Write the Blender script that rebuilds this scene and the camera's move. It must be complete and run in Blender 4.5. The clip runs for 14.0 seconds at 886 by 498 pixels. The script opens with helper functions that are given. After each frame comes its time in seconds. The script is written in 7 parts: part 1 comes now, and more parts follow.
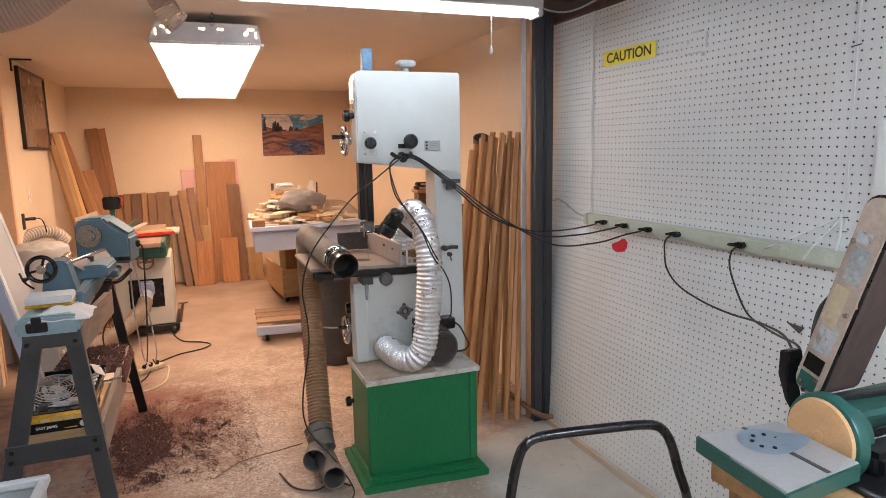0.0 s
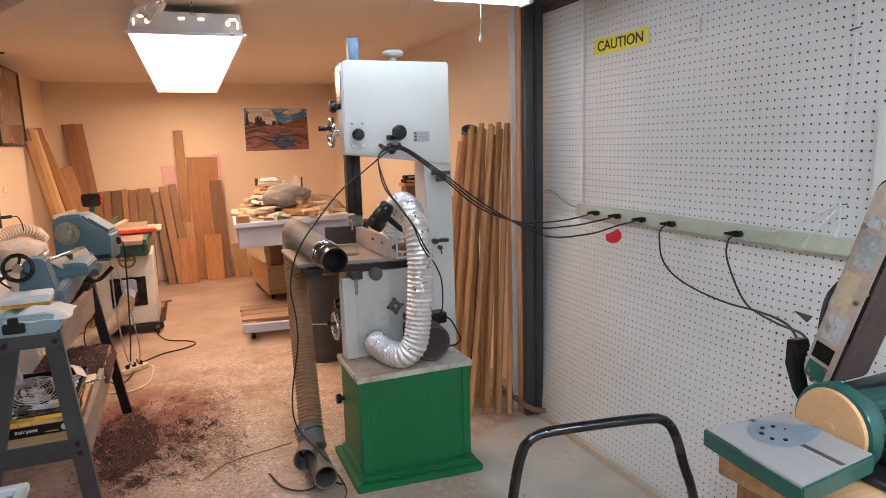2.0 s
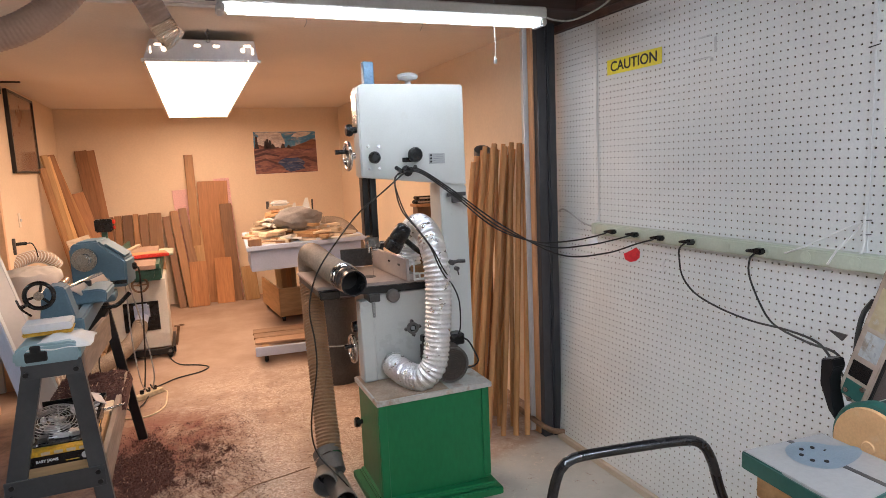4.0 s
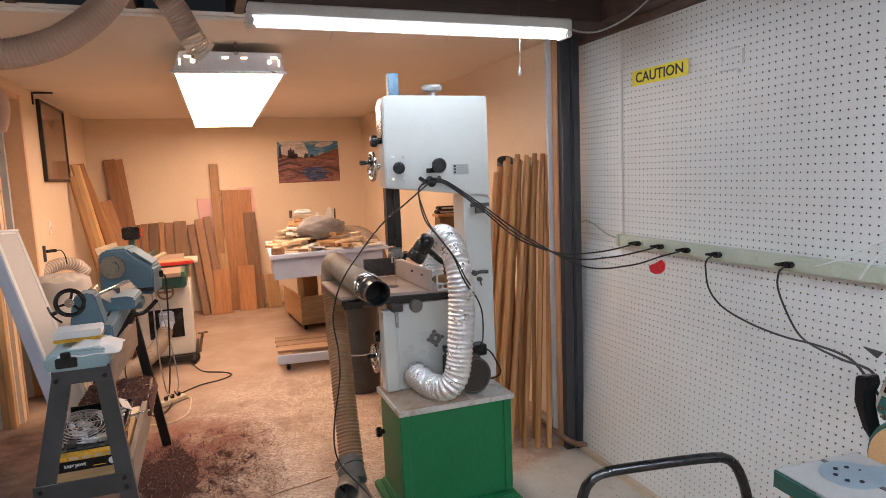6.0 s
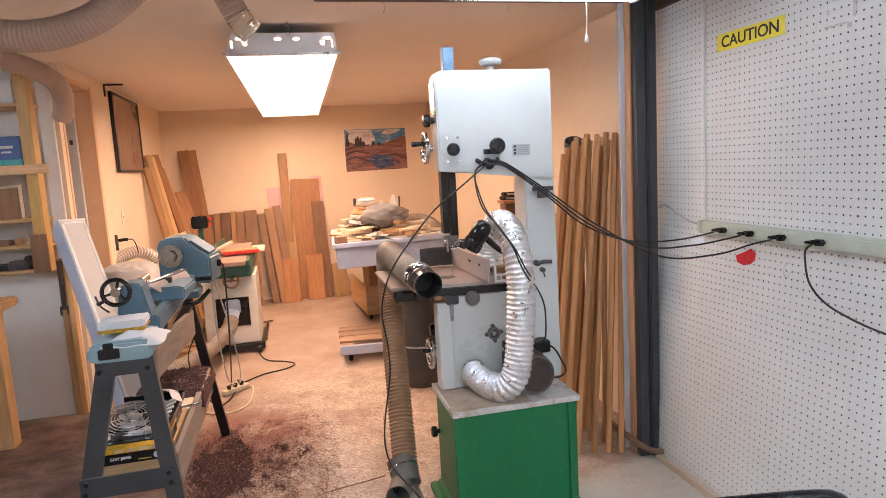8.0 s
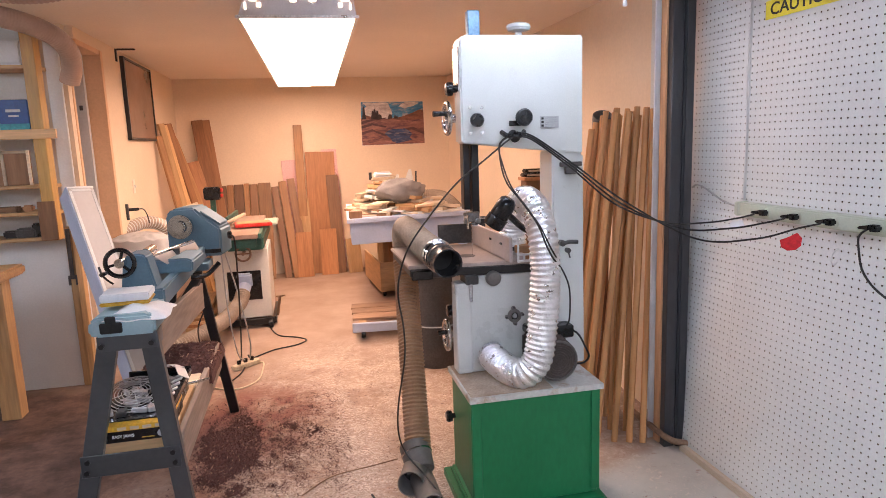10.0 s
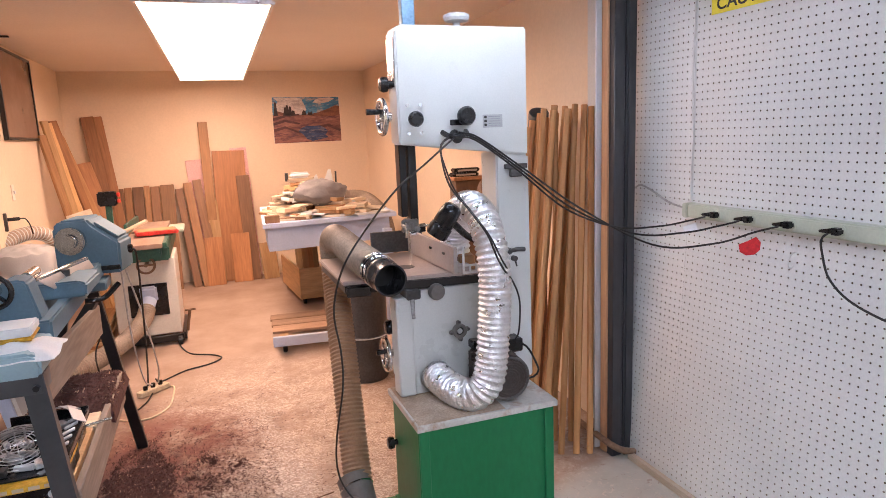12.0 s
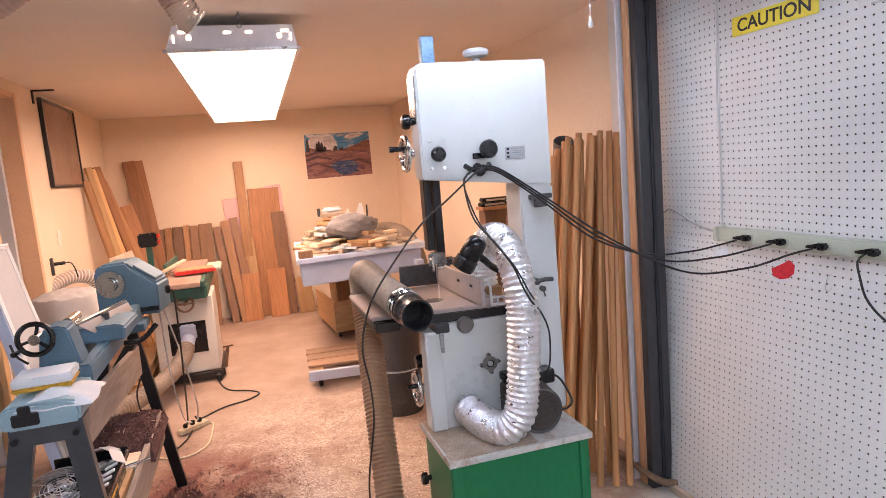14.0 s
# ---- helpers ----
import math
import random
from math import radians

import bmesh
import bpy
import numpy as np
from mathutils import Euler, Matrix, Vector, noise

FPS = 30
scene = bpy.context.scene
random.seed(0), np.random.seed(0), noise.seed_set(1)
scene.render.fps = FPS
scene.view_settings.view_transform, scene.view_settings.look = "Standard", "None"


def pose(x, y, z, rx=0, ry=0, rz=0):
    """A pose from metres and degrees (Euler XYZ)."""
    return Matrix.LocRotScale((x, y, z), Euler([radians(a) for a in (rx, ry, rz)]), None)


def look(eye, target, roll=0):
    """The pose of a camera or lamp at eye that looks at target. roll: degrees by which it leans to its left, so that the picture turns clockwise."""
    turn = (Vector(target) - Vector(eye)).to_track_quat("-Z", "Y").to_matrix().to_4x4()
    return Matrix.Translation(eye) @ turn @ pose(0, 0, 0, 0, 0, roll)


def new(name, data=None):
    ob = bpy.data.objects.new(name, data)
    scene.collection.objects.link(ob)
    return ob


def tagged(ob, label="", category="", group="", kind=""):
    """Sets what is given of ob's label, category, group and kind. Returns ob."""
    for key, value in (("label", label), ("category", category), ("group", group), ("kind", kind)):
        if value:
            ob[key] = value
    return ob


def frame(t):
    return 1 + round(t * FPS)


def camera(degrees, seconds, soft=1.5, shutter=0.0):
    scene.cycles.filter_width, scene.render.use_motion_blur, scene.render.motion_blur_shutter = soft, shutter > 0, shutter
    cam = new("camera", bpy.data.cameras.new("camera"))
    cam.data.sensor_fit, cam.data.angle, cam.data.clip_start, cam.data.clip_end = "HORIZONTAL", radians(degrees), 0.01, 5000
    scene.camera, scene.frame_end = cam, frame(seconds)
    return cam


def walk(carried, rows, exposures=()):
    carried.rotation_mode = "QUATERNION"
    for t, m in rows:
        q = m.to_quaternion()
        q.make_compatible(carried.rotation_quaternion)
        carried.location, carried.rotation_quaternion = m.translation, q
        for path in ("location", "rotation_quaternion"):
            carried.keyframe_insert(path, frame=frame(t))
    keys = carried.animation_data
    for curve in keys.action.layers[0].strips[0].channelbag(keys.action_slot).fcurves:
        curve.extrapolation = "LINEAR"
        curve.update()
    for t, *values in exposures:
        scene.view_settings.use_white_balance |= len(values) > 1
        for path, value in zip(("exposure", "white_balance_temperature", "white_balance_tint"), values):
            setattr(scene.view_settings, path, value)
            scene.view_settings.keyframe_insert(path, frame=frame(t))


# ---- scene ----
cam = camera(69.6, 14.0, soft=0.8)
METRES, EYE, TILT, LEAN, TURN = 1.0, 1.5, -8.9, 0.0, -20.4
PATH = [
    (0, (-0.094, 0.239, 1.369), (0.621, 2.08, 1.058), -1.1),
    (0.5, (-0.099, 0.245, 1.37), (0.607, 2.089, 1.054), -0.9),
    (1, (-0.116, 0.249, 1.363), (0.6, 2.089, 1.043), -0.8),
    (1.5, (-0.108, 0.267, 1.366), (0.61, 2.104, 1.037), -1.5),
    (2, (-0.099, 0.295, 1.354), (0.659, 2.116, 1.026), -1.6),
    (2.5, (-0.119, 0.303, 1.365), (0.67, 2.114, 1.055), -2.0),
    (3, (-0.129, 0.309, 1.365), (0.662, 2.123, 1.073), -2.4),
    (5.5, (-0.164, 0.318, 1.368), (0.524, 2.18, 1.123), -2.1),
    (6, (-0.16, 0.32, 1.372), (0.535, 2.18, 1.134), -2.3),
    (6.5, (-0.107, 0.343, 1.365), (0.575, 2.209, 1.135), -2.9),
    (7, (-0.027, 0.406, 1.358), (0.615, 2.287, 1.135), -3.0),
    (7.5, (0.006, 0.459, 1.341), (0.553, 2.367, 1.101), -3.0),
    (8, (-0.029, 0.485, 1.341), (0.438, 2.412, 1.08), -3.2),
    (8.2, (-0.041, 0.492, 1.334), (0.411, 2.422, 1.071), -3.1),
    (10.3, (-0.012, 0.659, 1.315), (0.409, 2.585, 0.981), -2.0),
    (10.5, (0.002, 0.694, 1.31), (0.458, 2.612, 0.972), -1.9),
    (11, (-0.06, 0.802, 1.317), (0.579, 2.659, 0.938), -1.3),
    (11.5, (-0.079, 0.85, 1.331), (0.62, 2.684, 0.945), -1.3),
    (12, (-0.052, 0.852, 1.343), (0.627, 2.7, 0.991), -2.3),
    (12.5, (-0.027, 0.839, 1.349), (0.638, 2.699, 1.039), -3.1),
    (13, (-0.017, 0.833, 1.349), (0.622, 2.707, 1.062), -3.6),
    (13.5, (-0.021, 0.833, 1.354), (0.589, 2.719, 1.089), -4.3),
    (14, (-0.022, 0.838, 1.363), (0.56, 2.734, 1.101), -4.7),
]
walk(cam, [(t, look(eye, target, roll)) for t, eye, target, roll in PATH], ((0.0, 0.04, 6500, 10), (7.35, 0.06, 6500, 10), (8.05, 0.37, 6380, 13), (10.5, 0.36, 6200, 17), (14.0, 0.42, 6150, 18)))

# ---------------- world and exposure ----------------
world = bpy.data.worlds.new("world")
scene.world = world
world.use_nodes = True
world.node_tree.nodes["Background"].inputs["Color"].default_value = (0.5, 0.55, 0.65, 1)
world.node_tree.nodes["Background"].inputs["Strength"].default_value = 0.02
scene.view_settings.exposure = 0.0
WARM_PANEL, COOL_TUBE, FRONT_TUBE, SIDE_FILL = 14.4, 17.5, 83.0, 46.0


# ---------------- materials ----------------
def surface(name, c1, c2, rough=0.5, metal=0.0, scale=6.0, fine=90.0, bump=0.15, stretch=(1, 1, 1), wear=None, wear_at=0.62, coat=0.0, vary=0.12, fine_amount=0.25):
    """Two-scale noise colour, per-object variation, optional wear patches, fine relief."""
    m = bpy.data.materials.new(name)
    m.use_nodes = True
    n, link = m.node_tree.nodes, m.node_tree.links
    p = n["Principled BSDF"]
    co, mp, info = n.new("ShaderNodeTexCoord"), n.new("ShaderNodeMapping"), n.new("ShaderNodeObjectInfo")
    mp.inputs["Scale"].default_value = stretch
    shift = n.new("ShaderNodeVectorMath")
    shift.operation = "MULTIPLY_ADD"
    link.new(info.outputs["Random"], shift.inputs[0])
    shift.inputs[1].default_value = (17, 31, 11)
    link.new(co.outputs["Object"], shift.inputs[2])
    link.new(shift.outputs[0], mp.inputs["Vector"])
    a, b = n.new("ShaderNodeTexNoise"), n.new("ShaderNodeTexNoise")
    a.inputs["Scale"].default_value, a.inputs["Detail"].default_value, a.inputs["Roughness"].default_value = scale, 5, 0.6
    b.inputs["Scale"].default_value, b.inputs["Detail"].default_value = fine, 4
    for t in (a, b):
        link.new(mp.outputs[0], t.inputs["Vector"])
    ramp = n.new("ShaderNodeValToRGB")
    ramp.color_ramp.elements[0].position, ramp.color_ramp.elements[1].position = 0.32, 0.68
    ramp.color_ramp.elements[0].color, ramp.color_ramp.elements[1].color = (*c1, 1), (*c2, 1)
    link.new(a.outputs["Fac"], ramp.inputs["Fac"])
    hsv = n.new("ShaderNodeHueSaturation")
    val = n.new("ShaderNodeMapRange")
    val.inputs["From Min"].default_value, val.inputs["From Max"].default_value = 0.3, 0.7
    val.inputs["To Min"].default_value, val.inputs["To Max"].default_value = 1 - fine_amount, 1 + fine_amount * 0.6
    link.new(b.outputs["Fac"], val.inputs["Value"])
    rnd = n.new("ShaderNodeMapRange")
    rnd.inputs["To Min"].default_value, rnd.inputs["To Max"].default_value = 1 - vary, 1 + vary
    link.new(info.outputs["Random"], rnd.inputs["Value"])
    mul = n.new("ShaderNodeMath")
    mul.operation = "MULTIPLY"
    link.new(val.outputs[0], mul.inputs[0])
    link.new(rnd.outputs[0], mul.inputs[1])
    link.new(mul.outputs[0], hsv.inputs["Value"])
    link.new(ramp.outputs[0], hsv.inputs["Color"])
    out = hsv.outputs[0]
    if wear:
        w, wr, mix = n.new("ShaderNodeTexNoise"), n.new("ShaderNodeValToRGB"), n.new("ShaderNodeMix")
        w.inputs["Scale"].default_value, w.inputs["Detail"].default_value, w.inputs["Roughness"].default_value = scale * 1.7, 8, 0.7
        link.new(mp.outputs[0], w.inputs["Vector"])
        wr.color_ramp.elements[0].position, wr.color_ramp.elements[1].position = wear_at, wear_at + 0.12
        link.new(w.outputs["Fac"], wr.inputs["Fac"])
        mix.data_type = "RGBA"
        link.new(wr.outputs[0], mix.inputs["Factor"])
        link.new(out, mix.inputs["A"])
        mix.inputs["B"].default_value = (*wear, 1)
        out = mix.outputs["Result"]
    link.new(out, p.inputs["Base Color"])
    rr = n.new("ShaderNodeMapRange")
    rr.inputs["To Min"].default_value, rr.inputs["To Max"].default_value = max(0.03, rough - 0.12), min(1, rough + 0.12)
    link.new(a.outputs["Fac"], rr.inputs["Value"])
    link.new(rr.outputs[0], p.inputs["Roughness"])
    p.inputs["Metallic"].default_value = metal
    p.inputs["Coat Weight"].default_value = coat
    if bump:
        bp = n.new("ShaderNodeBump")
        bp.inputs["Strength"].default_value, bp.inputs["Distance"].default_value = bump, 0.004
        link.new(b.outputs["Fac"], bp.inputs["Height"])
        link.new(bp.outputs[0], p.inputs["Normal"])
    return m


def timber(name, c1, c2, rough=0.55, axis=2):
    """Wood with grain drawn out along one axis of the piece."""
    s = [17, 17, 17]
    s[axis] = 1.6
    return surface(name, c1, c2, rough, 0, 1.0, 5.0, 0.12, tuple(s), vary=0.28, fine_amount=0.16)


def glow(name, colour, strength):
    m = bpy.data.materials.new(name)
    m.use_nodes = True
    p = m.node_tree.nodes["Principled BSDF"]
    p.inputs["Base Color"].default_value = (0.8, 0.8, 0.8, 1)
    p.inputs["Emission Color"].default_value = (*colour, 1)
    p.inputs["Emission Strength"].default_value = strength
    return m


def clear(name, colour, rough=0.1):
    m = bpy.data.materials.new(name)
    m.use_nodes = True
    p = m.node_tree.nodes["Principled BSDF"]
    p.inputs["Base Color"].default_value = (*colour, 1)
    p.inputs["Roughness"].default_value = rough
    p.inputs["Transmission Weight"].default_value = 0.85
    p.inputs["IOR"].default_value = 1.2
    return m


WALL = surface("cream_wall_paint", (0.745, 0.59, 0.43), (0.80, 0.645, 0.475), 0.8, 0, 1.5, 60, 0.06, fine_amount=0.04, vary=0)
CEIL = surface("ceiling_paint", (0.80, 0.70, 0.595), (0.85, 0.75, 0.64), 0.85, 0, 1.2, 70, 0.08, fine_amount=0.04, vary=0)
UPPER_HOSE = surface("brownish_hose", (0.40, 0.255, 0.185), (0.50, 0.33, 0.245), 0.4, 0, 6, 120, 0.06, fine_amount=0.06)
PEG = surface("pegboard_paint", (0.70, 0.705, 0.69), (0.77, 0.775, 0.76), 0.42, 0, 2.2, 140, 0.05, wear=(0.60, 0.60, 0.57), wear_at=0.66, fine_amount=0.05, vary=0.03)
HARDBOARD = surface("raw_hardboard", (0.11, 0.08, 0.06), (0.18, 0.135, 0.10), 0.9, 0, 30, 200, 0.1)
# near-black colour that paints the shade inside holes, recesses and pipe mouths
HOLE_SHADE = surface("painted_hole_shade", (0.012, 0.011, 0.010), (0.02, 0.018, 0.016), 0.9)
STRIP = surface("pale_green_enamel", (0.52, 0.57, 0.46), (0.60, 0.64, 0.53), 0.35, 0, 5, 120, 0.03, wear=(0.35, 0.36, 0.30), wear_at=0.7, fine_amount=0.06)
STEEL_POST = surface("grey_steel_post", (0.036, 0.037, 0.041), (0.068, 0.068, 0.074), 0.45, 0.2, 5, 70, 0.1, (1, 1, 0.3), wear=(0.46, 0.44, 0.42), wear_at=0.66, fine_amount=0.1)
RUST = surface("rusty_pipe", (0.18, 0.10, 0.06), (0.30, 0.20, 0.13), 0.6, 0.4, 9)
SAW_WHITE = surface("saw_enamel", (0.60, 0.62, 0.595), (0.67, 0.69, 0.665), 0.3, 0, 3, 200, 0.03, wear=(0.55, 0.54, 0.48), wear_at=0.67, coat=0.15, fine_amount=0.04, vary=0.02)
GREEN = surface("green_paint", (0.005, 0.155, 0.052), (0.008, 0.185, 0.065), 0.45, 0, 2.5, 60, 0.08, (1, 1, 0.4), wear=(0.02, 0.22, 0.09), wear_at=0.7, fine_amount=0.1, vary=0.04)
SLAB = surface("dusty_white_laminate", (0.62, 0.60, 0.55), (0.70, 0.68, 0.63), 0.5, 0, 6, 90, 0.05, wear=(0.42, 0.30, 0.21), wear_at=0.52, fine_amount=0.1)
DUSTY_TOP = surface("sawdust_film", (0.36, 0.26, 0.18), (0.52, 0.42, 0.33), 0.9, 0, 9, 160, 0.3)
CAST = surface("cast_iron_table", (0.36, 0.30, 0.27), (0.50, 0.43, 0.39), 0.45, 0.2, 7, 130, 0.05, wear=(0.44, 0.32, 0.26), wear_at=0.60, fine_amount=0.1)
JOINT_TOP = surface("dusty_ground_table", (0.30, 0.19, 0.135), (0.41, 0.285, 0.215), 0.6, 0.1, 5, 130, 0.05, (3, 0.8, 1), wear=(0.34, 0.15, 0.11), wear_at=0.58, fine_amount=0.1)
BLACK = surface("black_plastic", (0.005, 0.005, 0.0055), (0.011, 0.011, 0.012), 0.26, 0, 12, 150, 0.03)
BLACK_METAL = surface("black_enamel", (0.007, 0.007, 0.008), (0.016, 0.016, 0.017), 0.35, 0.1, 8, 90, 0.05, wear=(0.16, 0.15, 0.14), wear_at=0.76)
GUN = surface("dark_grey_metal", (0.05, 0.049, 0.048), (0.105, 0.10, 0.098), 0.45, 0.5, 8, 110, 0.1)
MOTOR = surface("dusty_motor", (0.045, 0.034, 0.029), (0.088, 0.066, 0.055), 0.75, 0.0, 9, 110, 0.08, wear=(0.16, 0.12, 0.09), wear_at=0.62)
GUN_PLASTIC = surface("smoky_plastic", (0.022, 0.022, 0.024), (0.05, 0.05, 0.052), 0.2, 0, 9, 110, 0.03)
CHROME = surface("bright_steel", (0.62, 0.62, 0.62), (0.75, 0.75, 0.75), 0.2, 1.0, 8, 140, 0.04)
ALU = surface("aluminium", (0.66, 0.66, 0.66), (0.78, 0.78, 0.78), 0.3, 0.9, 8, 120, 0.04)
STEEL_GUIDE = surface("oiled_guide_steel", (0.22, 0.215, 0.21), (0.36, 0.35, 0.34), 0.38, 0.7, 14, 120, 0.06)
FENCE = surface("dusty_fence", (0.44, 0.385, 0.36), (0.54, 0.48, 0.45), 0.6, 0.35, 7, 120, 0.05, fine_amount=0.06)
FOIL = surface("crinkled_foil", (0.86, 0.86, 0.87), (0.94, 0.94, 0.95), 0.30, 1.0, 30, 90, 0.5, fine_amount=0.06)
TAN_HOSE = surface("tan_ribbed_hose", (0.275, 0.158, 0.085), (0.39, 0.24, 0.14), 0.45, 0, 8, 120, 0.08, wear=(0.44, 0.32, 0.22), wear_at=0.66, fine_amount=0.1)
GREY_HOSE = surface("dusty_grey_hose", (0.25, 0.19, 0.14), (0.37, 0.295, 0.225), 0.6, 0, 8, 120, 0.15, wear=(0.40, 0.36, 0.30), wear_at=0.62)
CLEAR_HOSE = clear("clear_vinyl_hose", (0.86, 0.80, 0.70), 0.12)
BLUE_STEEL = surface("blue_guide_bar", (0.11, 0.22, 0.34), (0.17, 0.29, 0.42), 0.35, 0.3, 6)
LATHE = surface("lathe_blue_enamel", (0.085, 0.158, 0.215), (0.12, 0.205, 0.262), 0.64, 0.0, 5, 120, 0.04, wear=(0.24, 0.28, 0.29), wear_at=0.70, fine_amount=0.08, vary=0.05)
LATHE_PALE = surface("pale_blue_casting", (0.26, 0.39, 0.44), (0.33, 0.46, 0.50), 0.5, 0, 2.5, 120, 0.05, wear=(0.42, 0.42, 0.39), wear_at=0.72, fine_amount=0.06)
GREY_LEG = surface("grey_pressed_steel", (0.062, 0.068, 0.073), (0.095, 0.10, 0.106), 0.38, 0.3, 3, 60, 0.04, wear=(0.17, 0.145, 0.125), wear_at=0.68, fine_amount=0.07, vary=0.05)
MACHINE_GREEN = surface("machine_green", (0.022, 0.095, 0.068), (0.04, 0.13, 0.095), 0.4, 0, 6, 100, 0.05, wear=(0.28, 0.22, 0.15), wear_at=0.64)
MACHINE_CREAM = surface("machine_cream", (0.60, 0.58, 0.52), (0.70, 0.67, 0.60), 0.45, 0, 3, 110, 0.05, wear=(0.50, 0.42, 0.33), wear_at=0.62, fine_amount=0.06)
OAK = timber("oak_boards", (0.28, 0.135, 0.052), (0.40, 0.21, 0.09))
CHERRY = timber("cherry_boards", (0.33, 0.14, 0.052), (0.46, 0.215, 0.088))
WALNUT = timber("brown_boards", (0.18, 0.088, 0.04), (0.27, 0.14, 0.068))
STUD = timber("stud_wood", (0.34, 0.18, 0.088), (0.48, 0.28, 0.15), 0.7)
MILKY = surface("milky_plastic", (0.58, 0.56, 0.57), (0.74, 0.72, 0.73), 0.3, 0, 4, 60, 0.1, (3, 3, 0.4), fine_amount=0.06)
VINYL = surface("dull_clear_vinyl", (0.36, 0.30, 0.27), (0.56, 0.48, 0.44), 0.18, 0, 12, 90, 0.15, fine_amount=0.1)
DOLLY_SLAT = timber("dusty_dolly_slats", (0.25, 0.145, 0.085), (0.40, 0.25, 0.16), 0.75, axis=0)
PINE = timber("pine_boards", (0.46, 0.26, 0.105), (0.60, 0.38, 0.18))
YELLOW_PINE = timber("yellow_varnished_pine", (0.62, 0.36, 0.10), (0.74, 0.46, 0.15), 0.4)
PINE_X = timber("pine_boards_cross", (0.46, 0.27, 0.12), (0.60, 0.39, 0.20), axis=0)
PINE_Y = timber("pine_boards_deep", (0.46, 0.27, 0.12), (0.60, 0.39, 0.20), axis=1)
POLE = surface("maple_poles", (0.47, 0.232, 0.086), (0.66, 0.345, 0.14), 0.6, 0, 1.0, 5.0, 0.06, (17, 17, 1.6), vary=0.20, fine_amount=0.10)
PLY = timber("plywood", (0.42, 0.25, 0.11), (0.54, 0.34, 0.17), axis=0)
PALE_WOOD = timber("pale_offcuts", (0.58, 0.44, 0.30), (0.76, 0.63, 0.46), axis=0)
JOIST = timber("old_joists", (0.10, 0.052, 0.03), (0.17, 0.09, 0.05), axis=1)
DUSTY_PLANK = timber("dusty_grey_plank", (0.22, 0.165, 0.13), (0.33, 0.26, 0.21), 0.85, axis=1)
BEAM = timber("dark_beam", (0.055, 0.032, 0.028), (0.10, 0.058, 0.046), axis=0)
PINK = surface("pink_foam_board", (0.70, 0.42, 0.41), (0.76, 0.47, 0.46), 0.7, 0, 4, 100, 0.1)
TABLE_BLUE = surface("pale_blue_paint", (0.42, 0.49, 0.64), (0.50, 0.57, 0.72), 0.5, 0, 4, 100, 0.05, wear=(0.46, 0.40, 0.34), wear_at=0.66, fine_amount=0.06)
WHITE = surface("white_paint", (0.68, 0.68, 0.66), (0.76, 0.76, 0.74), 0.5, 0, 4, 100, 0.05, wear=(0.6, 0.56, 0.5), wear_at=0.68, fine_amount=0.05)
CLOTH = surface("dusty_white_cloth", (0.80, 0.785, 0.77), (0.87, 0.86, 0.85), 0.9, 0, 6, 220, 0.12, fine_amount=0.05)
COIL_HOSE = surface("dusty_coil_hose", (0.40, 0.31, 0.24), (0.54, 0.44, 0.36), 0.35, 0, 8, 120, 0.1)
FITTING = surface("dusty_grey_plastic", (0.105, 0.095, 0.085), (0.18, 0.165, 0.15), 0.5, 0, 7, 120, 0.06, fine_amount=0.1)
PALE_GREY = surface("pale_grey_plastic", (0.40, 0.41, 0.41), (0.48, 0.49, 0.49), 0.45, 0, 6, 120, 0.04, fine_amount=0.06)
BASE_STRIP = surface("pale_pine_strip", (0.50, 0.40, 0.30), (0.60, 0.50, 0.39), 0.7, 0, 5, 100, 0.05, (4, 0.6, 4), fine_amount=0.1)
GREY_CLOTH = surface("grey_cloth_bag", (0.20, 0.185, 0.18), (0.30, 0.28, 0.27), 0.85, 0, 8, 200, 0.5)
RED = surface("red_plastic", (0.50, 0.025, 0.015), (0.60, 0.04, 0.02), 0.35, 0, 8)
RED_TAG = surface("red_vinyl_tag", (0.62, 0.012, 0.018), (0.72, 0.02, 0.03), 0.4, 0, 8, 90, 0.05)
YELLOW = surface("yellow_sign", (0.74, 0.62, 0.03), (0.80, 0.69, 0.05), 0.4, 0, 5, 120, 0.04, wear=(0.64, 0.55, 0.12), wear_at=0.7, fine_amount=0.06)
AMBER = surface("amber_card", (0.66, 0.36, 0.02), (0.74, 0.44, 0.04), 0.5)
PAPER = surface("white_paper", (0.74, 0.75, 0.76), (0.80, 0.80, 0.80), 0.7, 0, 5, 120, 0.04, fine_amount=0.04)
BLUE_PAPER = surface("pale_blue_abrasive_disc", (0.31, 0.38, 0.44), (0.36, 0.43, 0.49), 0.85, 0, 5, 300, 0.1, fine_amount=0.06)
ABRASIVE = surface("brown_abrasive_belt", (0.036, 0.023, 0.020), (0.085, 0.055, 0.047), 0.9, 0, 2.5, 260, 0.2, (14, 14, 0.4))
ORANGE_DISC = surface("worn_orange_disc", (0.52, 0.28, 0.12), (0.62, 0.37, 0.18), 0.7, 0, 3, 200, 0.1, wear=(0.64, 0.44, 0.26), wear_at=0.6, fine_amount=0.08)
SANDER = surface("sander_green", (0.012, 0.075, 0.062), (0.026, 0.105, 0.088), 0.32, 0.1, 4, 110, 0.03, wear=(0.18, 0.18, 0.16), wear_at=0.66, fine_amount=0.08)
GREY_TABLE = surface("ground_grey_table", (0.36, 0.35, 0.345), (0.44, 0.43, 0.42), 0.4, 0.25, 3, 130, 0.03, wear=(0.42, 0.35, 0.30), wear_at=0.58, fine_amount=0.05)
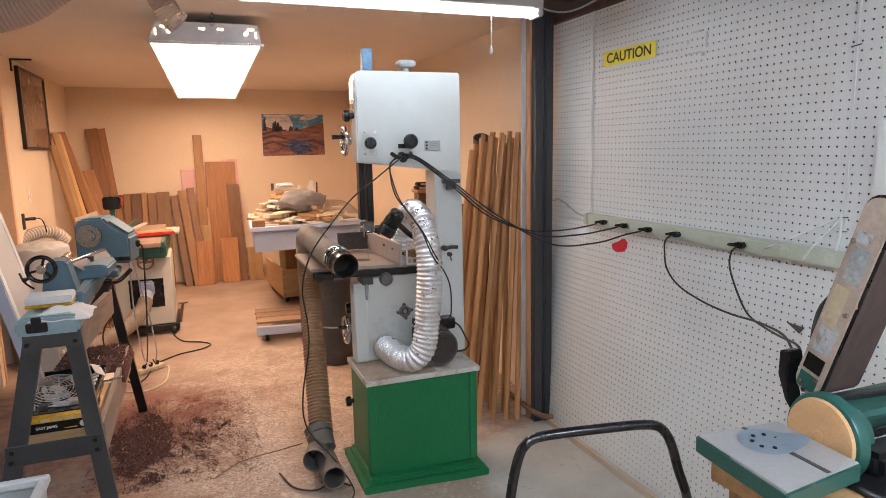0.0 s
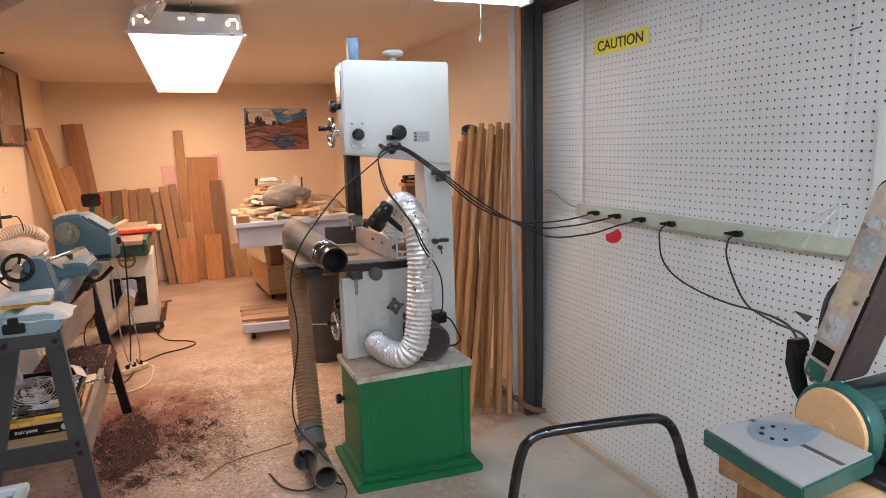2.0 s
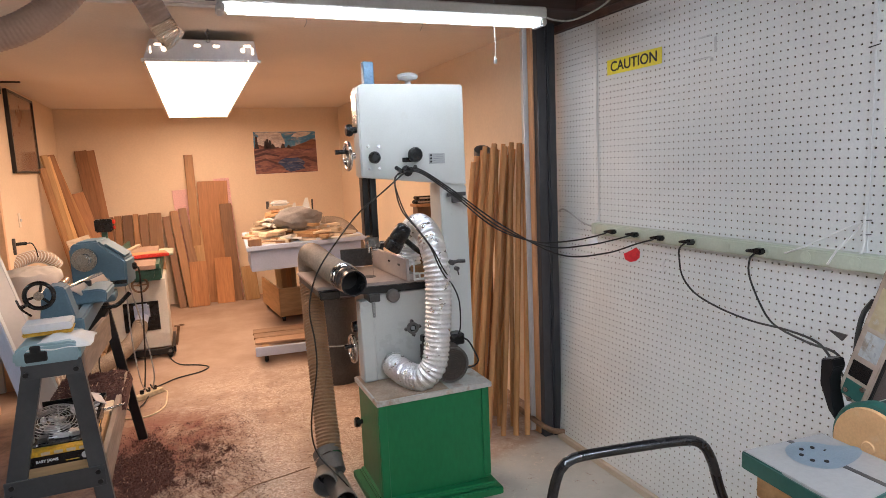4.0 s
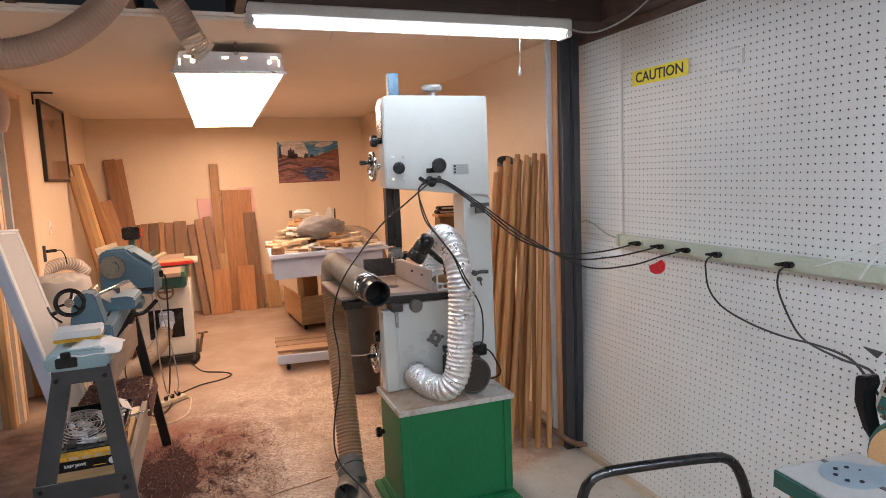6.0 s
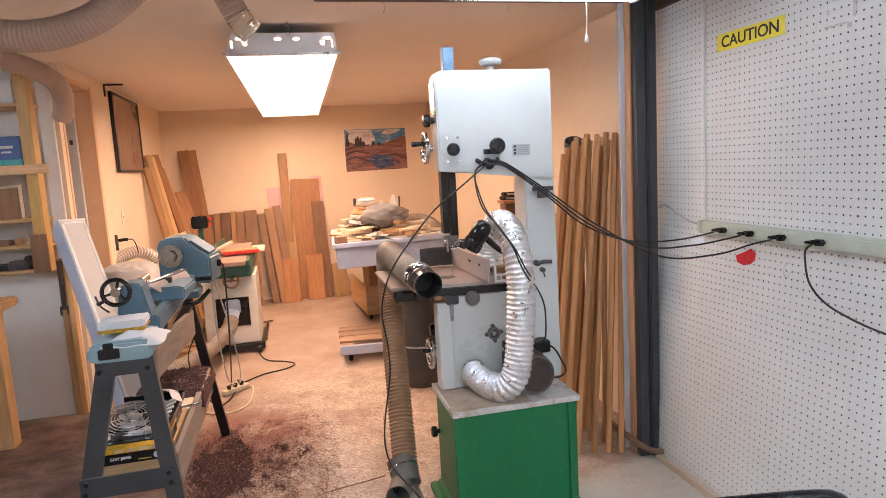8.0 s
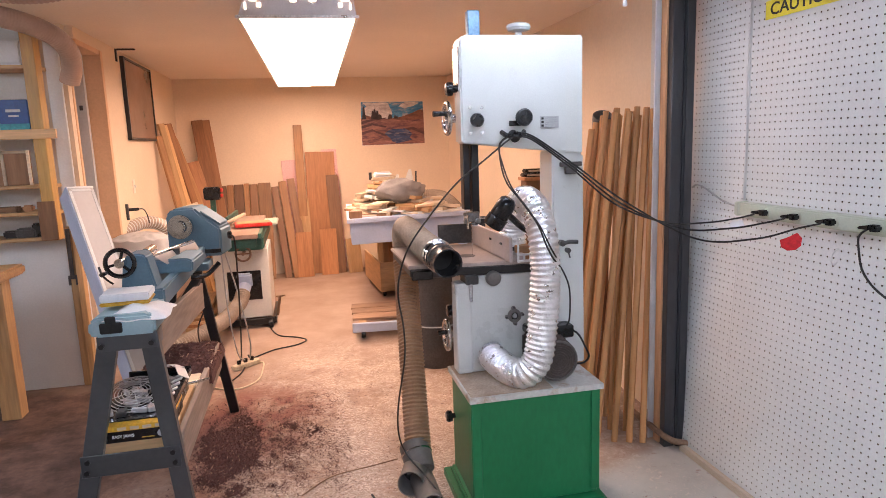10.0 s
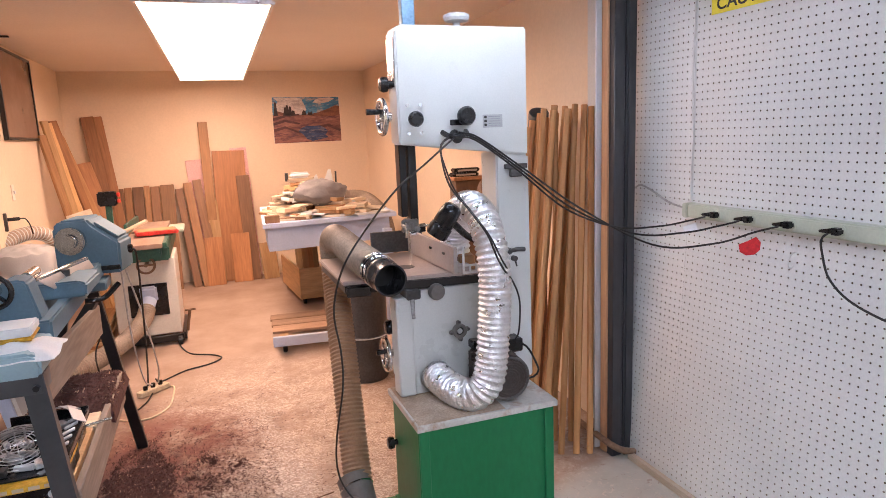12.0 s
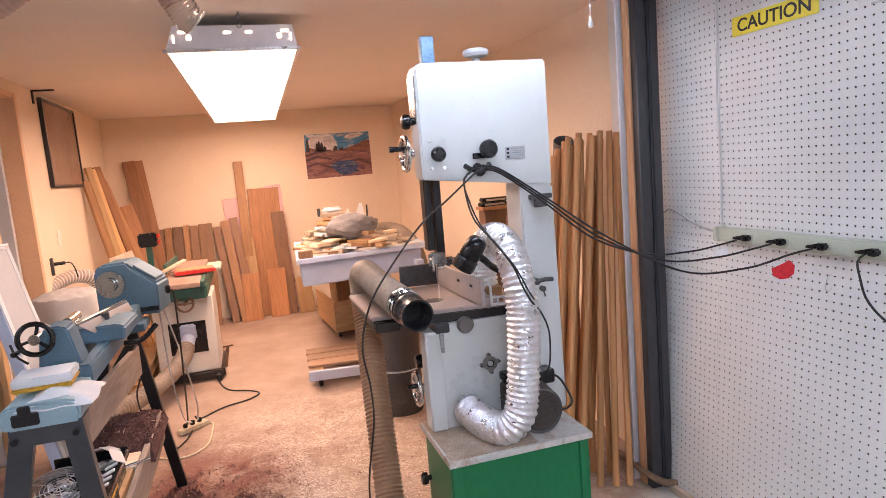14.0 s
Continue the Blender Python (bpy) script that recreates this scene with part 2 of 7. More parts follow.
PLATEN = surface("scuffed_label_plate", (0.27, 0.205, 0.165), (0.40, 0.32, 0.26), 0.45, 0.1, 14, 70, 0.04, wear=(0.40, 0.37, 0.32), wear_at=0.56, fine_amount=0.12)
TAN_LABEL = surface("faded_tan_label", (0.36, 0.275, 0.16), (0.47, 0.38, 0.25), 0.5, 0, 16, 80, 0.03, wear=(0.44, 0.43, 0.40), wear_at=0.60, fine_amount=0.1)
FADED_LABEL = surface("faded_blue_label", (0.22, 0.25, 0.26), (0.36, 0.38, 0.37), 0.5, 0, 22, 120, 0.05, wear=(0.24, 0.20, 0.15), wear_at=0.56)
WORN_LABEL = surface("worn_label", (0.30, 0.32, 0.34), (0.42, 0.43, 0.44), 0.5, 0, 20, 90, 0.03, wear=(0.24, 0.20, 0.16), wear_at=0.50, fine_amount=0.12)
GALV = surface("weathered_can", (0.048, 0.047, 0.048), (0.084, 0.081, 0.081), 0.55, 0.1, 6, 100, 0.06)
BROWN_TRIM = surface("tan_door_trim", (0.60, 0.37, 0.215), (0.68, 0.44, 0.265), 0.6, 0, 2, 80, 0.05, fine_amount=0.06)
GREY_DOOR = surface("grey_door", (0.50, 0.50, 0.50), (0.58, 0.58, 0.57), 0.6, 0, 2, 80, 0.04, fine_amount=0.05)
GLAZE = surface("framed_print_glass", (0.235, 0.145, 0.10), (0.31, 0.20, 0.145), 0.10, 0, 3, 20, 0.0, fine_amount=0.05)
SLAB_FACE = surface("worn_pinkish_white", (0.60, 0.56, 0.53), (0.68, 0.64, 0.61), 0.6, 0, 2, 60, 0.03, wear=(0.56, 0.47, 0.41), wear_at=0.66, fine_amount=0.03)
CORD = surface("black_cord", (0.010, 0.009, 0.008), (0.024, 0.021, 0.018), 0.5)
GREY_CORD = surface("grey_cord", (0.42, 0.42, 0.40), (0.5, 0.5, 0.48), 0.5)
CREAM_CORD = surface("cream_cord", (0.60, 0.50, 0.34), (0.68, 0.58, 0.40), 0.5)
BLUE_BOX = surface("deep_blue_carton", (0.012, 0.06, 0.25), (0.02, 0.085, 0.33), 0.4)
TEAL_BOX = surface("teal_carton", (0.03, 0.30, 0.36), (0.05, 0.36, 0.42), 0.4)
SHAVING = surface("dark_wood_shavings", (0.052, 0.020, 0.018), (0.135, 0.054, 0.046), 0.85, 0, 60, 260, 0.4, vary=0.1)
PALE_SHAVING = surface("pale_wood_shavings", (0.42, 0.24, 0.15), (0.60, 0.40, 0.28), 0.8, 0, 40, 200, 0.3)
TRAY = surface("pale_galvanised_tray", (0.56, 0.55, 0.56), (0.66, 0.65, 0.66), 0.45, 0.35, 6, 120, 0.02, fine_amount=0.05)
INK = surface("black_ink", (0.02, 0.02, 0.02), (0.03, 0.03, 0.03), 0.6)
RESIDUE = surface("tape_glue", (0.56, 0.56, 0.55), (0.62, 0.62, 0.61), 0.7)
GREY_INK = surface("grey_print", (0.30, 0.31, 0.33), (0.36, 0.37, 0.39), 0.5, 0.2)
PANEL_GLOW = glow("warm_diffuser", (1.0, 0.68, 0.485), WARM_PANEL)
TUBE_GLOW = glow("cool_tube_diffuser", (0.90, 1.0, 1.15), COOL_TUBE)
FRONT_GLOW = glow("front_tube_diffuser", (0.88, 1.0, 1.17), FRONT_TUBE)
# weaker glow for the unseen tube added on the left
SIDE_FILL_GLOW = glow("side_fill_diffuser", (0.92, 1.0, 1.1), SIDE_FILL)


def floor_material():
    """Concrete under sawdust: tan dust, scuffed pale streaks, a cleaner slab, dark brown by the bench."""
    m = bpy.data.materials.new("dusty_concrete")
    m.use_nodes = True
    n, link = m.node_tree.nodes, m.node_tree.links
    p = n["Principled BSDF"]
    co = n.new("ShaderNodeTexCoord")

    def noise_tex(scale, detail, rough, distort=0.0, stretch=None):
        t = n.new("ShaderNodeTexNoise")
        t.inputs["Scale"].default_value, t.inputs["Detail"].default_value = scale, detail
        t.inputs["Roughness"].default_value, t.inputs["Distortion"].default_value = rough, distort
        src = co.outputs["Object"]
        if stretch:
            mp = n.new("ShaderNodeMapping")
            mp.inputs["Scale"].default_value = stretch
            mp.inputs["Rotation"].default_value = (0, 0, 0.35)
            link.new(src, mp.inputs["Vector"])
            src = mp.outputs[0]
        link.new(src, t.inputs["Vector"])
        return t.outputs["Fac"]

    def ramp(fac, lo, hi):
        r = n.new("ShaderNodeMapRange")
        r.inputs["From Min"].default_value, r.inputs["From Max"].default_value = lo, hi
        link.new(fac, r.inputs["Value"])
        return r.outputs[0]

    def mix(fac, a, b):
        x = n.new("ShaderNodeMix")
        x.data_type = "RGBA"
        link.new(fac, x.inputs["Factor"])
        for socket, c in (("A", a), ("B", b)):
            if isinstance(c, tuple):
                x.inputs[socket].default_value = (*c, 1)
            else:
                link.new(c, x.inputs[socket])
        return x.outputs["Result"]

    def times(a, b):
        x = n.new("ShaderNodeMath")
        x.operation = "MULTIPLY"
        link.new(a, x.inputs[0])
        link.new(b, x.inputs[1])
        return x.outputs[0]

    sep = n.new("ShaderNodeSeparateXYZ")
    wob = n.new("ShaderNodeVectorMath")
    wob.operation = "MULTIPLY_ADD"
    wn = n.new("ShaderNodeTexNoise")
    wn.inputs["Scale"].default_value, wn.inputs["Detail"].default_value = 2.2, 6
    link.new(co.outputs["Object"], wn.inputs["Vector"])
    link.new(wn.outputs["Color"], wob.inputs[0])
    wob.inputs[1].default_value = (0.5, 0.5, 0)
    link.new(co.outputs["Object"], wob.inputs[2])
    link.new(wob.outputs[0], sep.inputs[0])
    x, y = sep.outputs[0], sep.outputs[1]
    dust = mix(ramp(noise_tex(2.4, 8, 0.65), 0.35, 0.65), (0.325, 0.222, 0.163), (0.43, 0.315, 0.24))
    dust = mix(times(ramp(noise_tex(16, 8, 0.7, 0.8), 0.48, 0.72), ramp(y, 5.6, 3.6)), dust, (0.57, 0.46, 0.37))
    dust = mix(times(ramp(noise_tex(9, 9, 0.72, 1.2), 0.57, 0.68), ramp(y, 5.4, 4.4)), dust, (0.29, 0.16, 0.11))
    clean = mix(ramp(noise_tex(5, 7, 0.6), 0.35, 0.65), (0.45, 0.425, 0.375), (0.54, 0.51, 0.455))
    slab = times(ramp(x, 1.16, 1.32), ramp(y, 3.24, 3.12))
    base = mix(slab, dust, clean)
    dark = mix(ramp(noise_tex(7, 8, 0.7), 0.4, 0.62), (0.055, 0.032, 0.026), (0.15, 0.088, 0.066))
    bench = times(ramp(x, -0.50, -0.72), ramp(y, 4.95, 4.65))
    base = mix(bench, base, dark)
    red = mix(ramp(noise_tex(11, 9, 0.75, 0.6), 0.42, 0.60), (0.16, 0.070, 0.048), (0.36, 0.20, 0.135))
    shed = times(times(ramp(x, 0.62, 0.15), ramp(x, -0.85, -0.45)), ramp(y, 4.9, 3.9))
    base = mix(times(shed, ramp(noise_tex(4, 6, 0.6), 0.26, 0.56)), base, red)
    ell = n.new("ShaderNodeVectorMath")
    ell.operation = "SUBTRACT"
    link.new(wob.outputs[0], ell.inputs[0])
    ell.inputs[1].default_value = (-0.08, 3.66, 0)
    wide = n.new("ShaderNodeVectorMath")
    wide.operation = "MULTIPLY"
    link.new(ell.outputs[0], wide.inputs[0])
    wide.inputs[1].default_value = (3.4, 2.1, 0)
    far = n.new("ShaderNodeVectorMath")
    far.operation = "LENGTH"
    link.new(wide.outputs[0], far.inputs[0])
    base = mix(times(ramp(far.outputs["Value"], 1.15, 0.75), ramp(noise_tex(30, 8, 0.75, 0.6), 0.44, 0.60)), base, (0.065, 0.027, 0.023))
    worn = times(times(ramp(x, -0.25, 0.10), ramp(x, 1.3, 1.0)), ramp(y, 4.0, 3.4))
    base = mix(times(worn, ramp(noise_tex(3.2, 8, 0.66, 0.5), 0.34, 0.58)), base, (0.385, 0.30, 0.242))
    scuffed = times(times(ramp(x, -0.25, 0.15), ramp(x, 1.0, 0.6)), times(ramp(y, 2.3, 2.9), ramp(y, 4.9, 4.3)))
    base = mix(times(scuffed, ramp(noise_tex(13, 9, 0.74, 1.4, (1.0, 1.9, 1)), 0.54, 0.68)), base, (0.62, 0.53, 0.45))
    trodden = times(ramp(y, 5.2, 4.2), ramp(x, -0.30, 0.05))
    base = mix(times(trodden, times(ramp(noise_tex(30, 7, 0.74, 1.3), 0.55, 0.66), ramp(noise_tex(2.8, 5, 0.6), 0.40, 0.60))), base, (0.64, 0.555, 0.475))
    base = mix(times(trodden, ramp(noise_tex(21, 8, 0.75, 0.5), 0.60, 0.70)), base, (0.26, 0.14, 0.10))
    flaked = times(times(ramp(x, -0.15, 0.12), ramp(x, 1.25, 0.85)), times(ramp(y, 2.7, 3.1), ramp(y, 5.3, 4.6)))
    flakes = times(ramp(noise_tex(42, 6, 0.62, 2.6, (1.0, 1.6, 1)), 0.50, 0.57), ramp(noise_tex(4.5, 6, 0.65, 0.4), 0.36, 0.52))
    base = mix(times(flaked, flakes), base, (0.70, 0.60, 0.51))
    specks = times(ramp(noise_tex(60, 5, 0.6, 1.6), 0.58, 0.63), ramp(noise_tex(6.0, 5, 0.6), 0.42, 0.56))
    base = mix(times(flaked, specks), base, (0.13, 0.065, 0.05))
    rosy = times(times(ramp(x, -0.50, -0.25), ramp(x, 0.35, 0.0)), times(ramp(y, 3.3, 3.8), ramp(y, 4.6, 4.25)))
    base = mix(times(rosy, ramp(noise_tex(6, 8, 0.7, 0.8), 0.36, 0.56)), base, (0.22, 0.085, 0.062))
    link.new(base, p.inputs["Base Color"])
    p.inputs["Roughness"].default_value = 0.82
    bp = n.new("ShaderNodeBump")
    bp.inputs["Strength"].default_value, bp.inputs["Distance"].default_value = 0.35, 0.006
    link.new(noise_tex(55, 8, 0.7), bp.inputs["Height"])
    link.new(bp.outputs[0], p.inputs["Normal"])
    return m


FLOOR = floor_material()


# ---------------- shape helpers ----------------
def finish(bm, angle=38):
    bm.normal_update()
    for f in bm.faces:
        f.smooth = True
    for e in bm.edges:
        if len(e.link_faces) == 2 and e.calc_face_angle(0.0) > radians(angle):
            e.smooth = False


def mesh_of(bm, name, material):
    finish(bm)
    me = bpy.data.meshes.new(name)
    bm.to_mesh(me)
    bm.free()
    me.materials.append(material)
    return me


def thing(name, label, category, at=(0, 0, 0), turn=0.0, group="", kind=""):
    e = new(name)
    e.empty_display_size = 0.05
    e.matrix_basis = pose(*at, 0, 0, turn)
    return tagged(e, label, category, group, kind)


def root_pose(ob):
    while ob.parent:
        ob = ob.parent
    return ob.matrix_basis


def part(name, bm, material, parent, label="", local=False):
    if not local:
        bm.transform(root_pose(parent).inverted())
    ob = new(name, mesh_of(bm, name, material))
    ob.parent = parent
    if label:
        ob["label"] = label
    return ob


def solo(name, bm, material, label, category, group="", kind=""):
    lo = [min(v.co[i] for v in bm.verts) for i in range(3)]
    hi = [max(v.co[i] for v in bm.verts) for i in range(3)]
    at = Vector(((lo[0] + hi[0]) / 2, (lo[1] + hi[1]) / 2, lo[2]))
    bmesh.ops.translate(bm, vec=-at, verts=bm.verts)
    ob = new(name, mesh_of(bm, name, material))
    ob.location = at
    return tagged(ob, label, category, group, kind)


def structure(name, bm, material, label=""):
    ob = new(name, mesh_of(bm, name, material))
    return tagged(ob, label, "", "", "structure")


def obox(m, size, bevel=0.0, seg=1):
    """A box of that size centred on the pose m."""
    bm = bmesh.new()
    bmesh.ops.create_cube(bm, size=1.0)
    bmesh.ops.scale(bm, vec=size, verts=bm.verts)
    if bevel:
        bmesh.ops.bevel(bm, geom=bm.edges[:], offset=min(bevel, min(size) * 0.45), segments=seg, affect="EDGES")
    bm.transform(m)
    return bm


def box(lo, hi, bevel=0.0, seg=1):
    return obox(Matrix.Translation([(a + b) / 2 for a, b in zip(lo, hi)]), [b - a for a, b in zip(lo, hi)], bevel, seg)


def along(p0, p1, side=(0, 0, 1)):
    """A pose at the middle of p0-p1 with z along it and x towards side."""
    p0, p1 = Vector(p0), Vector(p1)
    z = (p1 - p0).normalized()
    x = Vector(side) - z * z.dot(Vector(side))
    if x.length < 1e-4:
        x = z.orthogonal()
    x.normalize()
    m = Matrix((x, z.cross(x), z)).transposed().to_4x4()
    m.translation = (p0 + p1) / 2
    return m


def bar(p0, p1, width, thick, side=(1, 0, 0), bevel=0.002):
    return obox(along(p0, p1, side), (width, thick, (Vector(p1) - Vector(p0)).length), bevel)


def cyl(p0, p1, r0, r1=None, seg=24, bevel=0.0):
    bm = bmesh.new()
    bmesh.ops.create_cone(bm, cap_ends=True, segments=seg, radius1=r0, radius2=r0 if r1 is None else r1, depth=(Vector(p1) - Vector(p0)).length)
    if bevel:
        rim = [e for e in bm.edges if any(len(f.verts) > 4 for f in e.link_faces)]
        bmesh.ops.bevel(bm, geom=rim, offset=bevel, segments=2, affect="EDGES")
    bm.transform(along(p0, p1))
    return bm


def merge(*parts):
    out = bmesh.new()
    for b in parts:
        me = bpy.data.meshes.new("tmp")
        b.to_mesh(me)
        b.free()
        out.from_mesh(me)
        bpy.data.meshes.remove(me)
    return out


def spline(points, step=0.02):
    """Points at even steps along a smooth curve through the given ones."""
    p = [Vector(q) for q in points]
    p = [p[0] * 2 - p[1], *p, p[-1] * 2 - p[-2]]
    fine = []
    for i in range(1, len(p) - 2):
        for k in range(24):
            t = k / 24
            fine.append(0.5 * ((2 * p[i]) + (p[i + 1] - p[i - 1]) * t + (2 * p[i - 1] - 5 * p[i] + 4 * p[i + 1] - p[i + 2]) * t * t
                               + (3 * p[i] - p[i - 1] - 3 * p[i + 1] + p[i + 2]) * t ** 3))
    fine.append(p[-2])
    out, left = [fine[0]], step
    for a, b in zip(fine, fine[1:]):
        d = (b - a).length
        while d >= left:
            a = a + (b - a) * (left / d)
            out.append(a)
            d -= left
            left = step
        left -= d
    if (out[-1] - fine[-1]).length > step * 0.3:
        out.append(fine[-1])
    return out


def tube(points, radius, seg=10, caps=True, loop=False):
    """A pipe along points; radius is a number or a list, one for each point."""
    bm, pts = bmesh.new(), [Vector(q) for q in points]
    n = len(pts)
    rings, up = [], None
    for i, p in enumerate(pts):
        d = (pts[(i + 1) % n if loop else min(i + 1, n - 1)] - pts[(i - 1) % n if loop else max(i - 1, 0)]).normalized()
        up = d.orthogonal() if up is None else up - d * up.dot(d)
        up.normalize()
        side = d.cross(up)
        r = radius[i] if isinstance(radius, (list, tuple)) else radius
        rings.append([bm.verts.new(p + (up * math.cos(a) + side * math.sin(a)) * r) for a in (2 * math.pi * k / seg for k in range(seg))])
    for a, b in zip(rings, rings[1:] + ([rings[0]] if loop else [])):
        for k in range(seg):
            bm.faces.new((a[k], a[(k + 1) % seg], b[(k + 1) % seg], b[k]))
    if caps and not loop:
        bm.faces.new(rings[0][::-1])
        bm.faces.new(rings[-1])
    bmesh.ops.recalc_face_normals(bm, faces=bm.faces)
    return bm


def ring(centre, axis, radius, thick, seg=28, sides=10):
    m = along(Vector(centre) - Vector(axis) * 0.5, Vector(centre) + Vector(axis) * 0.5)
    return tube([m @ Vector((radius * math.cos(a), radius * math.sin(a), 0)) for a in (2 * math.pi * k / seg for k in range(seg))], thick, sides, loop=True)


def ribbed(points, radius, pitch, depth, seg=22, hollow=True):
    """A corrugated hose along a curve, open at both ends."""
    pts = spline(points, pitch / 4)
    rad = [radius + depth * math.cos(math.pi / 2 * i) for i in range(len(pts))]
    return tube(pts, rad, seg, caps=not hollow)


def crinkled(points, radius, pitch, depth, crease, seg=58):
    """A foil duct: low ribs, creased into many small flat facets."""
    rng = random.Random(8)
    pts = spline(points, pitch / 5)
    rad = [radius + depth * math.cos(2 * math.pi / 5 * i) for i in range(len(pts))]
    bm = tube(pts, rad, seg, caps=False)
    for v in bm.verts:
        v.co += Vector((rng.uniform(-1, 1), rng.uniform(-1, 1), rng.uniform(-1, 1))) * crease
    bmesh.ops.triangulate(bm, faces=bm.faces)
    return bm


def prism(corners, push, bevel=0.0):
    """A solid from a polygon of corners, pushed along a vector."""
    bm = bmesh.new()
    f = bm.faces.new([bm.verts.new(c) for c in corners])
    geo = bmesh.ops.extrude_face_region(bm, geom=[f])
    bmesh.ops.translate(bm, vec=push, verts=[v for v in geo["geom"] if isinstance(v, bmesh.types.BMVert)])
    bmesh.ops.recalc_face_normals(bm, faces=bm.faces)
    if bevel:
        bmesh.ops.bevel(bm, geom=bm.edges[:], offset=bevel, segments=2, affect="EDGES")
    return bm


def turned(profile, m, seg=28):
    """A solid of revolution about the pose's z from (radius, height) pairs."""
    bm = bmesh.new()
    rings = [[bm.verts.new(m @ Vector((max(r, 1e-4) * math.cos(a), max(r, 1e-4) * math.sin(a), z))) for a in (2 * math.pi * k / seg for k in range(seg))] for r, z in profile]
    for a, b in zip(rings, rings[1:]):
        for k in range(seg):
            bm.faces.new((a[k], a[(k + 1) % seg], b[(k + 1) % seg], b[k]))
    bm.faces.new(rings[0][::-1])
    bm.faces.new(rings[-1])
    bmesh.ops.recalc_face_normals(bm, faces=bm.faces)
    return bm


def blob(centre, size, rough=0.25, freq=3.0, seed=0.0, subdiv=4, flat=None):
    """A lumpy soft form."""
    bm = bmesh.new()
    bmesh.ops.create_icosphere(bm, subdivisions=subdiv, radius=1.0)
    for v in bm.verts:
        d = v.co.normalized()
        k = 1 + rough * noise.noise(d * freq + Vector((seed, 0, 0))) + rough * 0.5 * noise.noise(d * freq * 2.7 + Vector((0, seed, 0)))
        v.co = Vector((d.x * size[0], d.y * size[1], d.z * size[2])) * k
        if flat is not None:
            v.co.z = max(v.co.z, flat)
        v.co += Vector(centre)
    return bm


def lettering(name, body, size, m, material, parent, depth=0.0006, stretch=1.0, bold=0.012):
    """Raised letters in the built-in font, as a mesh."""
    cu = bpy.data.curves.new(name, "FONT")
    cu.body, cu.size, cu.extrude, cu.align_x, cu.align_y = body, size, depth, "CENTER", "CENTER"
    cu.offset = size * bold
    tmp = bpy.data.objects.new(name, cu)
    scene.collection.objects.link(tmp)
    me = bpy.data.meshes.new_from_object(tmp.evaluated_get(bpy.context.evaluated_depsgraph_get()))
    bpy.data.objects.remove(tmp)
    bpy.data.curves.remove(cu)
    me.transform(Matrix.Diagonal((stretch, 1, 1, 1)))
    me.transform(root_pose(parent).inverted() @ m)
    me.materials.clear()
    me.materials.append(material)
    ob = new(name, me)
    ob.parent = parent
    return ob


# ---------------- the large structure ----------------
def floor_sheet():
    bm = bmesh.new()
    xs = [-3.2 + 0.1 * i for i in range(51)]
    ys = [-2.2 + 0.2 * i for i in range(52)]

    def height(x, y):
        k, j = min(1, max(0, (x - 0.15) / 0.45)), min(1, max(0, (x - 0.6) / 0.4))
        low = -0.03 * k * k * (3 - 2 * k) - 0.018 * j * j * (3 - 2 * j) * min(1, max(0, (3.0 - y) / 0.4)) * max(0, 1 - max(0, x - 1.1) / 0.3)
        return low * (1 if y < 3.4 else max(0, 1 - (y - 3.4) / 0.8))

    grid = [[bm.verts.new((x, y, height(x, y))) for y in ys] for x in xs]
    for a, b in zip(grid, grid[1:]):
        for k in range(len(ys) - 1):
            bm.faces.new((a[k], b[k], b[k + 1], a[k + 1]))
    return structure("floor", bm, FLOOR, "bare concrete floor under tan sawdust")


floor_sheet()
CEILING_Z = 2.035
structure("ceiling", merge(box((-1.7, 3.19, CEILING_Z), (1.75, 7.75, CEILING_Z + 0.013), 0.002), box((-1.7, 3.18, CEILING_Z + 0.014), (1.75, 3.22, CEILING_Z + 0.03))), CEIL, "low painted plasterboard ceiling")
structure("wall_back", box((-1.5, 7.55, -0.05), (1.75, 7.70, 2.3)), WALL, "cream painted back wall")
structure("wall_east_plaster", box((1.60, 3.06, -0.05), (1.75, 7.55, 2.3)), WALL, "cream painted side wall")
# solid backing; the shade seen through the peg holes is put into its colour
structure("wall_east_behind_pegboard", box((1.64, -2.2, -0.05), (1.75, 3.06, 2.3)), HOLE_SHADE, "backing wall painted near-black as the shade behind the pegboard holes")
structure("wall_west", merge(box((-1.315, 5.17, -0.05), (-1.20, 7.55, 2.3)), box((-1.36, 4.66, 1.97), (-1.20, 5.17, 2.3)), box((-1.36, 4.60, -0.05), (-1.24, 4.66, 2.3))), WALL, "cream painted wall with a doorway")
structure("wall_west_return", box((-3.2, 4.66, -0.05), (-1.36, 4.80, 2.3)), WHITE, "pale wall behind the shelves")
structure("wall_passage", merge(box((-2.6, 4.80, -0.05), (-2.5, 6.3, 2.3)), box((-2.6, 6.3, -0.05), (-1.36, 6.4, 2.3)), box((-2.6, 4.7, 2.06), (-1.36, 6.4, 2.12))), GREY_DOOR, "dim passage beyond the doorway")
structure("wall_far_west", box((-3.3, -2.2, -0.05), (-3.2, 4.80, 2.3)), WALL)
structure("wall_rear", box((-3.3, -2.3, -0.05), (1.75, -2.2, 2.3)), WALL)
structure("subfloor_above", box((-3.3, -2.3, 2.27), (1.75, 3.5, 2.30)), BEAM, "boards of the floor above")
structure("door_jamb", merge(box((-1.320, 5.13, 0), (-1.195, 5.175, 1.97), 0.003), box((-1.37, 4.66, 0), (-1.235, 4.69, 1.97), 0.003), box((-1.37, 4.69, 1.94), (-1.2, 5.13, 1.975), 0.003)), BROWN_TRIM, "tan door jamb")
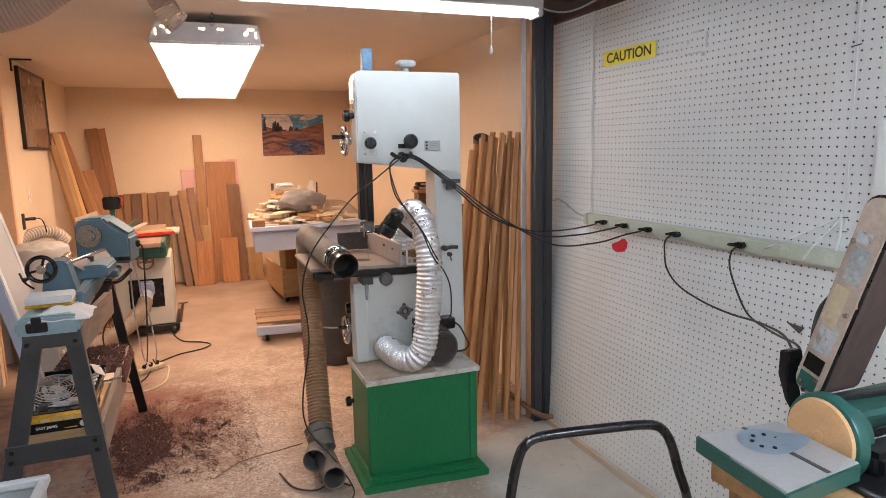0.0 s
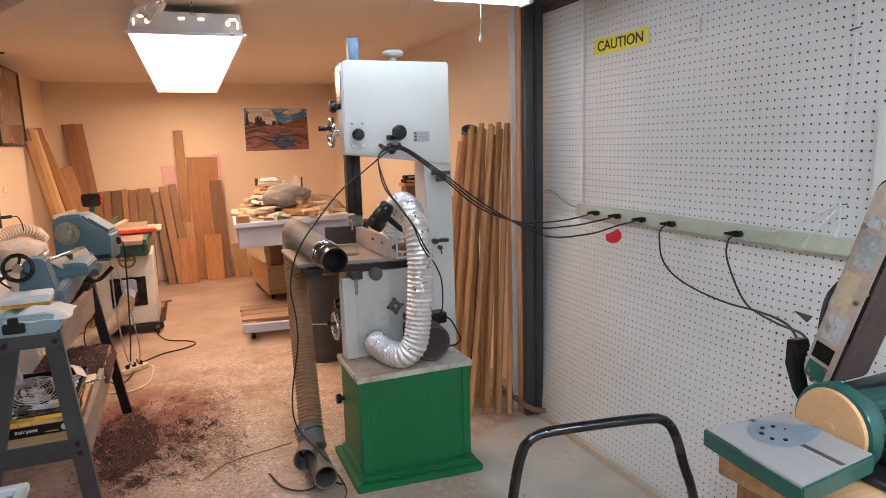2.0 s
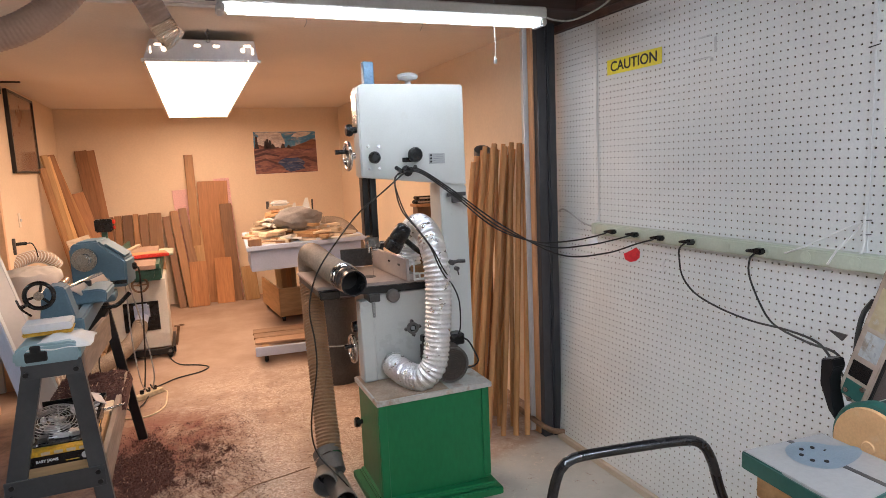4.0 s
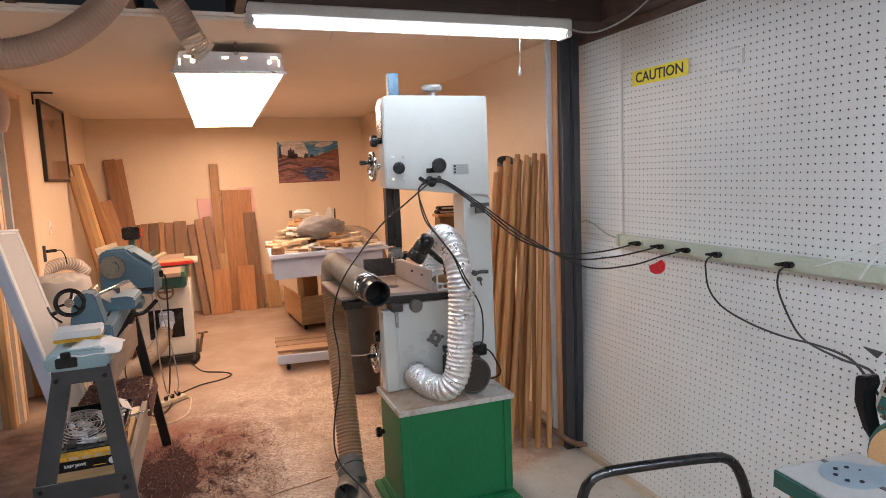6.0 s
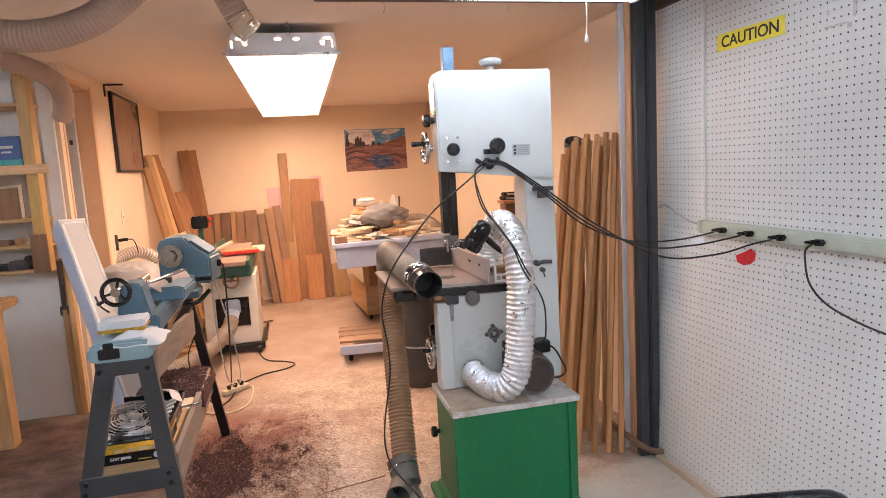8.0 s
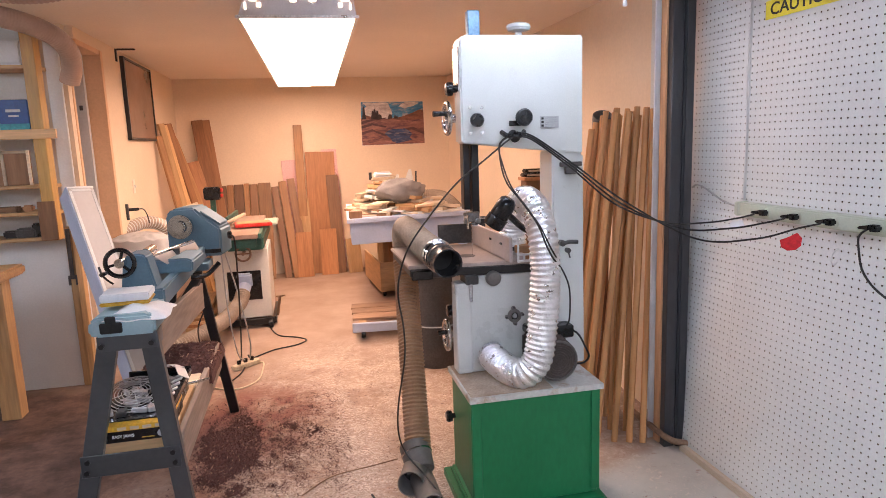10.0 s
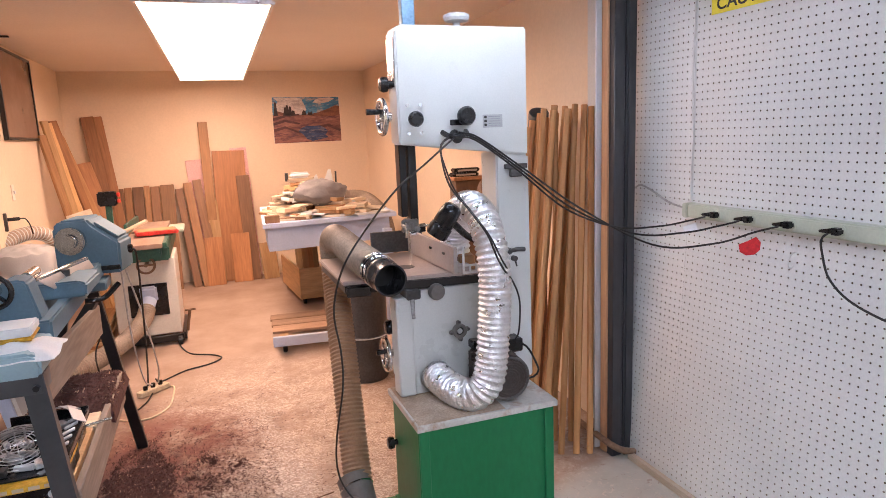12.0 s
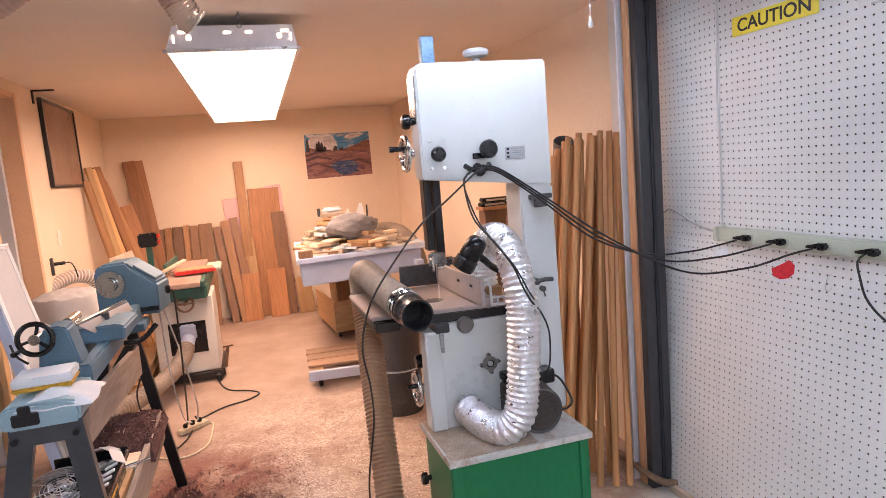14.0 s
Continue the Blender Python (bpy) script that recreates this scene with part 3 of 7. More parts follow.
d = thing("door_open", "grey flush door standing open in the passage", "door", (-1.69, 5.085, 0))
part("door_leaf", obox(pose(-1.655, 5.098, 0.975, 0, 0, 0), (0.72, 0.035, 1.93), 0.002), GREY_DOOR, d)
part("handle", cyl((-1.95, 5.080, 0.95), (-1.95, 5.03, 0.95), 0.02, seg=16), BLACK_METAL, d)
part("hinge", box((-1.335, 5.073, 1.60), (-1.315, 5.080, 1.63), 0.002), GUN, d)

# joists and beam overhead, where the ceiling is open
joists = thing("ceiling_joists", "old brown timber joists, bare overhead", "joists", (0, 0, 2.06), kind="structure")
for i in range(-8, 5):
    x = -0.36 + 0.405 * i
    if x < 1.7:
        part("joist", box((x - 0.019, -2.2, 2.06), (x + 0.019, 3.75, 2.27), 0.002), JOIST, joists)
structure("beam", box((0.14, 2.72, 1.985), (1.64, 3.06, 2.20), 0.006), BEAM, "dark stained timber beam on a steel post")
structure("beam_over_pegboard", merge(box((1.50, -2.2, 1.985), (1.64, 2.72, 2.2), 0.005), box((1.585, -2.2, 1.952), (1.64, 3.05, 1.985), 0.003)), BEAM, "dark timber plate above the pegboard")

# steel post and what stands beside it
post = thing("steel_post", "grey painted steel column with chipped paint", "column", (1.53, 3.0, -0.03), kind="structure")
part("web", box((1.449, 2.966, -0.03), (1.4995, 3.04, 1.985), 0.004), STEEL_POST, post)
part("flange", box((1.500, 2.955, -0.03), (1.545, 3.04, 1.985), 0.007, 2), STEEL_POST, post)
part("base_pipe", tube(spline([(1.40, 3.20, 0.07), (1.42, 3.07, 0.05), (1.46, 2.94, 0.02), (1.53, 2.92, 0.0)], 0.02), 0.014, 10), RUST, post, "bent rusty pipe at the foot")
stud = thing("wall_stud", "rough brown board with dark knots fixed beside the post", "board", (1.58, 3.16, 0), kind="structure")
part("stud_face", box((1.438, 2.996, -0.02), (1.4485, 3.036, 1.984), 0.002), STUD, stud)
part("plaster_edge", box((1.578, 3.2505, -0.02), (1.5985, 3.35, 2.03), 0.003), WHITE, stud, "ragged pale plaster edge")

# ---------------- pegboard ----------------
PITCH = 0.0254


def peg_panel(name, y0, columns, z0, rows, x_bottom, x_top, parent):
    """A sheet of pegboard with real holes; y falls from y0, z rises from z0."""
    c, r = np.meshgrid(np.arange(columns), np.arange(rows), indexing="ij")
    cy, cz = (y0 - PITCH * (c + 0.5)).ravel(), (z0 + PITCH * (r + 0.5)).ravel()
    corner = [(math.radians(225 + 90 * i), PITCH / 2 * math.sqrt(2)) for i in range(4)]
    hole = [(math.radians(225 + 45 * k - 22.5), 0.0030) for k in range(8)]
    local = np.array([(q * math.cos(a), q * math.sin(a), 0.0) for a, q in corner] + [(q * math.cos(a), q * math.sin(a), 0.0) for a, q in hole]
                     + [(q * math.cos(a), q * math.sin(a), 0.006) for a, q in hole])
    n = len(cy)
    y = cy[:, None] + local[None, :, 0]
    z = cz[:, None] + local[None, :, 1]
    x = x_bottom + (x_top - x_bottom) * (z - z0) / (PITCH * rows) + local[None, :, 2]
    verts = np.stack([x, y, z], -1).reshape(-1, 3)
    cell = []
    for i in range(4):
        cell.append((i, (i + 1) % 4, 4 + (2 * i + 2) % 8, 4 + 2 * i + 1))
        cell.append((i, 4 + 2 * i + 1, 4 + 2 * i, i))
    quads = [q for q in cell if q[0] != q[3]]
    tris = [q[:3] for q in cell if q[0] == q[3]]
    quads += [(4 + k, 4 + (k + 1) % 8, 12 + (k + 1) % 8, 12 + k) for k in range(8)]
    off = (np.arange(n) * 20)[:, None, None]
    faces = (np.array(quads)[None] + off).reshape(-1, 4).tolist() + (np.array(tris)[None] + off).reshape(-1, 3).tolist()
    me = bpy.data.meshes.new(name)
    me.from_pydata(verts.tolist(), [], faces)
    bm = bmesh.new()
    bm.from_mesh(me)
    bmesh.ops.remove_doubles(bm, verts=bm.verts, dist=0.0002)
    bm.to_mesh(me)
    bm.free()
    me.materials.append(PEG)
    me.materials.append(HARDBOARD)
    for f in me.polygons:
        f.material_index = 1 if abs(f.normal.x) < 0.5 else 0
    ob = new(name, me)
    ob.parent = parent
    return ob


SEAM = 1.4873
peg = thing("wall_east_pegboard", "white painted pegboard wall with rows of small holes", "pegboard", (0, 0, 0), kind="structure")
for y0, columns in ((SEAM + 63 * PITCH, 15), (SEAM + 48 * PITCH - 0.0004, 48), (SEAM - 0.0004, 48)):
    peg_panel("peg_panel", y0, columns, 1.0103, 37, 1.600, 1.600, peg)
    peg_panel("peg_panel", y0, columns, -0.028, 41, 1.530, 1.588, peg)
part("plain_panel", box((1.600, -2.2, 1.01), (1.606, SEAM - 48 * PITCH - 0.001, 1.95)), PEG, peg)
part("plain_panel", box((1.565, -2.2, -0.03), (1.571, SEAM - 48 * PITCH - 0.001, 1.01)), PEG, peg)
for k in (1, 0):
    part("seam_strip", box((1.5945, SEAM + 48 * PITCH * k - 0.0045, 1.05), (1.5995, SEAM + 48 * PITCH * k + 0.0045, 1.95), 0.001), PEG, peg)
structure("baseboard_pegboard", bar((1.512, -2.2, -0.016), (1.512, 2.93, -0.016), 0.022, 0.03, (1, 0, 0)), BASE_STRIP, "pale wood strip along the foot of the pegboard")

sign = thing("caution_sign", "yellow caution sign with black capital letters", "sign", (1.597, 2.465, 1.70))
m_sign = Matrix(((0, 0, -1, 1.5965), (-1, 0, 0, 2.465), (0, 1, 0, 1.7335), (0, 0, 0, 1)))
part("plate", obox(m_sign, (0.335, 0.062, 0.0015), 0.0005), YELLOW, sign)
lettering("word", "CAUTION", 0.057, m_sign @ Matrix.Translation((0, -0.001, 0.0012)), INK, sign, stretch=1.12, bold=0.012)
solo("tape_residue", merge(*[box((1.5985, y0, z0), (1.5996, y1, z1), 0.0003) for y0, y1, z0, z1 in ((2.065, 2.115, 1.756, 1.763), (2.032, 2.043, 1.700, 1.752), (2.055, 2.142, 1.684, 1.690), (2.046, 2.062, 1.672, 1.684), (2.126, 2.134, 1.722, 1.738))]), RESIDUE, "faint grey tape marks on the pegboard", "residue")
solo("peg_hook", tube(spline([(1.588, 2.246, 0.955), (1.570, 2.247, 0.950), (1.560, 2.248, 0.925), (1.570, 2.248, 0.905), (1.580, 2.247, 0.915)], 0.006), 0.0018, 6), WHITE, "small white hook in the pegboard", "hook")
for z in (1.62, 1.155, 1.115):
    solo("staple", merge(cyl((1.592, 1.500, z), (1.592, 1.470, z + 0.004), 0.0016, seg=6), cyl((1.592, 1.500, z), (1.5995, 1.500, z), 0.0016, seg=6)), GUN, "dark wire staple on the pegboard seam", "staple", "staples on the seam")

# outlet strip
strip = thing("outlet_strip", "long pale green metal outlet strip on the pegboard", "outlet strip", (1.57, 2.0, 1.02))
part("housing", box((1.553, 0.2, 1.018), (1.5995, 2.675, 1.066), 0.005, 2), STRIP, strip)
part("end_cap", box((1.551, 2.676, 1.016), (1.5995, 2.70, 1.068), 0.004, 2), STRIP, strip)
PLUG_Y = (2.528, 2.386, 2.238, 2.082, 1.785)
for y in (*PLUG_Y, 1.935, 1.635, 1.485):
    part("socket", merge(cyl((1.5535, y, 1.042), (1.5515, y, 1.042), 0.017, seg=20), box((1.550, y - 0.006, 1.045), (1.5514, y - 0.004, 1.052)), box((1.550, y + 0.004, 1.045), (1.5514, y + 0.006, 1.052))), STRIP, strip)

# ---------------- lights ----------------
lamp = thing("ceiling_panel_light", "long glowing white panel light in steel trays", "light fixture", (0.017, 5.2, 1.89))
SLEW = Matrix.Translation((0.017, 3.64, 0)) @ pose(0, 0, 0, 0, 0, -1.35) @ Matrix.Translation((-0.017, -3.64, 0))


def skew(bm):
    bm.transform(SLEW)
    return bm


cuts = (3.64, 4.70, 5.82, 6.91)
for a, b in zip(cuts, cuts[1:]):
    part("diffuser", skew(box((-0.232, a + 0.004, 1.893), (0.268, b - 0.004, 1.897))), PANEL_GLOW, lamp)
    part("tray", skew(prism([(-0.238, a, 1.898), (0.274, a, 1.898), (0.262, a, 1.985), (-0.205, a, 1.985)], (0, b - a - 0.002, 0))), TRAY, lamp, "bright steel tray")
    part("rim", skew(merge(box((-0.246, a, 1.886), (-0.2325, b, 1.899), 0.001), box((0.2685, a, 1.886), (0.282, b, 1.899), 0.001))), ALU, lamp)
part("end_rim", skew(box((-0.25, 3.625, 1.887), (0.286, 3.6385, 1.9), 0.001)), ALU, lamp)
part("end_plate", skew(prism([(-0.238, 3.634, 1.901), (0.274, 3.634, 1.901), (0.262, 3.634, 1.99), (-0.205, 3.634, 1.99)], (0, 0.003, 0))), TRAY, lamp, "perforated steel end plate")
for x, z, w, h in ((-0.17, 1.965, 0.03, 0.008), (-0.148, 1.945, 0.016, 0.018), (0.0, 1.962, 0.026, 0.008), (0.085, 1.962, 0.026, 0.008), (0.205, 1.945, 0.016, 0.018), (0.228, 1.965, 0.03, 0.008), (-0.206, 1.94, 0.006, 0.03), (0.25, 1.94, 0.006, 0.03)):
    part("slot", skew(box((x - w / 2, 3.631, z - h / 2), (x + w / 2, 3.6335, z + h / 2), 0.001)), PANEL_GLOW, lamp, "light shining through a slot")
part("hanger_plate", skew(box((-0.20, 3.70, 1.992), (0.25, 3.80, 2.0), 0.001)), GUN, lamp)
for x in (0.05,):
    for k in range(7):
        part("chain_link", skew(ring((x, 3.62 - 0.004 * k, 1.985 + 0.016 * k), (1, 0, 0) if k % 2 else (0, 1, 0), 0.009, 0.0016, 12, 5)), GUN, lamp)

shop = thing("shop_light", "slim white strip light with a pull cord", "light fixture", (0.65, 2.62, 1.88))
part("channel", box((0.03, 2.565, 1.912), (1.262, 2.655, 1.955), 0.006), WHITE, shop)
part("diffuser", box((0.05, 2.575, 1.888), (1.235, 2.645, 1.911), 0.010, 2), TUBE_GLOW, shop)
for x in (0.036, 1.249):
    part("end_cap", box((x - 0.013, 2.566, 1.884), (x + 0.013, 2.654, 1.912), 0.005, 2), WHITE, shop)
part("pull_cord", tube([(1.045, 2.60, 1.882), (1.045, 2.60, 1.82), (1.043, 2.60, 1.765)], 0.0016, 6), WHITE, shop)
part("pull_knob", turned([(0.002, 0.03), (0.005, 0.02), (0.008, 0.006), (0.006, 0.0), (0.0, -0.001)], pose(1.043, 2.60, 1.738)), WHITE, shop)
for x in (0.25, 1.05):
    part("hanger", bar((x, 2.61, 1.954), (x, 2.61, 2.27), 0.006, 0.004), GUN, shop)
solo("dangling_cable", tube(spline([(1.26, 2.61, 1.93), (1.33, 2.61, 1.915), (1.40, 2.58, 1.915), (1.47, 2.50, 1.95), (1.50, 2.40, 2.0)], 0.02), 0.004, 8), GREY_CORD, "thin grey cord looping from the strip light", "cord")

# ---------------- band saw and its cabinet ----------------
cab = thing("saw_base_cabinet", "green painted box cabinet with a white top under the band saw", "cabinet", (0.746, 2.638, -0.03), -0.4)
part("body", box((-0.235, 0.020, 0.045), (0.235, 0.345, 0.452), 0.003), GREEN, cab, local=True)
for x0, x1 in ((-0.241, -0.208), (0.208, 0.241)):
    part("corner_trim", box((x0, 0.012, 0.060), (x1, 0.0195, 0.451), 0.002), GREEN, cab, local=True)
part("side_trim", box((-0.2425, 0.0205, 0.060), (-0.2355, 0.06, 0.451), 0.002), GREEN, cab, local=True)
SKIRT = [(-0.278, -0.028, 0.0), (0.278, -0.028, -0.024), (0.278, 0.37, -0.020), (-0.278, 0.37, 0.0)]
part("skirt", merge(prism(SKIRT, (0, 0, 0.036), 0.004), prism([(x * 0.92, y * 0.9 + 0.008, z + 0.0365) for x, y, z in SKIRT], (0, 0, 0.024), 0.008)), GREEN, cab, "green stepped plinth", local=True)
part("top", box((-0.251, 0.0, 0.4525), (0.251, 0.352, 0.474), 0.002), SLAB, cab, "dusty white laminate top", local=True)
part("dust", box((-0.243, 0.01, 0.4742), (0.06, 0.345, 0.4756), 0.0006), DUSTY_TOP, cab, "film of brown sawdust", local=True)
part("knob", turned([(0.010, 0.0), (0.010, 0.012), (0.021, 0.014), (0.023, 0.028), (0.018, 0.036), (0.0, 0.037)], pose(-0.235, 0.315, 0.278, 0, -90, 0)), BLACK, cab, local=True)

saw = thing("band_saw", "white enamelled band saw with a cast iron table", "band saw", (0.76, 2.95, 0.4445))
part("upper_housing", prism([(0.551, 2.862, 1.318), (0.900, 2.862, 1.278), (1.018, 2.862, 1.262), (1.018, 2.862, 1.692), (0.568, 2.862, 1.692), (0.551, 2.862, 1.676)], (0, 0.095, 0), 0.006), SAW_WHITE, saw)
part("wheel_cover", prism([(0.600, 2.958, 1.33), (1.0, 2.958, 1.29), (1.0, 2.958, 1.67), (0.62, 2.958, 1.67)], (0, 0.14, 0), 0.02), SAW_WHITE, saw)
part("side_cover", box((0.5465, 2.875, 1.50), (0.5505, 2.945, 1.655), 0.001), CHROME, saw, "shiny taped side of the wheel cover")
part("spine", prism([(0.897, 2.868, 0.446), (1.028, 2.868, 0.446), (1.022, 2.868, 1.262), (0.897, 2.868, 1.277)], (0, 0.13, 0), 0.005), SAW_WHITE, saw)
part("lower_housing", box((0.556, 2.885, 0.446), (0.896, 3.115, 0.822), 0.004), SAW_WHITE, saw)
part("lower_door", box((0.514, 2.874, 0.447), (0.574, 2.948, 0.80), 0.006), SAW_WHITE, saw, "white hinged lower door edge")
part("tension_knob", merge(cyl((0.812, 2.98, 1.69), (0.812, 2.98, 1.722), 0.013, seg=16), turned([(0.015, 0.0), (0.04, 0.006), (0.046, 0.016), (0.044, 0.026), (0.03, 0.032), (0.0, 0.033)], pose(0.812, 2.98, 1.72))), PALE_GREY, saw, "grey tension knob")
part("guide_bar_top", box((0.618, 2.985, 1.66), (0.664, 3.02, 1.800), 0.003), BLUE_STEEL, saw, "blue-grey end of the guide bar")
part("guide_post", merge(box((0.594, 3.02, 1.06), (0.62, 3.07, 1.34), 0.003), box((0.626, 3.015, 1.04), (0.655, 3.065, 1.34), 0.003)), BLACK_METAL, saw)
guide = part("blade_guide", merge(box((0.602, 3.0, 1.012), (0.650, 3.045, 1.052), 0.004), cyl((0.606, 2.99, 1.025), (0.606, 3.05, 1.025), 0.009, seg=14), cyl((0.640, 2.985, 1.018), (0.640, 3.045, 1.018), 0.010, seg=14)), STEEL_GUIDE, saw, "grey steel blade guide block")
for z, r in ((1.045, 0.008), (1.018, 0.009)):
    part("guide_knob", cyl((0.602, 2.996, z), (0.584, 2.993, z), r, seg=14, bevel=0.002), STEEL_GUIDE, guide)
part("guide_bearing", cyl((0.612, 2.995, 1.003), (0.638, 2.995, 1.003), 0.010, seg=16, bevel=0.002), CHROME, guide)
part("guide_plate", box((0.650, 2.992, 1.005), (0.672, 2.999, 1.035), 0.002), BLACK_METAL, guide)
part("guide_screw", cyl((0.648, 2.99, 1.028), (0.686, 2.99, 1.028), 0.0045, seg=12), CHROME, guide)
part("guide_screw", cyl((0.596, 2.985, 1.045), (0.596, 2.985, 0.990), 0.0045, seg=12), CHROME, guide)
part("blade", box((0.626, 3.035, 0.86), (0.6268, 3.048, 1.05)), CHROME, saw)
tbl = part("table", merge(prism([(0.343, 2.905, 0.862), (0.842, 2.838, 0.862), (0.900, 3.310, 0.862), (0.341, 3.356, 0.862)], (0, 0, 0.014), 0.003)), CAST, saw, "dull cast iron saw table dusted brown")
part("table_rim", prism([(0.352, 2.912, 0.829), (0.838, 2.847, 0.829), (0.890, 3.300, 0.829), (0.350, 3.346, 0.829)], (0, 0, 0.0325), 0.004), BLACK_METAL, tbl)
part("rail_end", obox(pose(0.392, 2.888, 0.842, 0, 0, -7.6), (0.08, 0.02, 0.036), 0.004), BLACK, tbl)
part("insert_plate", cyl((0.60, 3.03, 0.8762), (0.60, 3.03, 0.8772), 0.034, seg=24), GUN, tbl)
fence = part("fence", obox(pose(0.708, 3.06, 0.925, 0, 0, 0.6), (0.014, 0.50, 0.092), 0.002), FENCE, saw, "dusty aluminium rip fence")
part("fence_foot", obox(pose(0.742, 3.06, 0.893, 0, 0, 0.6), (0.052, 0.48, 0.026), 0.002), FENCE, fence)
part("push_block", obox(pose(0.788, 2.93, 0.905, 0, 0, -12), (0.055, 0.16, 0.05), 0.004), OAK, fence, "brown wood block beside the fence")
part("fence_profile", merge(obox(pose(0.735, 2.80, 0.925, 0, 0, -5.6), (0.006, 0.012, 0.092), 0.001), obox(pose(0.757, 2.797, 0.884, 0, 0, -5.6), (0.05, 0.012, 0.007), 0.001), obox(pose(0.757, 2.797, 0.908, 0, 0, -5.6), (0.05, 0.012, 0.006), 0.001), obox(pose(0.780, 2.795, 0.896, 0, 0, -5.6), (0.006, 0.012, 0.03), 0.001), obox(pose(0.757, 2.797, 0.896, 0, 0, -5.6), (0.005, 0.012, 0.02), 0.001)), PAPER, fence, "white extruded end of the fence")
for x, y in ((0.7005, 2.90), (0.699, 3.03)):
    part("fence_slot", obox(pose(x, y, 0.938, 0, 0, 0.6), (0.003, 0.020, 0.008)), BLACK, fence)
part("back_fence", bar((0.55, 3.33, 0.925), (0.76, 3.31, 0.925), 0.085, 0.018, (0, 0, 1)), GUN, saw, "grey upright plate behind the table")
part("table_clamp", merge(box((0.55, 2.86, 0.795), (0.60, 2.95, 0.829), 0.004)), GUN, saw)
part("clamp_lever", cyl((0.572, 2.875, 0.806), (0.562, 2.835, 0.738), 0.009, 0.006, 12), STEEL_GUIDE, saw, "grey tapered clamp lever")
part("tilt_knob", turned([(0.012, 0.0), (0.024, 0.004), (0.029, 0.012), (0.029, 0.026), (0.024, 0.034), (0.0, 0.037)], pose(0.658, 2.885, 0.813, 90, 0, 0)), FITTING, saw)
part("trunnion", merge(box((0.56, 2.9, 0.795), (0.72, 3.1, 0.828), 0.006)), GUN, saw)


def knob(parent, at, radius, turn=(90, 0, 0), material=BLACK, name="knob"):
    return part(name, turned([(radius * 0.55, 0.0), (radius * 0.55, 0.012), (radius, 0.016), (radius * 1.05, 0.03), (radius * 0.85, 0.04), (0.0, 0.042)], pose(*at, *turn)), material, parent)


knob(saw, (0.603, 2.862, 1.397), 0.024)
for dx in (-0.020, 0.024):
    for dz in (-0.045, 0.044):
        part("bolt", cyl((0.603 + dx, 2.863, 1.397 + dz), (0.603 + dx, 2.855, 1.397 + dz), 0.006, seg=8), CHROME, saw)
knob(saw, (0.776, 2.855, 1.402), 0.030)
part("lever_plate", box((0.728, 2.852, 1.373), (0.79, 2.8612, 1.392), 0.002), BLACK, saw)
knob(saw, (0.551, 2.92, 1.512), 0.024, (0, -90, 0))
knob(saw, (0.5555, 3.045, 0.655), 0.026, (0, -90, 0))
part("rating_plate", box((0.848, 2.860, 1.362), (0.921, 2.8618, 1.405), 0.0005), PALE_GREY, saw, "grey rating plate")
plate_rows = ((0.853, 0.862, 1.367, 1.375), (0.853, 0.862, 1.380, 1.388), (0.853, 0.862, 1.393, 1.401))
for x0, x1, z0, z1 in plate_rows:
    part("print_bar", box((x0, 2.8592, z0), (x1, 2.8599, z1)), INK, saw)
for k in range(5):
    part("print_bar", box((0.868, 2.8592, 1.367 + 0.0075 * k), (0.912, 2.8599, 1.369 + 0.0075 * k)), GREY_INK, saw)
part("hook", merge(tube(spline([(0.70, 2.862, 1.352), (0.715, 2.835, 1.338), (0.745, 2.825, 1.335), (0.775, 2.835, 1.343), (0.785, 2.862, 1.352)], 0.01), 0.009, 8), cyl((0.742, 2.862, 1.343), (0.742, 2.83, 1.33), 0.018, seg=16)), BLACK, saw, "black cord hook")
part("hinge", merge(box((0.925, 2.852, 1.218), (1.01, 2.8672, 1.235), 0.002), box((0.945, 2.85, 1.19), (0.99, 2.8672, 1.218), 0.003)), GUN, saw)
part("side_lock", merge(cyl((0.93, 2.868, 0.93), (0.93, 2.845, 0.93), 0.012, seg=14), tube([(0.93, 2.848, 0.93), (0.955, 2.838, 0.936), (0.985, 2.835, 0.934)], 0.008, 8)), GUN, saw)
part("side_bolt", merge(cyl((0.955, 2.868, 0.90), (0.955, 2.85, 0.90), 0.010, seg=12), tube([(0.955, 2.855, 0.90), (0.96, 2.85, 0.872)], 0.003, 6)), GUN, saw)
part("star_boss", merge(turned([(0.015, 0.006), (0.015, 0.017), (0.024, 0.017), (0.026, 0.014), (0.026, 0.0)], pose(0.743, 2.885, 0.657, 90, 0, 0)), *[cyl((0.743 + 0.030 * math.cos(a), 2.885, 0.657 + 0.030 * math.sin(a)), (0.743 + 0.030 * math.cos(a), 2.874, 0.657 + 0.030 * math.sin(a)), 0.0085, seg=12, bevel=0.002) for a in (0.1, 1.67, 3.24, 4.81)]), FITTING, saw, "grey four-eared boss")
for a in (0.1, 1.67, 3.24, 4.81):
    part("boss_screw", cyl((0.743 + 0.034 * math.cos(a), 2.874, 0.657 + 0.034 * math.sin(a)), (0.743 + 0.034 * math.cos(a), 2.870, 0.657 + 0.034 * math.sin(a)), 0.004, seg=8), GUN, saw)
part("boss_hole", cyl((0.743, 2.8795, 0.657), (0.743, 2.8775, 0.657), 0.0145, seg=20), BLACK, saw)
part("boss_core", cyl((0.743, 2.8774, 0.657), (0.743, 2.872, 0.657), 0.010, seg=16, bevel=0.002), PALE_GREY, saw)


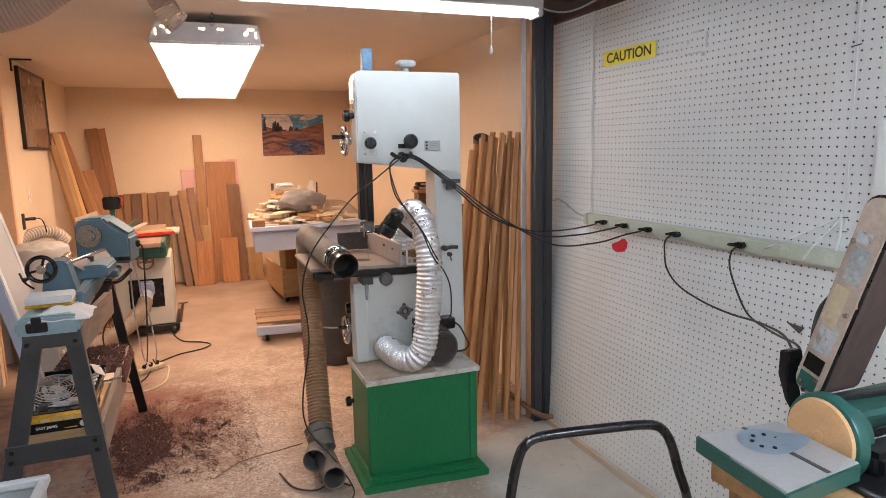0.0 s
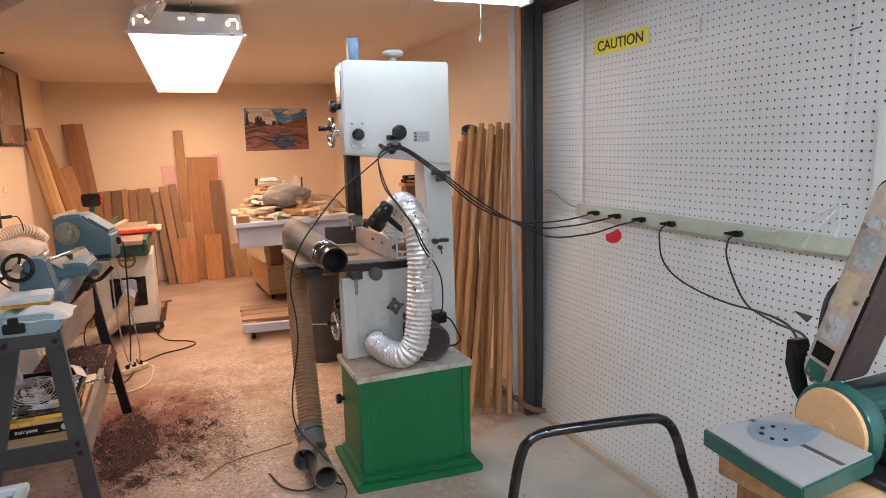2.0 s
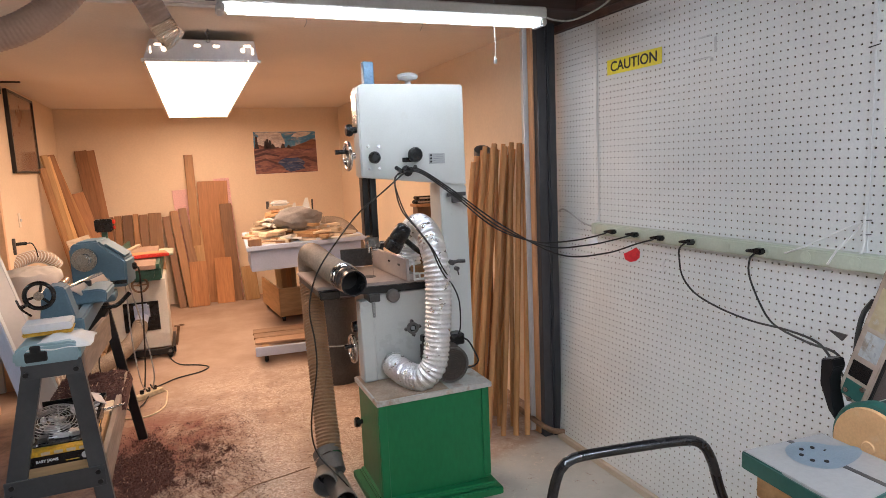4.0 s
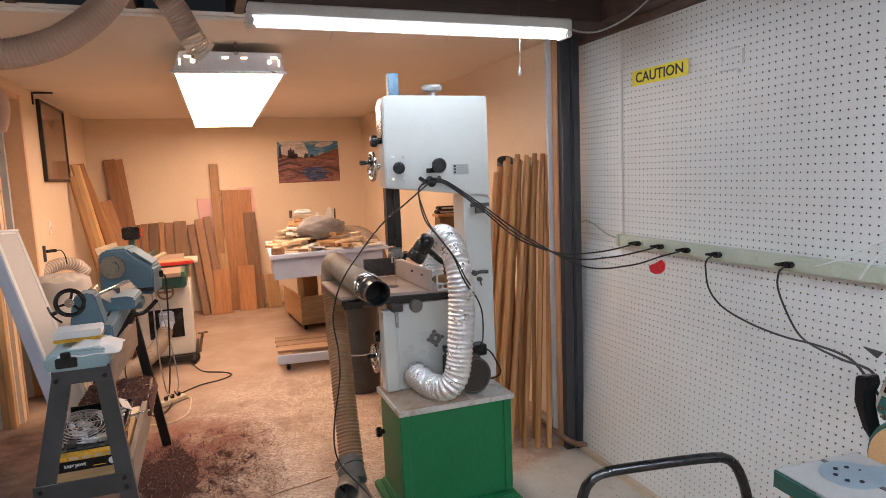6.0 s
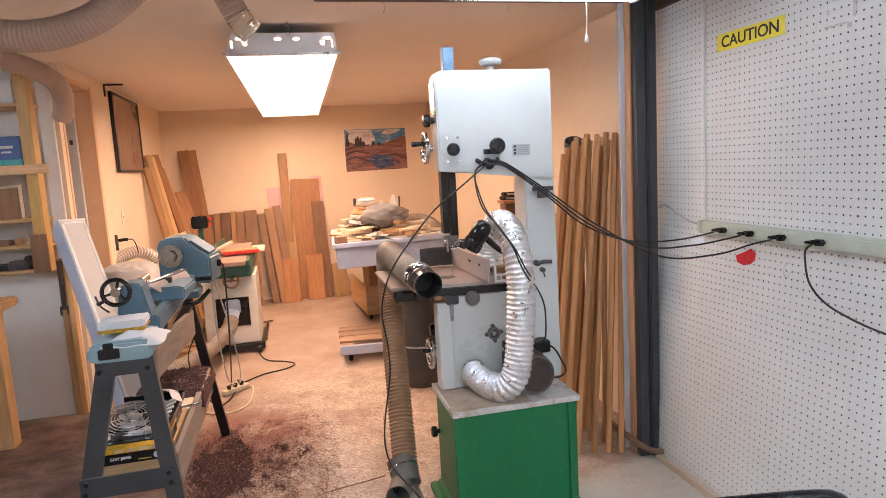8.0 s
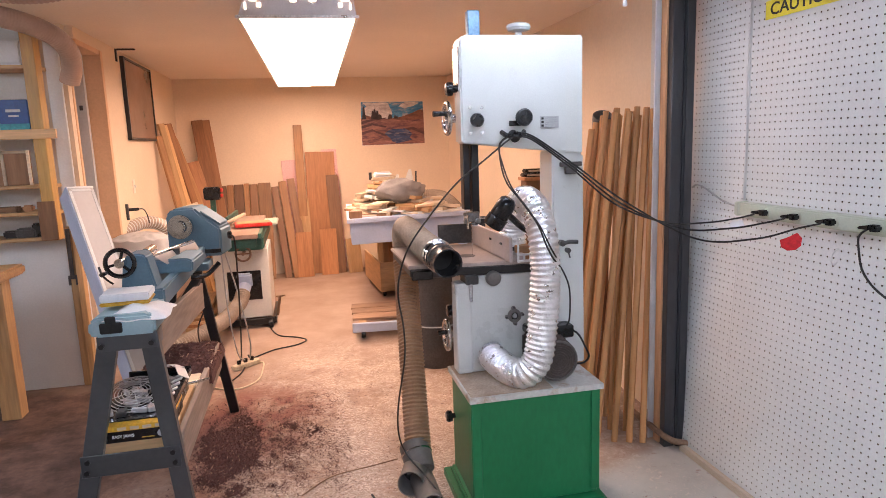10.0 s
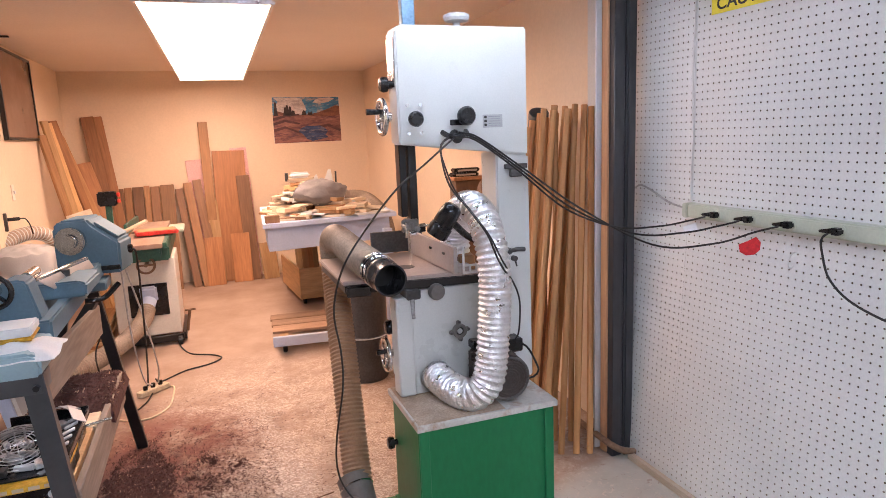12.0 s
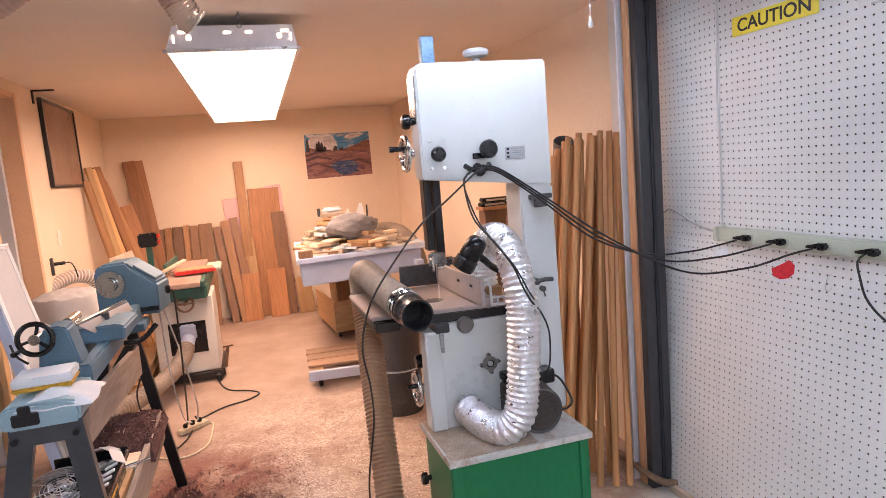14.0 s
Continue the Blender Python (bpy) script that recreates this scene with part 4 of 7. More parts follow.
def handwheel(parent, centre, radius, handle):
    c = Vector(centre)
    w = part("handwheel", merge(ring(c, (1, 0, 0), radius, radius * 0.16, 30, 10), cyl(c - Vector((0.012, 0, 0)), c + Vector((0.03, 0, 0)), radius * 0.3, seg=18), *[bar(c, c + Vector((0, math.cos(a), math.sin(a))) * radius, 0.010, 0.008, (1, 0, 0)) for a in (0.5, 2.6, 4.7)], cyl(c + Vector((0.0, 0, 0)), c + Vector((0.008, 0, 0)), radius * 0.95, seg=28)), CHROME, parent, "chromed handwheel")
    part("crank_handle", cyl(c + Vector((0, -0.3 * radius, 0.3 * radius)), c + Vector((-handle, -0.3 * radius, 0.3 * radius)), 0.008, 0.010, 14), BLACK, w)
    return w


handwheel(saw, (0.510, 2.91, 1.408), 0.054, 0.055)
handwheel(saw, (0.504, 3.01, 0.566), 0.056, 0.04)
part("wheel_shaft", cyl((0.53, 3.01, 0.566), (0.5555, 3.01, 0.566), 0.012, seg=14), GUN, saw)
part("work_lamp", turned([(0.0, -0.060), (0.020, -0.059), (0.030, -0.050), (0.0335, -0.032), (0.0345, 0.012), (0.032, 0.016), (0.037, 0.020), (0.038, 0.050), (0.034, 0.059), (0.0, 0.060)], along((0.686, 2.75, 1.113), (0.636, 2.775, 1.030))), BLACK, saw, "black cone work lamp")
part("lamp_arm", tube(spline([(0.672, 2.765, 1.075), (0.715, 2.795, 1.042), (0.77, 2.84, 1.0), (0.84, 2.87, 0.965), (0.90, 2.87, 0.955)], 0.02), 0.012, 10), BLACK, saw)
mot = part("motor", cyl((0.842, 2.690, 0.528), (0.852, 2.884, 0.528), 0.077, seg=36, bevel=0.012), MOTOR, saw, "dark dusty ribbed motor")
for a in [0.29 * k for k in range(1, 12)]:
    part("cooling_fin", bar((0.843 + 0.0775 * math.cos(a), 2.745, 0.528 + 0.0775 * math.sin(a)), (0.852 + 0.0775 * math.cos(a), 2.88, 0.528 + 0.0775 * math.sin(a)), 0.007, 0.003, (math.cos(a), 0, math.sin(a)), 0), MOTOR, mot)
part("motor_grille", cyl((0.842, 2.6895, 0.528), (0.842, 2.684, 0.528), 0.064, seg=28, bevel=0.003), MOTOR, mot)
for k in range(7):
    part("grille_ring", ring((0.842, 2.6835, 0.528), (0, 1, 0), 0.010 + 0.0085 * k, 0.0018, 24, 5), MOTOR, mot)
part("motor_rim", ring((0.842, 2.690, 0.528), (0, 1, 0), 0.072, 0.0045, 36, 8), FITTING, mot, "pale dusty rim of the fan cowl")
part("terminal_box", box((0.875, 2.80, 0.572), (0.955, 2.866, 0.622), 0.006), BLACK, mot)
part("pulley_box", merge(box((0.772, 2.84, 0.470), (0.81, 2.884, 0.590), 0.01, 2), *[box((0.7705, 2.836, 0.49 + 0.016 * k), (0.81, 2.842, 0.497 + 0.016 * k), 0.001) for k in range(6)]), MOTOR, saw, "brown dusty belt cover")
part("belt_cap", box((0.775, 2.838, 0.591), (0.81, 2.884, 0.622), 0.005), BLACK, saw)

# ducts, hoses and cords round the saw
fd = thing("foil_duct", "crinkled silver foil duct bent in a hook", "duct", (0.72, 2.78, 0.46))
DUCT = [(0.640, 2.868, 0.516), (0.652, 2.81, 0.504), (0.672, 2.74, 0.496), (0.706, 2.67, 0.503), (0.742, 2.648, 0.548), (0.759, 2.648, 0.610), (0.771, 2.652, 0.70), (0.781, 2.658, 0.80), (0.787, 2.668, 0.90), (0.787, 2.69, 0.99), (0.785, 2.745, 1.068), (0.780, 2.82, 1.103), (0.770, 2.89, 1.085), (0.763, 2.935, 1.01), (0.763, 2.945, 0.925)]
foil = part("duct_wall", crinkled(DUCT, 0.0510, 0.0185, 0.0030, 0.0008), FOIL, fd)
foil.data.polygons.foreach_set("use_smooth", [False] * len(foil.data.polygons))
part("end_collar", ring((0.640, 2.866, 0.516), (0.2, -0.93, -0.25), 0.052, 0.004, 28, 6), ALU, fd)
part("inlet_stub", cyl((0.763, 2.945, 0.94), (0.763, 2.946, 0.88), 0.047, seg=24), GUN, fd)
hose = thing("dust_hose", "fat tan ribbed dust hose laid over the saw table", "hose", (0.35, 2.98, 0))
part("hose_wall", ribbed([(0.354, 2.92, 0.12), (0.362, 3.0, 0.23), (0.371, 3.08, 0.35), (0.381, 3.165, 0.475), (0.392, 3.26, 0.60), (0.405, 3.36, 0.72), (0.412, 3.42, 0.81)], 0.0500, 0.0155, 0.0030, 28), TAN_HOSE, hose)
part("hose_bend", ribbed([(0.412, 3.42, 0.80), (0.413, 3.435, 0.86), (0.410, 3.41, 0.925), (0.407, 3.33, 0.962), (0.408, 3.20, 0.962), (0.413, 3.0, 0.948), (0.419, 2.84, 0.942), (0.422, 2.76, 0.940)], 0.0515, 0.015, 0.0014, 28), GREY_HOSE, hose)
part("coupling", turned([(0.043, 0.0), (0.0485, 0.0), (0.0485, 0.055), (0.051, 0.057), (0.051, 0.085), (0.049, 0.088), (0.049, 0.145), (0.044, 0.145), (0.042, 0.140), (0.041, 0.01)], along((0.420, 2.745, 0.940), (0.426, 2.60, 0.933)) @ Matrix.Translation((0, 0, -0.0726))), GUN_PLASTIC, hose, "smoky grey plastic coupling")
# near-black disc paints the shade deep in the coupling
part("coupling_bore", cyl((0.4215, 2.70, 0.938), (0.4217, 2.697, 0.938), 0.0425, seg=24), HOLE_SHADE, hose)
part("hose_clamp", merge(*[ring((0.4225 - 0.0003 * k, 2.745 - 0.013 * k, 0.9395), (0.04, -0.99, -0.05), 0.0525 - 0.0004 * k, 0.0028, 30, 6) for k in (0, 1, 3, 4)], obox(pose(0.395, 2.725, 0.985, 0, -25, 0), (0.022, 0.014, 0.012), 0.002)), CHROME, hose, "bright wire hose clamp")


def open_pipe(p0, p1, r, wall=0.005):
    """A thick-walled pipe stub, open at p1."""
    n = (Vector(p1) - Vector(p0)).length
    return turned([(r - wall, 0.006), (r - wall, n - 0.001), (r - wall * 0.6, n), (r - 0.001, n), (r, n - 0.002), (r, n - 0.03), (r - 0.0015, n - 0.034), (r - 0.0015, 0.0)], along(p0, p1) @ Matrix.Translation((0, 0, -n / 2)), 30)


wye = part("wye_fitting", merge(cyl((0.342, 2.945, 0.150), (0.350, 2.86, 0.085), 0.060, 0.054, 26), open_pipe((0.345, 2.92, 0.085), (0.292, 2.752, 0.097), 0.049), open_pipe((0.352, 2.90, 0.055), (0.349, 2.635, 0.066), 0.047)), FITTING, hose, "dusty grey plastic wye on the floor")
# near-black discs paint the shade inside both open pipes
for a, b, c in (((0.345, 2.92, 0.085), (0.292, 2.752, 0.097), 0.35), ((0.352, 2.90, 0.055), (0.349, 2.635, 0.066), 0.45)):
    q = Vector(a).lerp(Vector(b), c)
    part("fitting_bore", cyl(q, q + (Vector(b) - Vector(a)).normalized() * 0.003, 0.0435, seg=24), HOLE_SHADE, wye)
part("clamp", ring((0.345, 2.915, 0.128), (0.1, -0.8, -0.6), 0.0585, 0.0035, 28, 6), CHROME, wye, "bright wire clamp")


def cord(points, radius=0.0031, material=CORD, label="black power cord hanging in a curve", name="loose_cable"):
    return solo(name, tube(spline(points, 0.018), radius, 8), material, label, "cord", "cords")


cord([(0.735, 2.83, 1.335), (0.69, 2.79, 1.315), (0.60, 2.76, 1.255), (0.50, 2.745, 1.185), (0.40, 2.72, 1.085), (0.31, 2.70, 0.97), (0.272, 2.70, 0.84), (0.288, 2.72, 0.70), (0.290, 2.74, 0.58), (0.262, 2.76, 0.40), (0.262, 2.78, 0.28), (0.29, 2.77, 0.20), (0.36, 2.70, 0.12), (0.42, 2.62, 0.02), (0.40, 2.55, 0.006)])
cord([(0.725, 2.83, 1.34), (0.684, 2.83, 1.311), (0.672, 2.79, 1.243), (0.681, 2.75, 1.174), (0.710, 2.695, 1.118), (0.748, 2.635, 1.04), (0.771, 2.615, 0.969), (0.796, 2.615, 0.921), (0.850, 2.66, 0.865), (0.892, 2.70, 0.785), (0.922, 2.77, 0.66), (0.925, 2.81, 0.615)])
cord([(0.722, 2.83, 1.345), (0.678, 2.825, 1.306), (0.677, 2.78, 1.235), (0.69, 2.735, 1.165), (0.722, 2.68, 1.10), (0.755, 2.625, 1.03), (0.785, 2.612, 0.96), (0.815, 2.63, 0.918), (0.845, 2.70, 0.895), (0.875, 2.76, 0.882), (0.89, 2.79, 0.88)], 0.0028)
cord([(0.945, 2.83, 0.60), (0.97, 2.80, 0.585), (1.0, 2.80, 0.53), (1.025, 2.82, 0.48), (1.005, 2.83, 0.455), (0.97, 2.84, 0.452)], 0.004)
for k, (y, sag) in enumerate(zip(PLUG_Y[:3], (1.018, 1.008, 0.985))):
    cord([(0.748, 2.83, 1.338 + 0.006 * k), (0.80, 2.80, 1.318 + 0.007 * k), (0.92, 2.74, 1.215 + 0.010 * k), (1.06, 2.68 - 0.04 * k, 1.085 + 0.006 * k), (1.22, 2.62 - 0.09 * k, sag), (1.36, 2.58 - 0.12 * k, sag - 0.004 + 0.004 * k), (1.47, y + 0.05, 1.022), (1.52, y + 0.015, 1.038)])
for y in PLUG_Y:
    solo("plug", merge(box((1.524, y - 0.014, 1.033), (1.5515, y + 0.014, 1.053), 0.005, 2), prism([(1.540, y + 0.013, 1.036), (1.540, y + 0.013, 1.051), (1.530, y + 0.040, 1.045), (1.530, y + 0.040, 1.038)], (-0.012, 0, 0), 0.002)), BLACK, "black moulded plug pushed into the outlet strip", "plug", "plugs in the outlet strip")
solo("cord_tag", obox(pose(1.411, 2.495, 1.012, 0, -18, -35), (0.042, 0.002, 0.026), 0.0006), PAPER, "small white paper tag on a cord", "tag")
tag_right, tag_up = Vector((0.80, -0.60, 0.0)), Vector((-0.05, -0.05, 1.0))
solo("red_tag", prism([Vector((1.432, 2.272, 0.985)) + tag_right * u + tag_up * v for u, v in ((-0.030, 0.004), (-0.026, -0.018), (-0.008, -0.029), (0.014, -0.026), (0.028, -0.012), (0.030, 0.012), (0.016, 0.028), (-0.004, 0.016))], (0.002, 0.002, 0), 0.0005), RED_TAG, "round red vinyl tag hanging on a cord", "tag")
cord([(1.53, 2.10, 1.037), (1.505, 2.10, 1.022), (1.48, 2.074, 0.990), (1.455, 2.03, 0.933), (1.44, 1.953, 0.888), (1.41, 1.814, 0.867), (1.37, 1.656, 0.866), (1.31, 1.499, 0.886), (1.22, 1.342, 0.905), (1.12, 1.226, 0.906), (1.09, 1.18, 0.89)])
cord([(1.53, 1.797, 1.035), (1.515, 1.800, 1.021), (1.512, 1.802, 0.976), (1.505, 1.77, 0.917), (1.48, 1.701, 0.855), (1.43, 1.611, 0.844), (1.30, 1.426, 0.871), (1.14, 1.234, 0.918), (1.10, 1.19, 0.90)])
cord([(1.59, 3.02, 1.10), (1.58, 2.97, 1.115), (1.575, 2.90, 1.10), (1.575, 2.80, 1.062), (1.575, 2.705, 1.045)], 0.004, GREY_CORD, "short grey feed cord into the outlet strip")
cord([(1.592, 2.705, 1.95), (1.590, 2.703, 1.75), (1.591, 2.708, 1.5), (1.590, 2.700, 1.3), (1.591, 2.704, 1.075)], 0.0022, WHITE, "thin white wire running down the pegboard")
solo("wire_bracket", merge(tube([(1.545, 1.70, 1.045), (1.50, 1.60, 1.08), (1.585, 1.50, 1.15)], 0.0028, 8), tube([(1.545, 1.56, 1.03), (1.53, 1.52, 1.08), (1.59, 1.49, 1.15)], 0.0032, 8), tube([(1.59, 1.49, 1.17), (1.585, 1.485, 1.10), (1.56, 1.48, 1.04)], 0.004, 8)), WHITE, "white wire shelf bracket on the pegboard", "bracket")


# unseen strip lights added over the front of the shop, above and behind the walker
def unseen_light(x, y, turn, glow_material=FRONT_GLOW):
    f = thing("shop_light", "unseen slim white strip light, added, hung from the joists", "light fixture", (x, y, 1.97), turn)
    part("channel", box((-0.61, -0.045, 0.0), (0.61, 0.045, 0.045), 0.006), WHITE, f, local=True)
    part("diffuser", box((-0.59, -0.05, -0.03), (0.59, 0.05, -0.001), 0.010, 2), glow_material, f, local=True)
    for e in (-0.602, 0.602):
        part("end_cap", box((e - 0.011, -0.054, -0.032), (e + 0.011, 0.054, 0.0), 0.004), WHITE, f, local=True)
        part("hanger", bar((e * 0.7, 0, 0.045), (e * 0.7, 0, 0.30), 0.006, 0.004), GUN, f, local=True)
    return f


# unseen pair, standing for the cool light on the saw and pegboard
unseen_light(0.0, 0.1, 90)
unseen_light(0.85, -0.5, 90)
# unseen fill tube, added only to brighten the shelves and ceiling at left
unseen_light(-2.2, 2.7, 90, SIDE_FILL_GLOW)


# ---------------- timber stacked round the walls ----------------
def plank(name, foot, top, width, thick, material, side=(1, 0, 0), label="", group="", category="board"):
    """A board from its foot's middle to its top's middle; side is the way its width runs."""
    p0, p1 = Vector(foot), Vector(top)
    long = (p1 - p0).length
    if material is POLE:
        edge = [(sx * (width / 2 - 0.009) + 0.009 * math.cos(a), sy * (thick / 2 - 0.009) + 0.009 * math.sin(a), -long / 2) for k, (sx, sy) in enumerate(((1, 1), (-1, 1), (-1, -1), (1, -1))) for a in (math.pi / 2 * k + 0.1, math.pi / 2 * k + 0.785, math.pi / 2 * k + 1.47)]
        shape = prism(edge, (0, 0, long))
    else:
        shape = obox(Matrix.Identity(4), (width, thick, long), 0.0025)
    ob = new(name, mesh_of(shape, name, material))
    ob.matrix_basis = along(p0, p1, side)
    return tagged(ob, label, category, group)


random.seed(21)
# foot x, foot y, top x, top y, height, width, turn of the face
POLES = ((1.272, 3.080, 1.500, 3.325, 1.452, 0.031, 0.2), (1.333, 3.057, 1.550, 3.330, 1.448, 0.033, -0.5), (1.386, 3.035, 1.566, 3.300, 1.440, 0.031, 0.1),
         (1.196, 3.100, 1.455, 3.315, 1.432, 0.034, -0.3), (1.236, 3.165, 1.470, 3.360, 1.446, 0.028, 0.4), (1.104, 3.165, 1.345, 3.325, 1.436, 0.030, -0.1),
         (1.146, 3.130, 1.384, 3.315, 1.428, 0.032, 0.3), (1.172, 3.205, 1.412, 3.350, 1.450, 0.033, -0.6), (1.312, 3.200, 1.436, 3.385, 1.425, 0.028, 0.2),
         (1.372, 3.165, 1.523, 3.380, 1.435, 0.029, -0.2), (1.128, 3.230, 1.366, 3.385, 1.415, 0.027, 0.1), (1.225, 3.245, 1.398, 3.400, 1.40, 0.030, -0.4))
for fx, fy, tx, ty, height, wide, face in POLES:
    plank("turning_pole", (fx, fy, -0.03), (tx, ty, height), wide * 0.84, wide * 0.80, POLE, (1, face - 0.35, 0), "slender square tan wood pole leaning in a bundle", "poles leaning by the post", "pole")
for k in range(9):
    plank("turning_pole", (1.10 + 0.036 * k, 3.33 + 0.012 * (k % 3), -0.03), (1.325 + 0.030 * k, 3.43 + 0.016 * (k % 2), 1.36 + 0.03 * (k % 3)), 0.028, 0.026, POLE, (1, 0.3 * (k % 3) - 0.5, 0), "slender square tan wood pole leaning in a bundle", "poles leaning by the post", "pole")
plank("plastic_strip", (1.438, 3.052, -0.02), (1.440, 3.054, 1.984), 0.037, 0.008, MILKY, (1, 0, 0), "pale milky plastic strip standing beside the post", "", "strip")
plank("thin_strip", (1.555, 3.235, 0.02), (1.585, 3.26, 1.30), 0.040, 0.012, WHITE, (1, -0.3, 0), "white painted strip standing beside the post", "", "board")
plank("brown_plank", (1.40, 3.52, 0.0), (1.44, 3.58, 1.16), 0.10, 0.03, WALNUT, (1, -0.3, 0), "dark brown plank standing behind the poles", "", "board")
plank("brown_plank", (1.30, 3.56, 0.0), (1.38, 3.62, 1.05), 0.09, 0.03, WALNUT, (1, -0.3, 0), "dark brown plank standing behind the poles", "", "board")
ch = thing("spare_hose", "clear ribbed hose with an open mouth standing in the corner", "hose", (1.38, 3.54, 0))
part("hose_wall", ribbed([(1.40, 3.56, 0.02), (1.405, 3.55, 0.5), (1.412, 3.54, 1.0), (1.420, 3.53, 1.36)], 0.042, 0.016, 0.0012, 20), VINYL, ch)
# near-black disc paints the shade inside the hose's mouth
part("mouth_bore", cyl((1.412, 3.506, 1.368), (1.411, 3.503, 1.373), 0.042, seg=22), HOLE_SHADE, ch)
part("mouth", open_pipe((1.420, 3.53, 1.33), (1.400, 3.47, 1.425), 0.046, 0.004), FITTING, ch, "grey open mouth of the hose")

LEFT = "boards leaning at the corner"
plank("long_board", (-0.92, 6.50, 0.0), (-1.168, 6.47, 1.46), 0.085, 0.022, OAK, (0.35, 1, 0.1), "brown hardwood board leaning on the side wall", LEFT)
plank("long_board", (-0.90, 6.64, 0.0), (-1.168, 6.62, 1.57), 0.07, 0.022, PINE, (0.5, 1, 0.1), "pale brown hardwood board leaning on the side wall", LEFT)
plank("long_board", (-0.87, 6.75, 0.0), (-1.168, 6.76, 1.56), 0.06, 0.022, PINE, (0.5, 1, 0.1), "pale brown hardwood board leaning on the side wall", LEFT)
plank("long_board", (-0.80, 6.90, 0.0), (-1.168, 6.93, 1.58), 0.08, 0.022, CHERRY, (0.6, 1, 0.1), "reddish hardwood board leaning on the side wall", LEFT)
plank("long_board", (-0.74, 7.02, 0.0), (-1.165, 7.08, 1.45), 0.10, 0.022, OAK, (0.7, 1, 0.1), "brown hardwood board leaning on the side wall", LEFT)
plank("long_board", (-0.72, 7.12, 0.0), (-1.06, 7.40, 1.22), 0.12, 0.022, CHERRY, (1, 0.3, 0.3), "short reddish board leaning in the corner", LEFT)
plank("wide_board", (-0.82, 7.30, 0.0), (-1.00, 7.53, 1.63), 0.11, 0.03, CHERRY, (1, 0.1, 0.1), "wide reddish board with a split grain", LEFT)
plank("wide_board", (-0.735, 7.31, 0.0), (-0.912, 7.53, 1.63), 0.07, 0.03, CHERRY, (1, 0.1, 0.1), "reddish board leaning on the back wall", LEFT)

LOW = "row of short boards along the back wall"
random.seed(5)
x = -0.86
for k, w in enumerate((0.09, 0.07, 0.10, 0.055, 0.085, 0.13, 0.075, 0.085, 0.085)):
    lean = 0.0 if k < 6 else 0.09 + 0.01 * (k - 6)
    top = 0.93 + 0.05 * random.random() + (0.03 if k > 6 else 0)
    plank("short_board", (x + w / 2 + lean, 7.28 - 0.02 * (k % 2), 0.0), (x + w / 2, 7.52, top), w - 0.006, 0.024, (WALNUT, OAK)[k % 2], (1, 0, 0), "brown board standing on end against the wall", LOW)
    x += w
BACK = "boards against the back wall"
plank("foam_sheet", (-0.06, 7.47, 0.0), (-0.13, 7.535, 1.20), 0.16, 0.02, PINK, (1, 0, 0), "pink foam sheet standing against the wall", "", "sheet")
plank("foam_sheet", (0.33, 7.49, 0.0), (0.285, 7.54, 1.30), 0.16, 0.012, PINK, (1, 0, 0), "pink foam sheet showing behind a board", "", "sheet")
plank("narrow_board", (-0.015, 7.36, 0.0), (-0.02, 7.52, 1.555), 0.088, 0.022, OAK, (1, 0, 0), "tall narrow golden board leaning on the wall", BACK)
plank("short_board", (0.01, 7.33, 0.0), (-0.005, 7.45, 0.80), 0.10, 0.02, PINE, (1, 0, 0), "pale yellow board standing on end", BACK)
plank("short_board", (-0.03, 7.26, 0.0), (-0.03, 7.33, 0.46), 0.165, 0.03, CHERRY, (1, 0, 0), "broad reddish offcut standing on end", BACK)
plank("cherry_board", (0.17, 7.40, 0.0), (0.19, 7.525, 1.275), 0.30, 0.022, CHERRY, (1, 0, 0), "wide glued-up cherry panel leaning on the wall", BACK)
plank("dark_board", (0.33, 7.34, 0.0), (0.30, 7.47, 1.03), 0.125, 0.022, WALNUT, (1, 0, 0), "dark brown board leaning on a panel", BACK)
plank("short_board", (0.22, 7.30, 0.0), (0.22, 7.36, 0.475), 0.175, 0.022, CHERRY, (1, 0, 0), "square reddish offcut standing on end", BACK)

# ---------------- things on the walls ----------------
fr = thing("framed_print", "brown framed print behind dull glass on the side wall", "picture", (-1.19, 6.0, 1.42))
for lo, hi in (((-1.199, 5.60, 1.42), (-1.172, 5.626, 2.0)), ((-1.199, 6.434, 1.42), (-1.172, 6.46, 2.0)), ((-1.199, 5.6265, 1.42), (-1.172, 6.4335, 1.438)), ((-1.199, 5.6265, 1.982), (-1.172, 6.4335, 2.0))):
    part("frame_rail", box(lo, hi, 0.003), BLACK_METAL, fr)
part("print_glass", box((-1.198, 5.6265, 1.4385), (-1.180, 6.4335, 1.9815)), GLAZE, fr)
pst = thing("landscape_poster", "unframed colour poster of a desert landscape with pond", "poster", (0.987, 7.545, 1.32))


def art(name, c1, c2, scale, stretch, wear=None):
    return surface(name, c1, c2, 0.45, 0, scale, scale * 6, 0, stretch, wear=wear, wear_at=0.5, fine_amount=0.3, vary=0)


def band(name, outline, depth, material, label=""):
    return part(name, prism([(0.647 + 0.682 * u, 7.5485 - depth, 1.322 + 0.458 * v) for u, v in outline], (0, 0.0006, 0)), material, pst, label)


band("sheet", ((0, 0), (1, 0.01), (0.995, 0.985), (0.01, 1)), 0.0, PAPER)
band("sky", ((0.004, 0.55), (0.996, 0.55), (0.992, 0.982), (0.012, 0.995)), 0.001, art("poster_sky", (0.03, 0.16, 0.33), (0.09, 0.30, 0.50), 3, (2, 1, 5), wear=(0.40, 0.36, 0.34)), "blue sky with clouds")
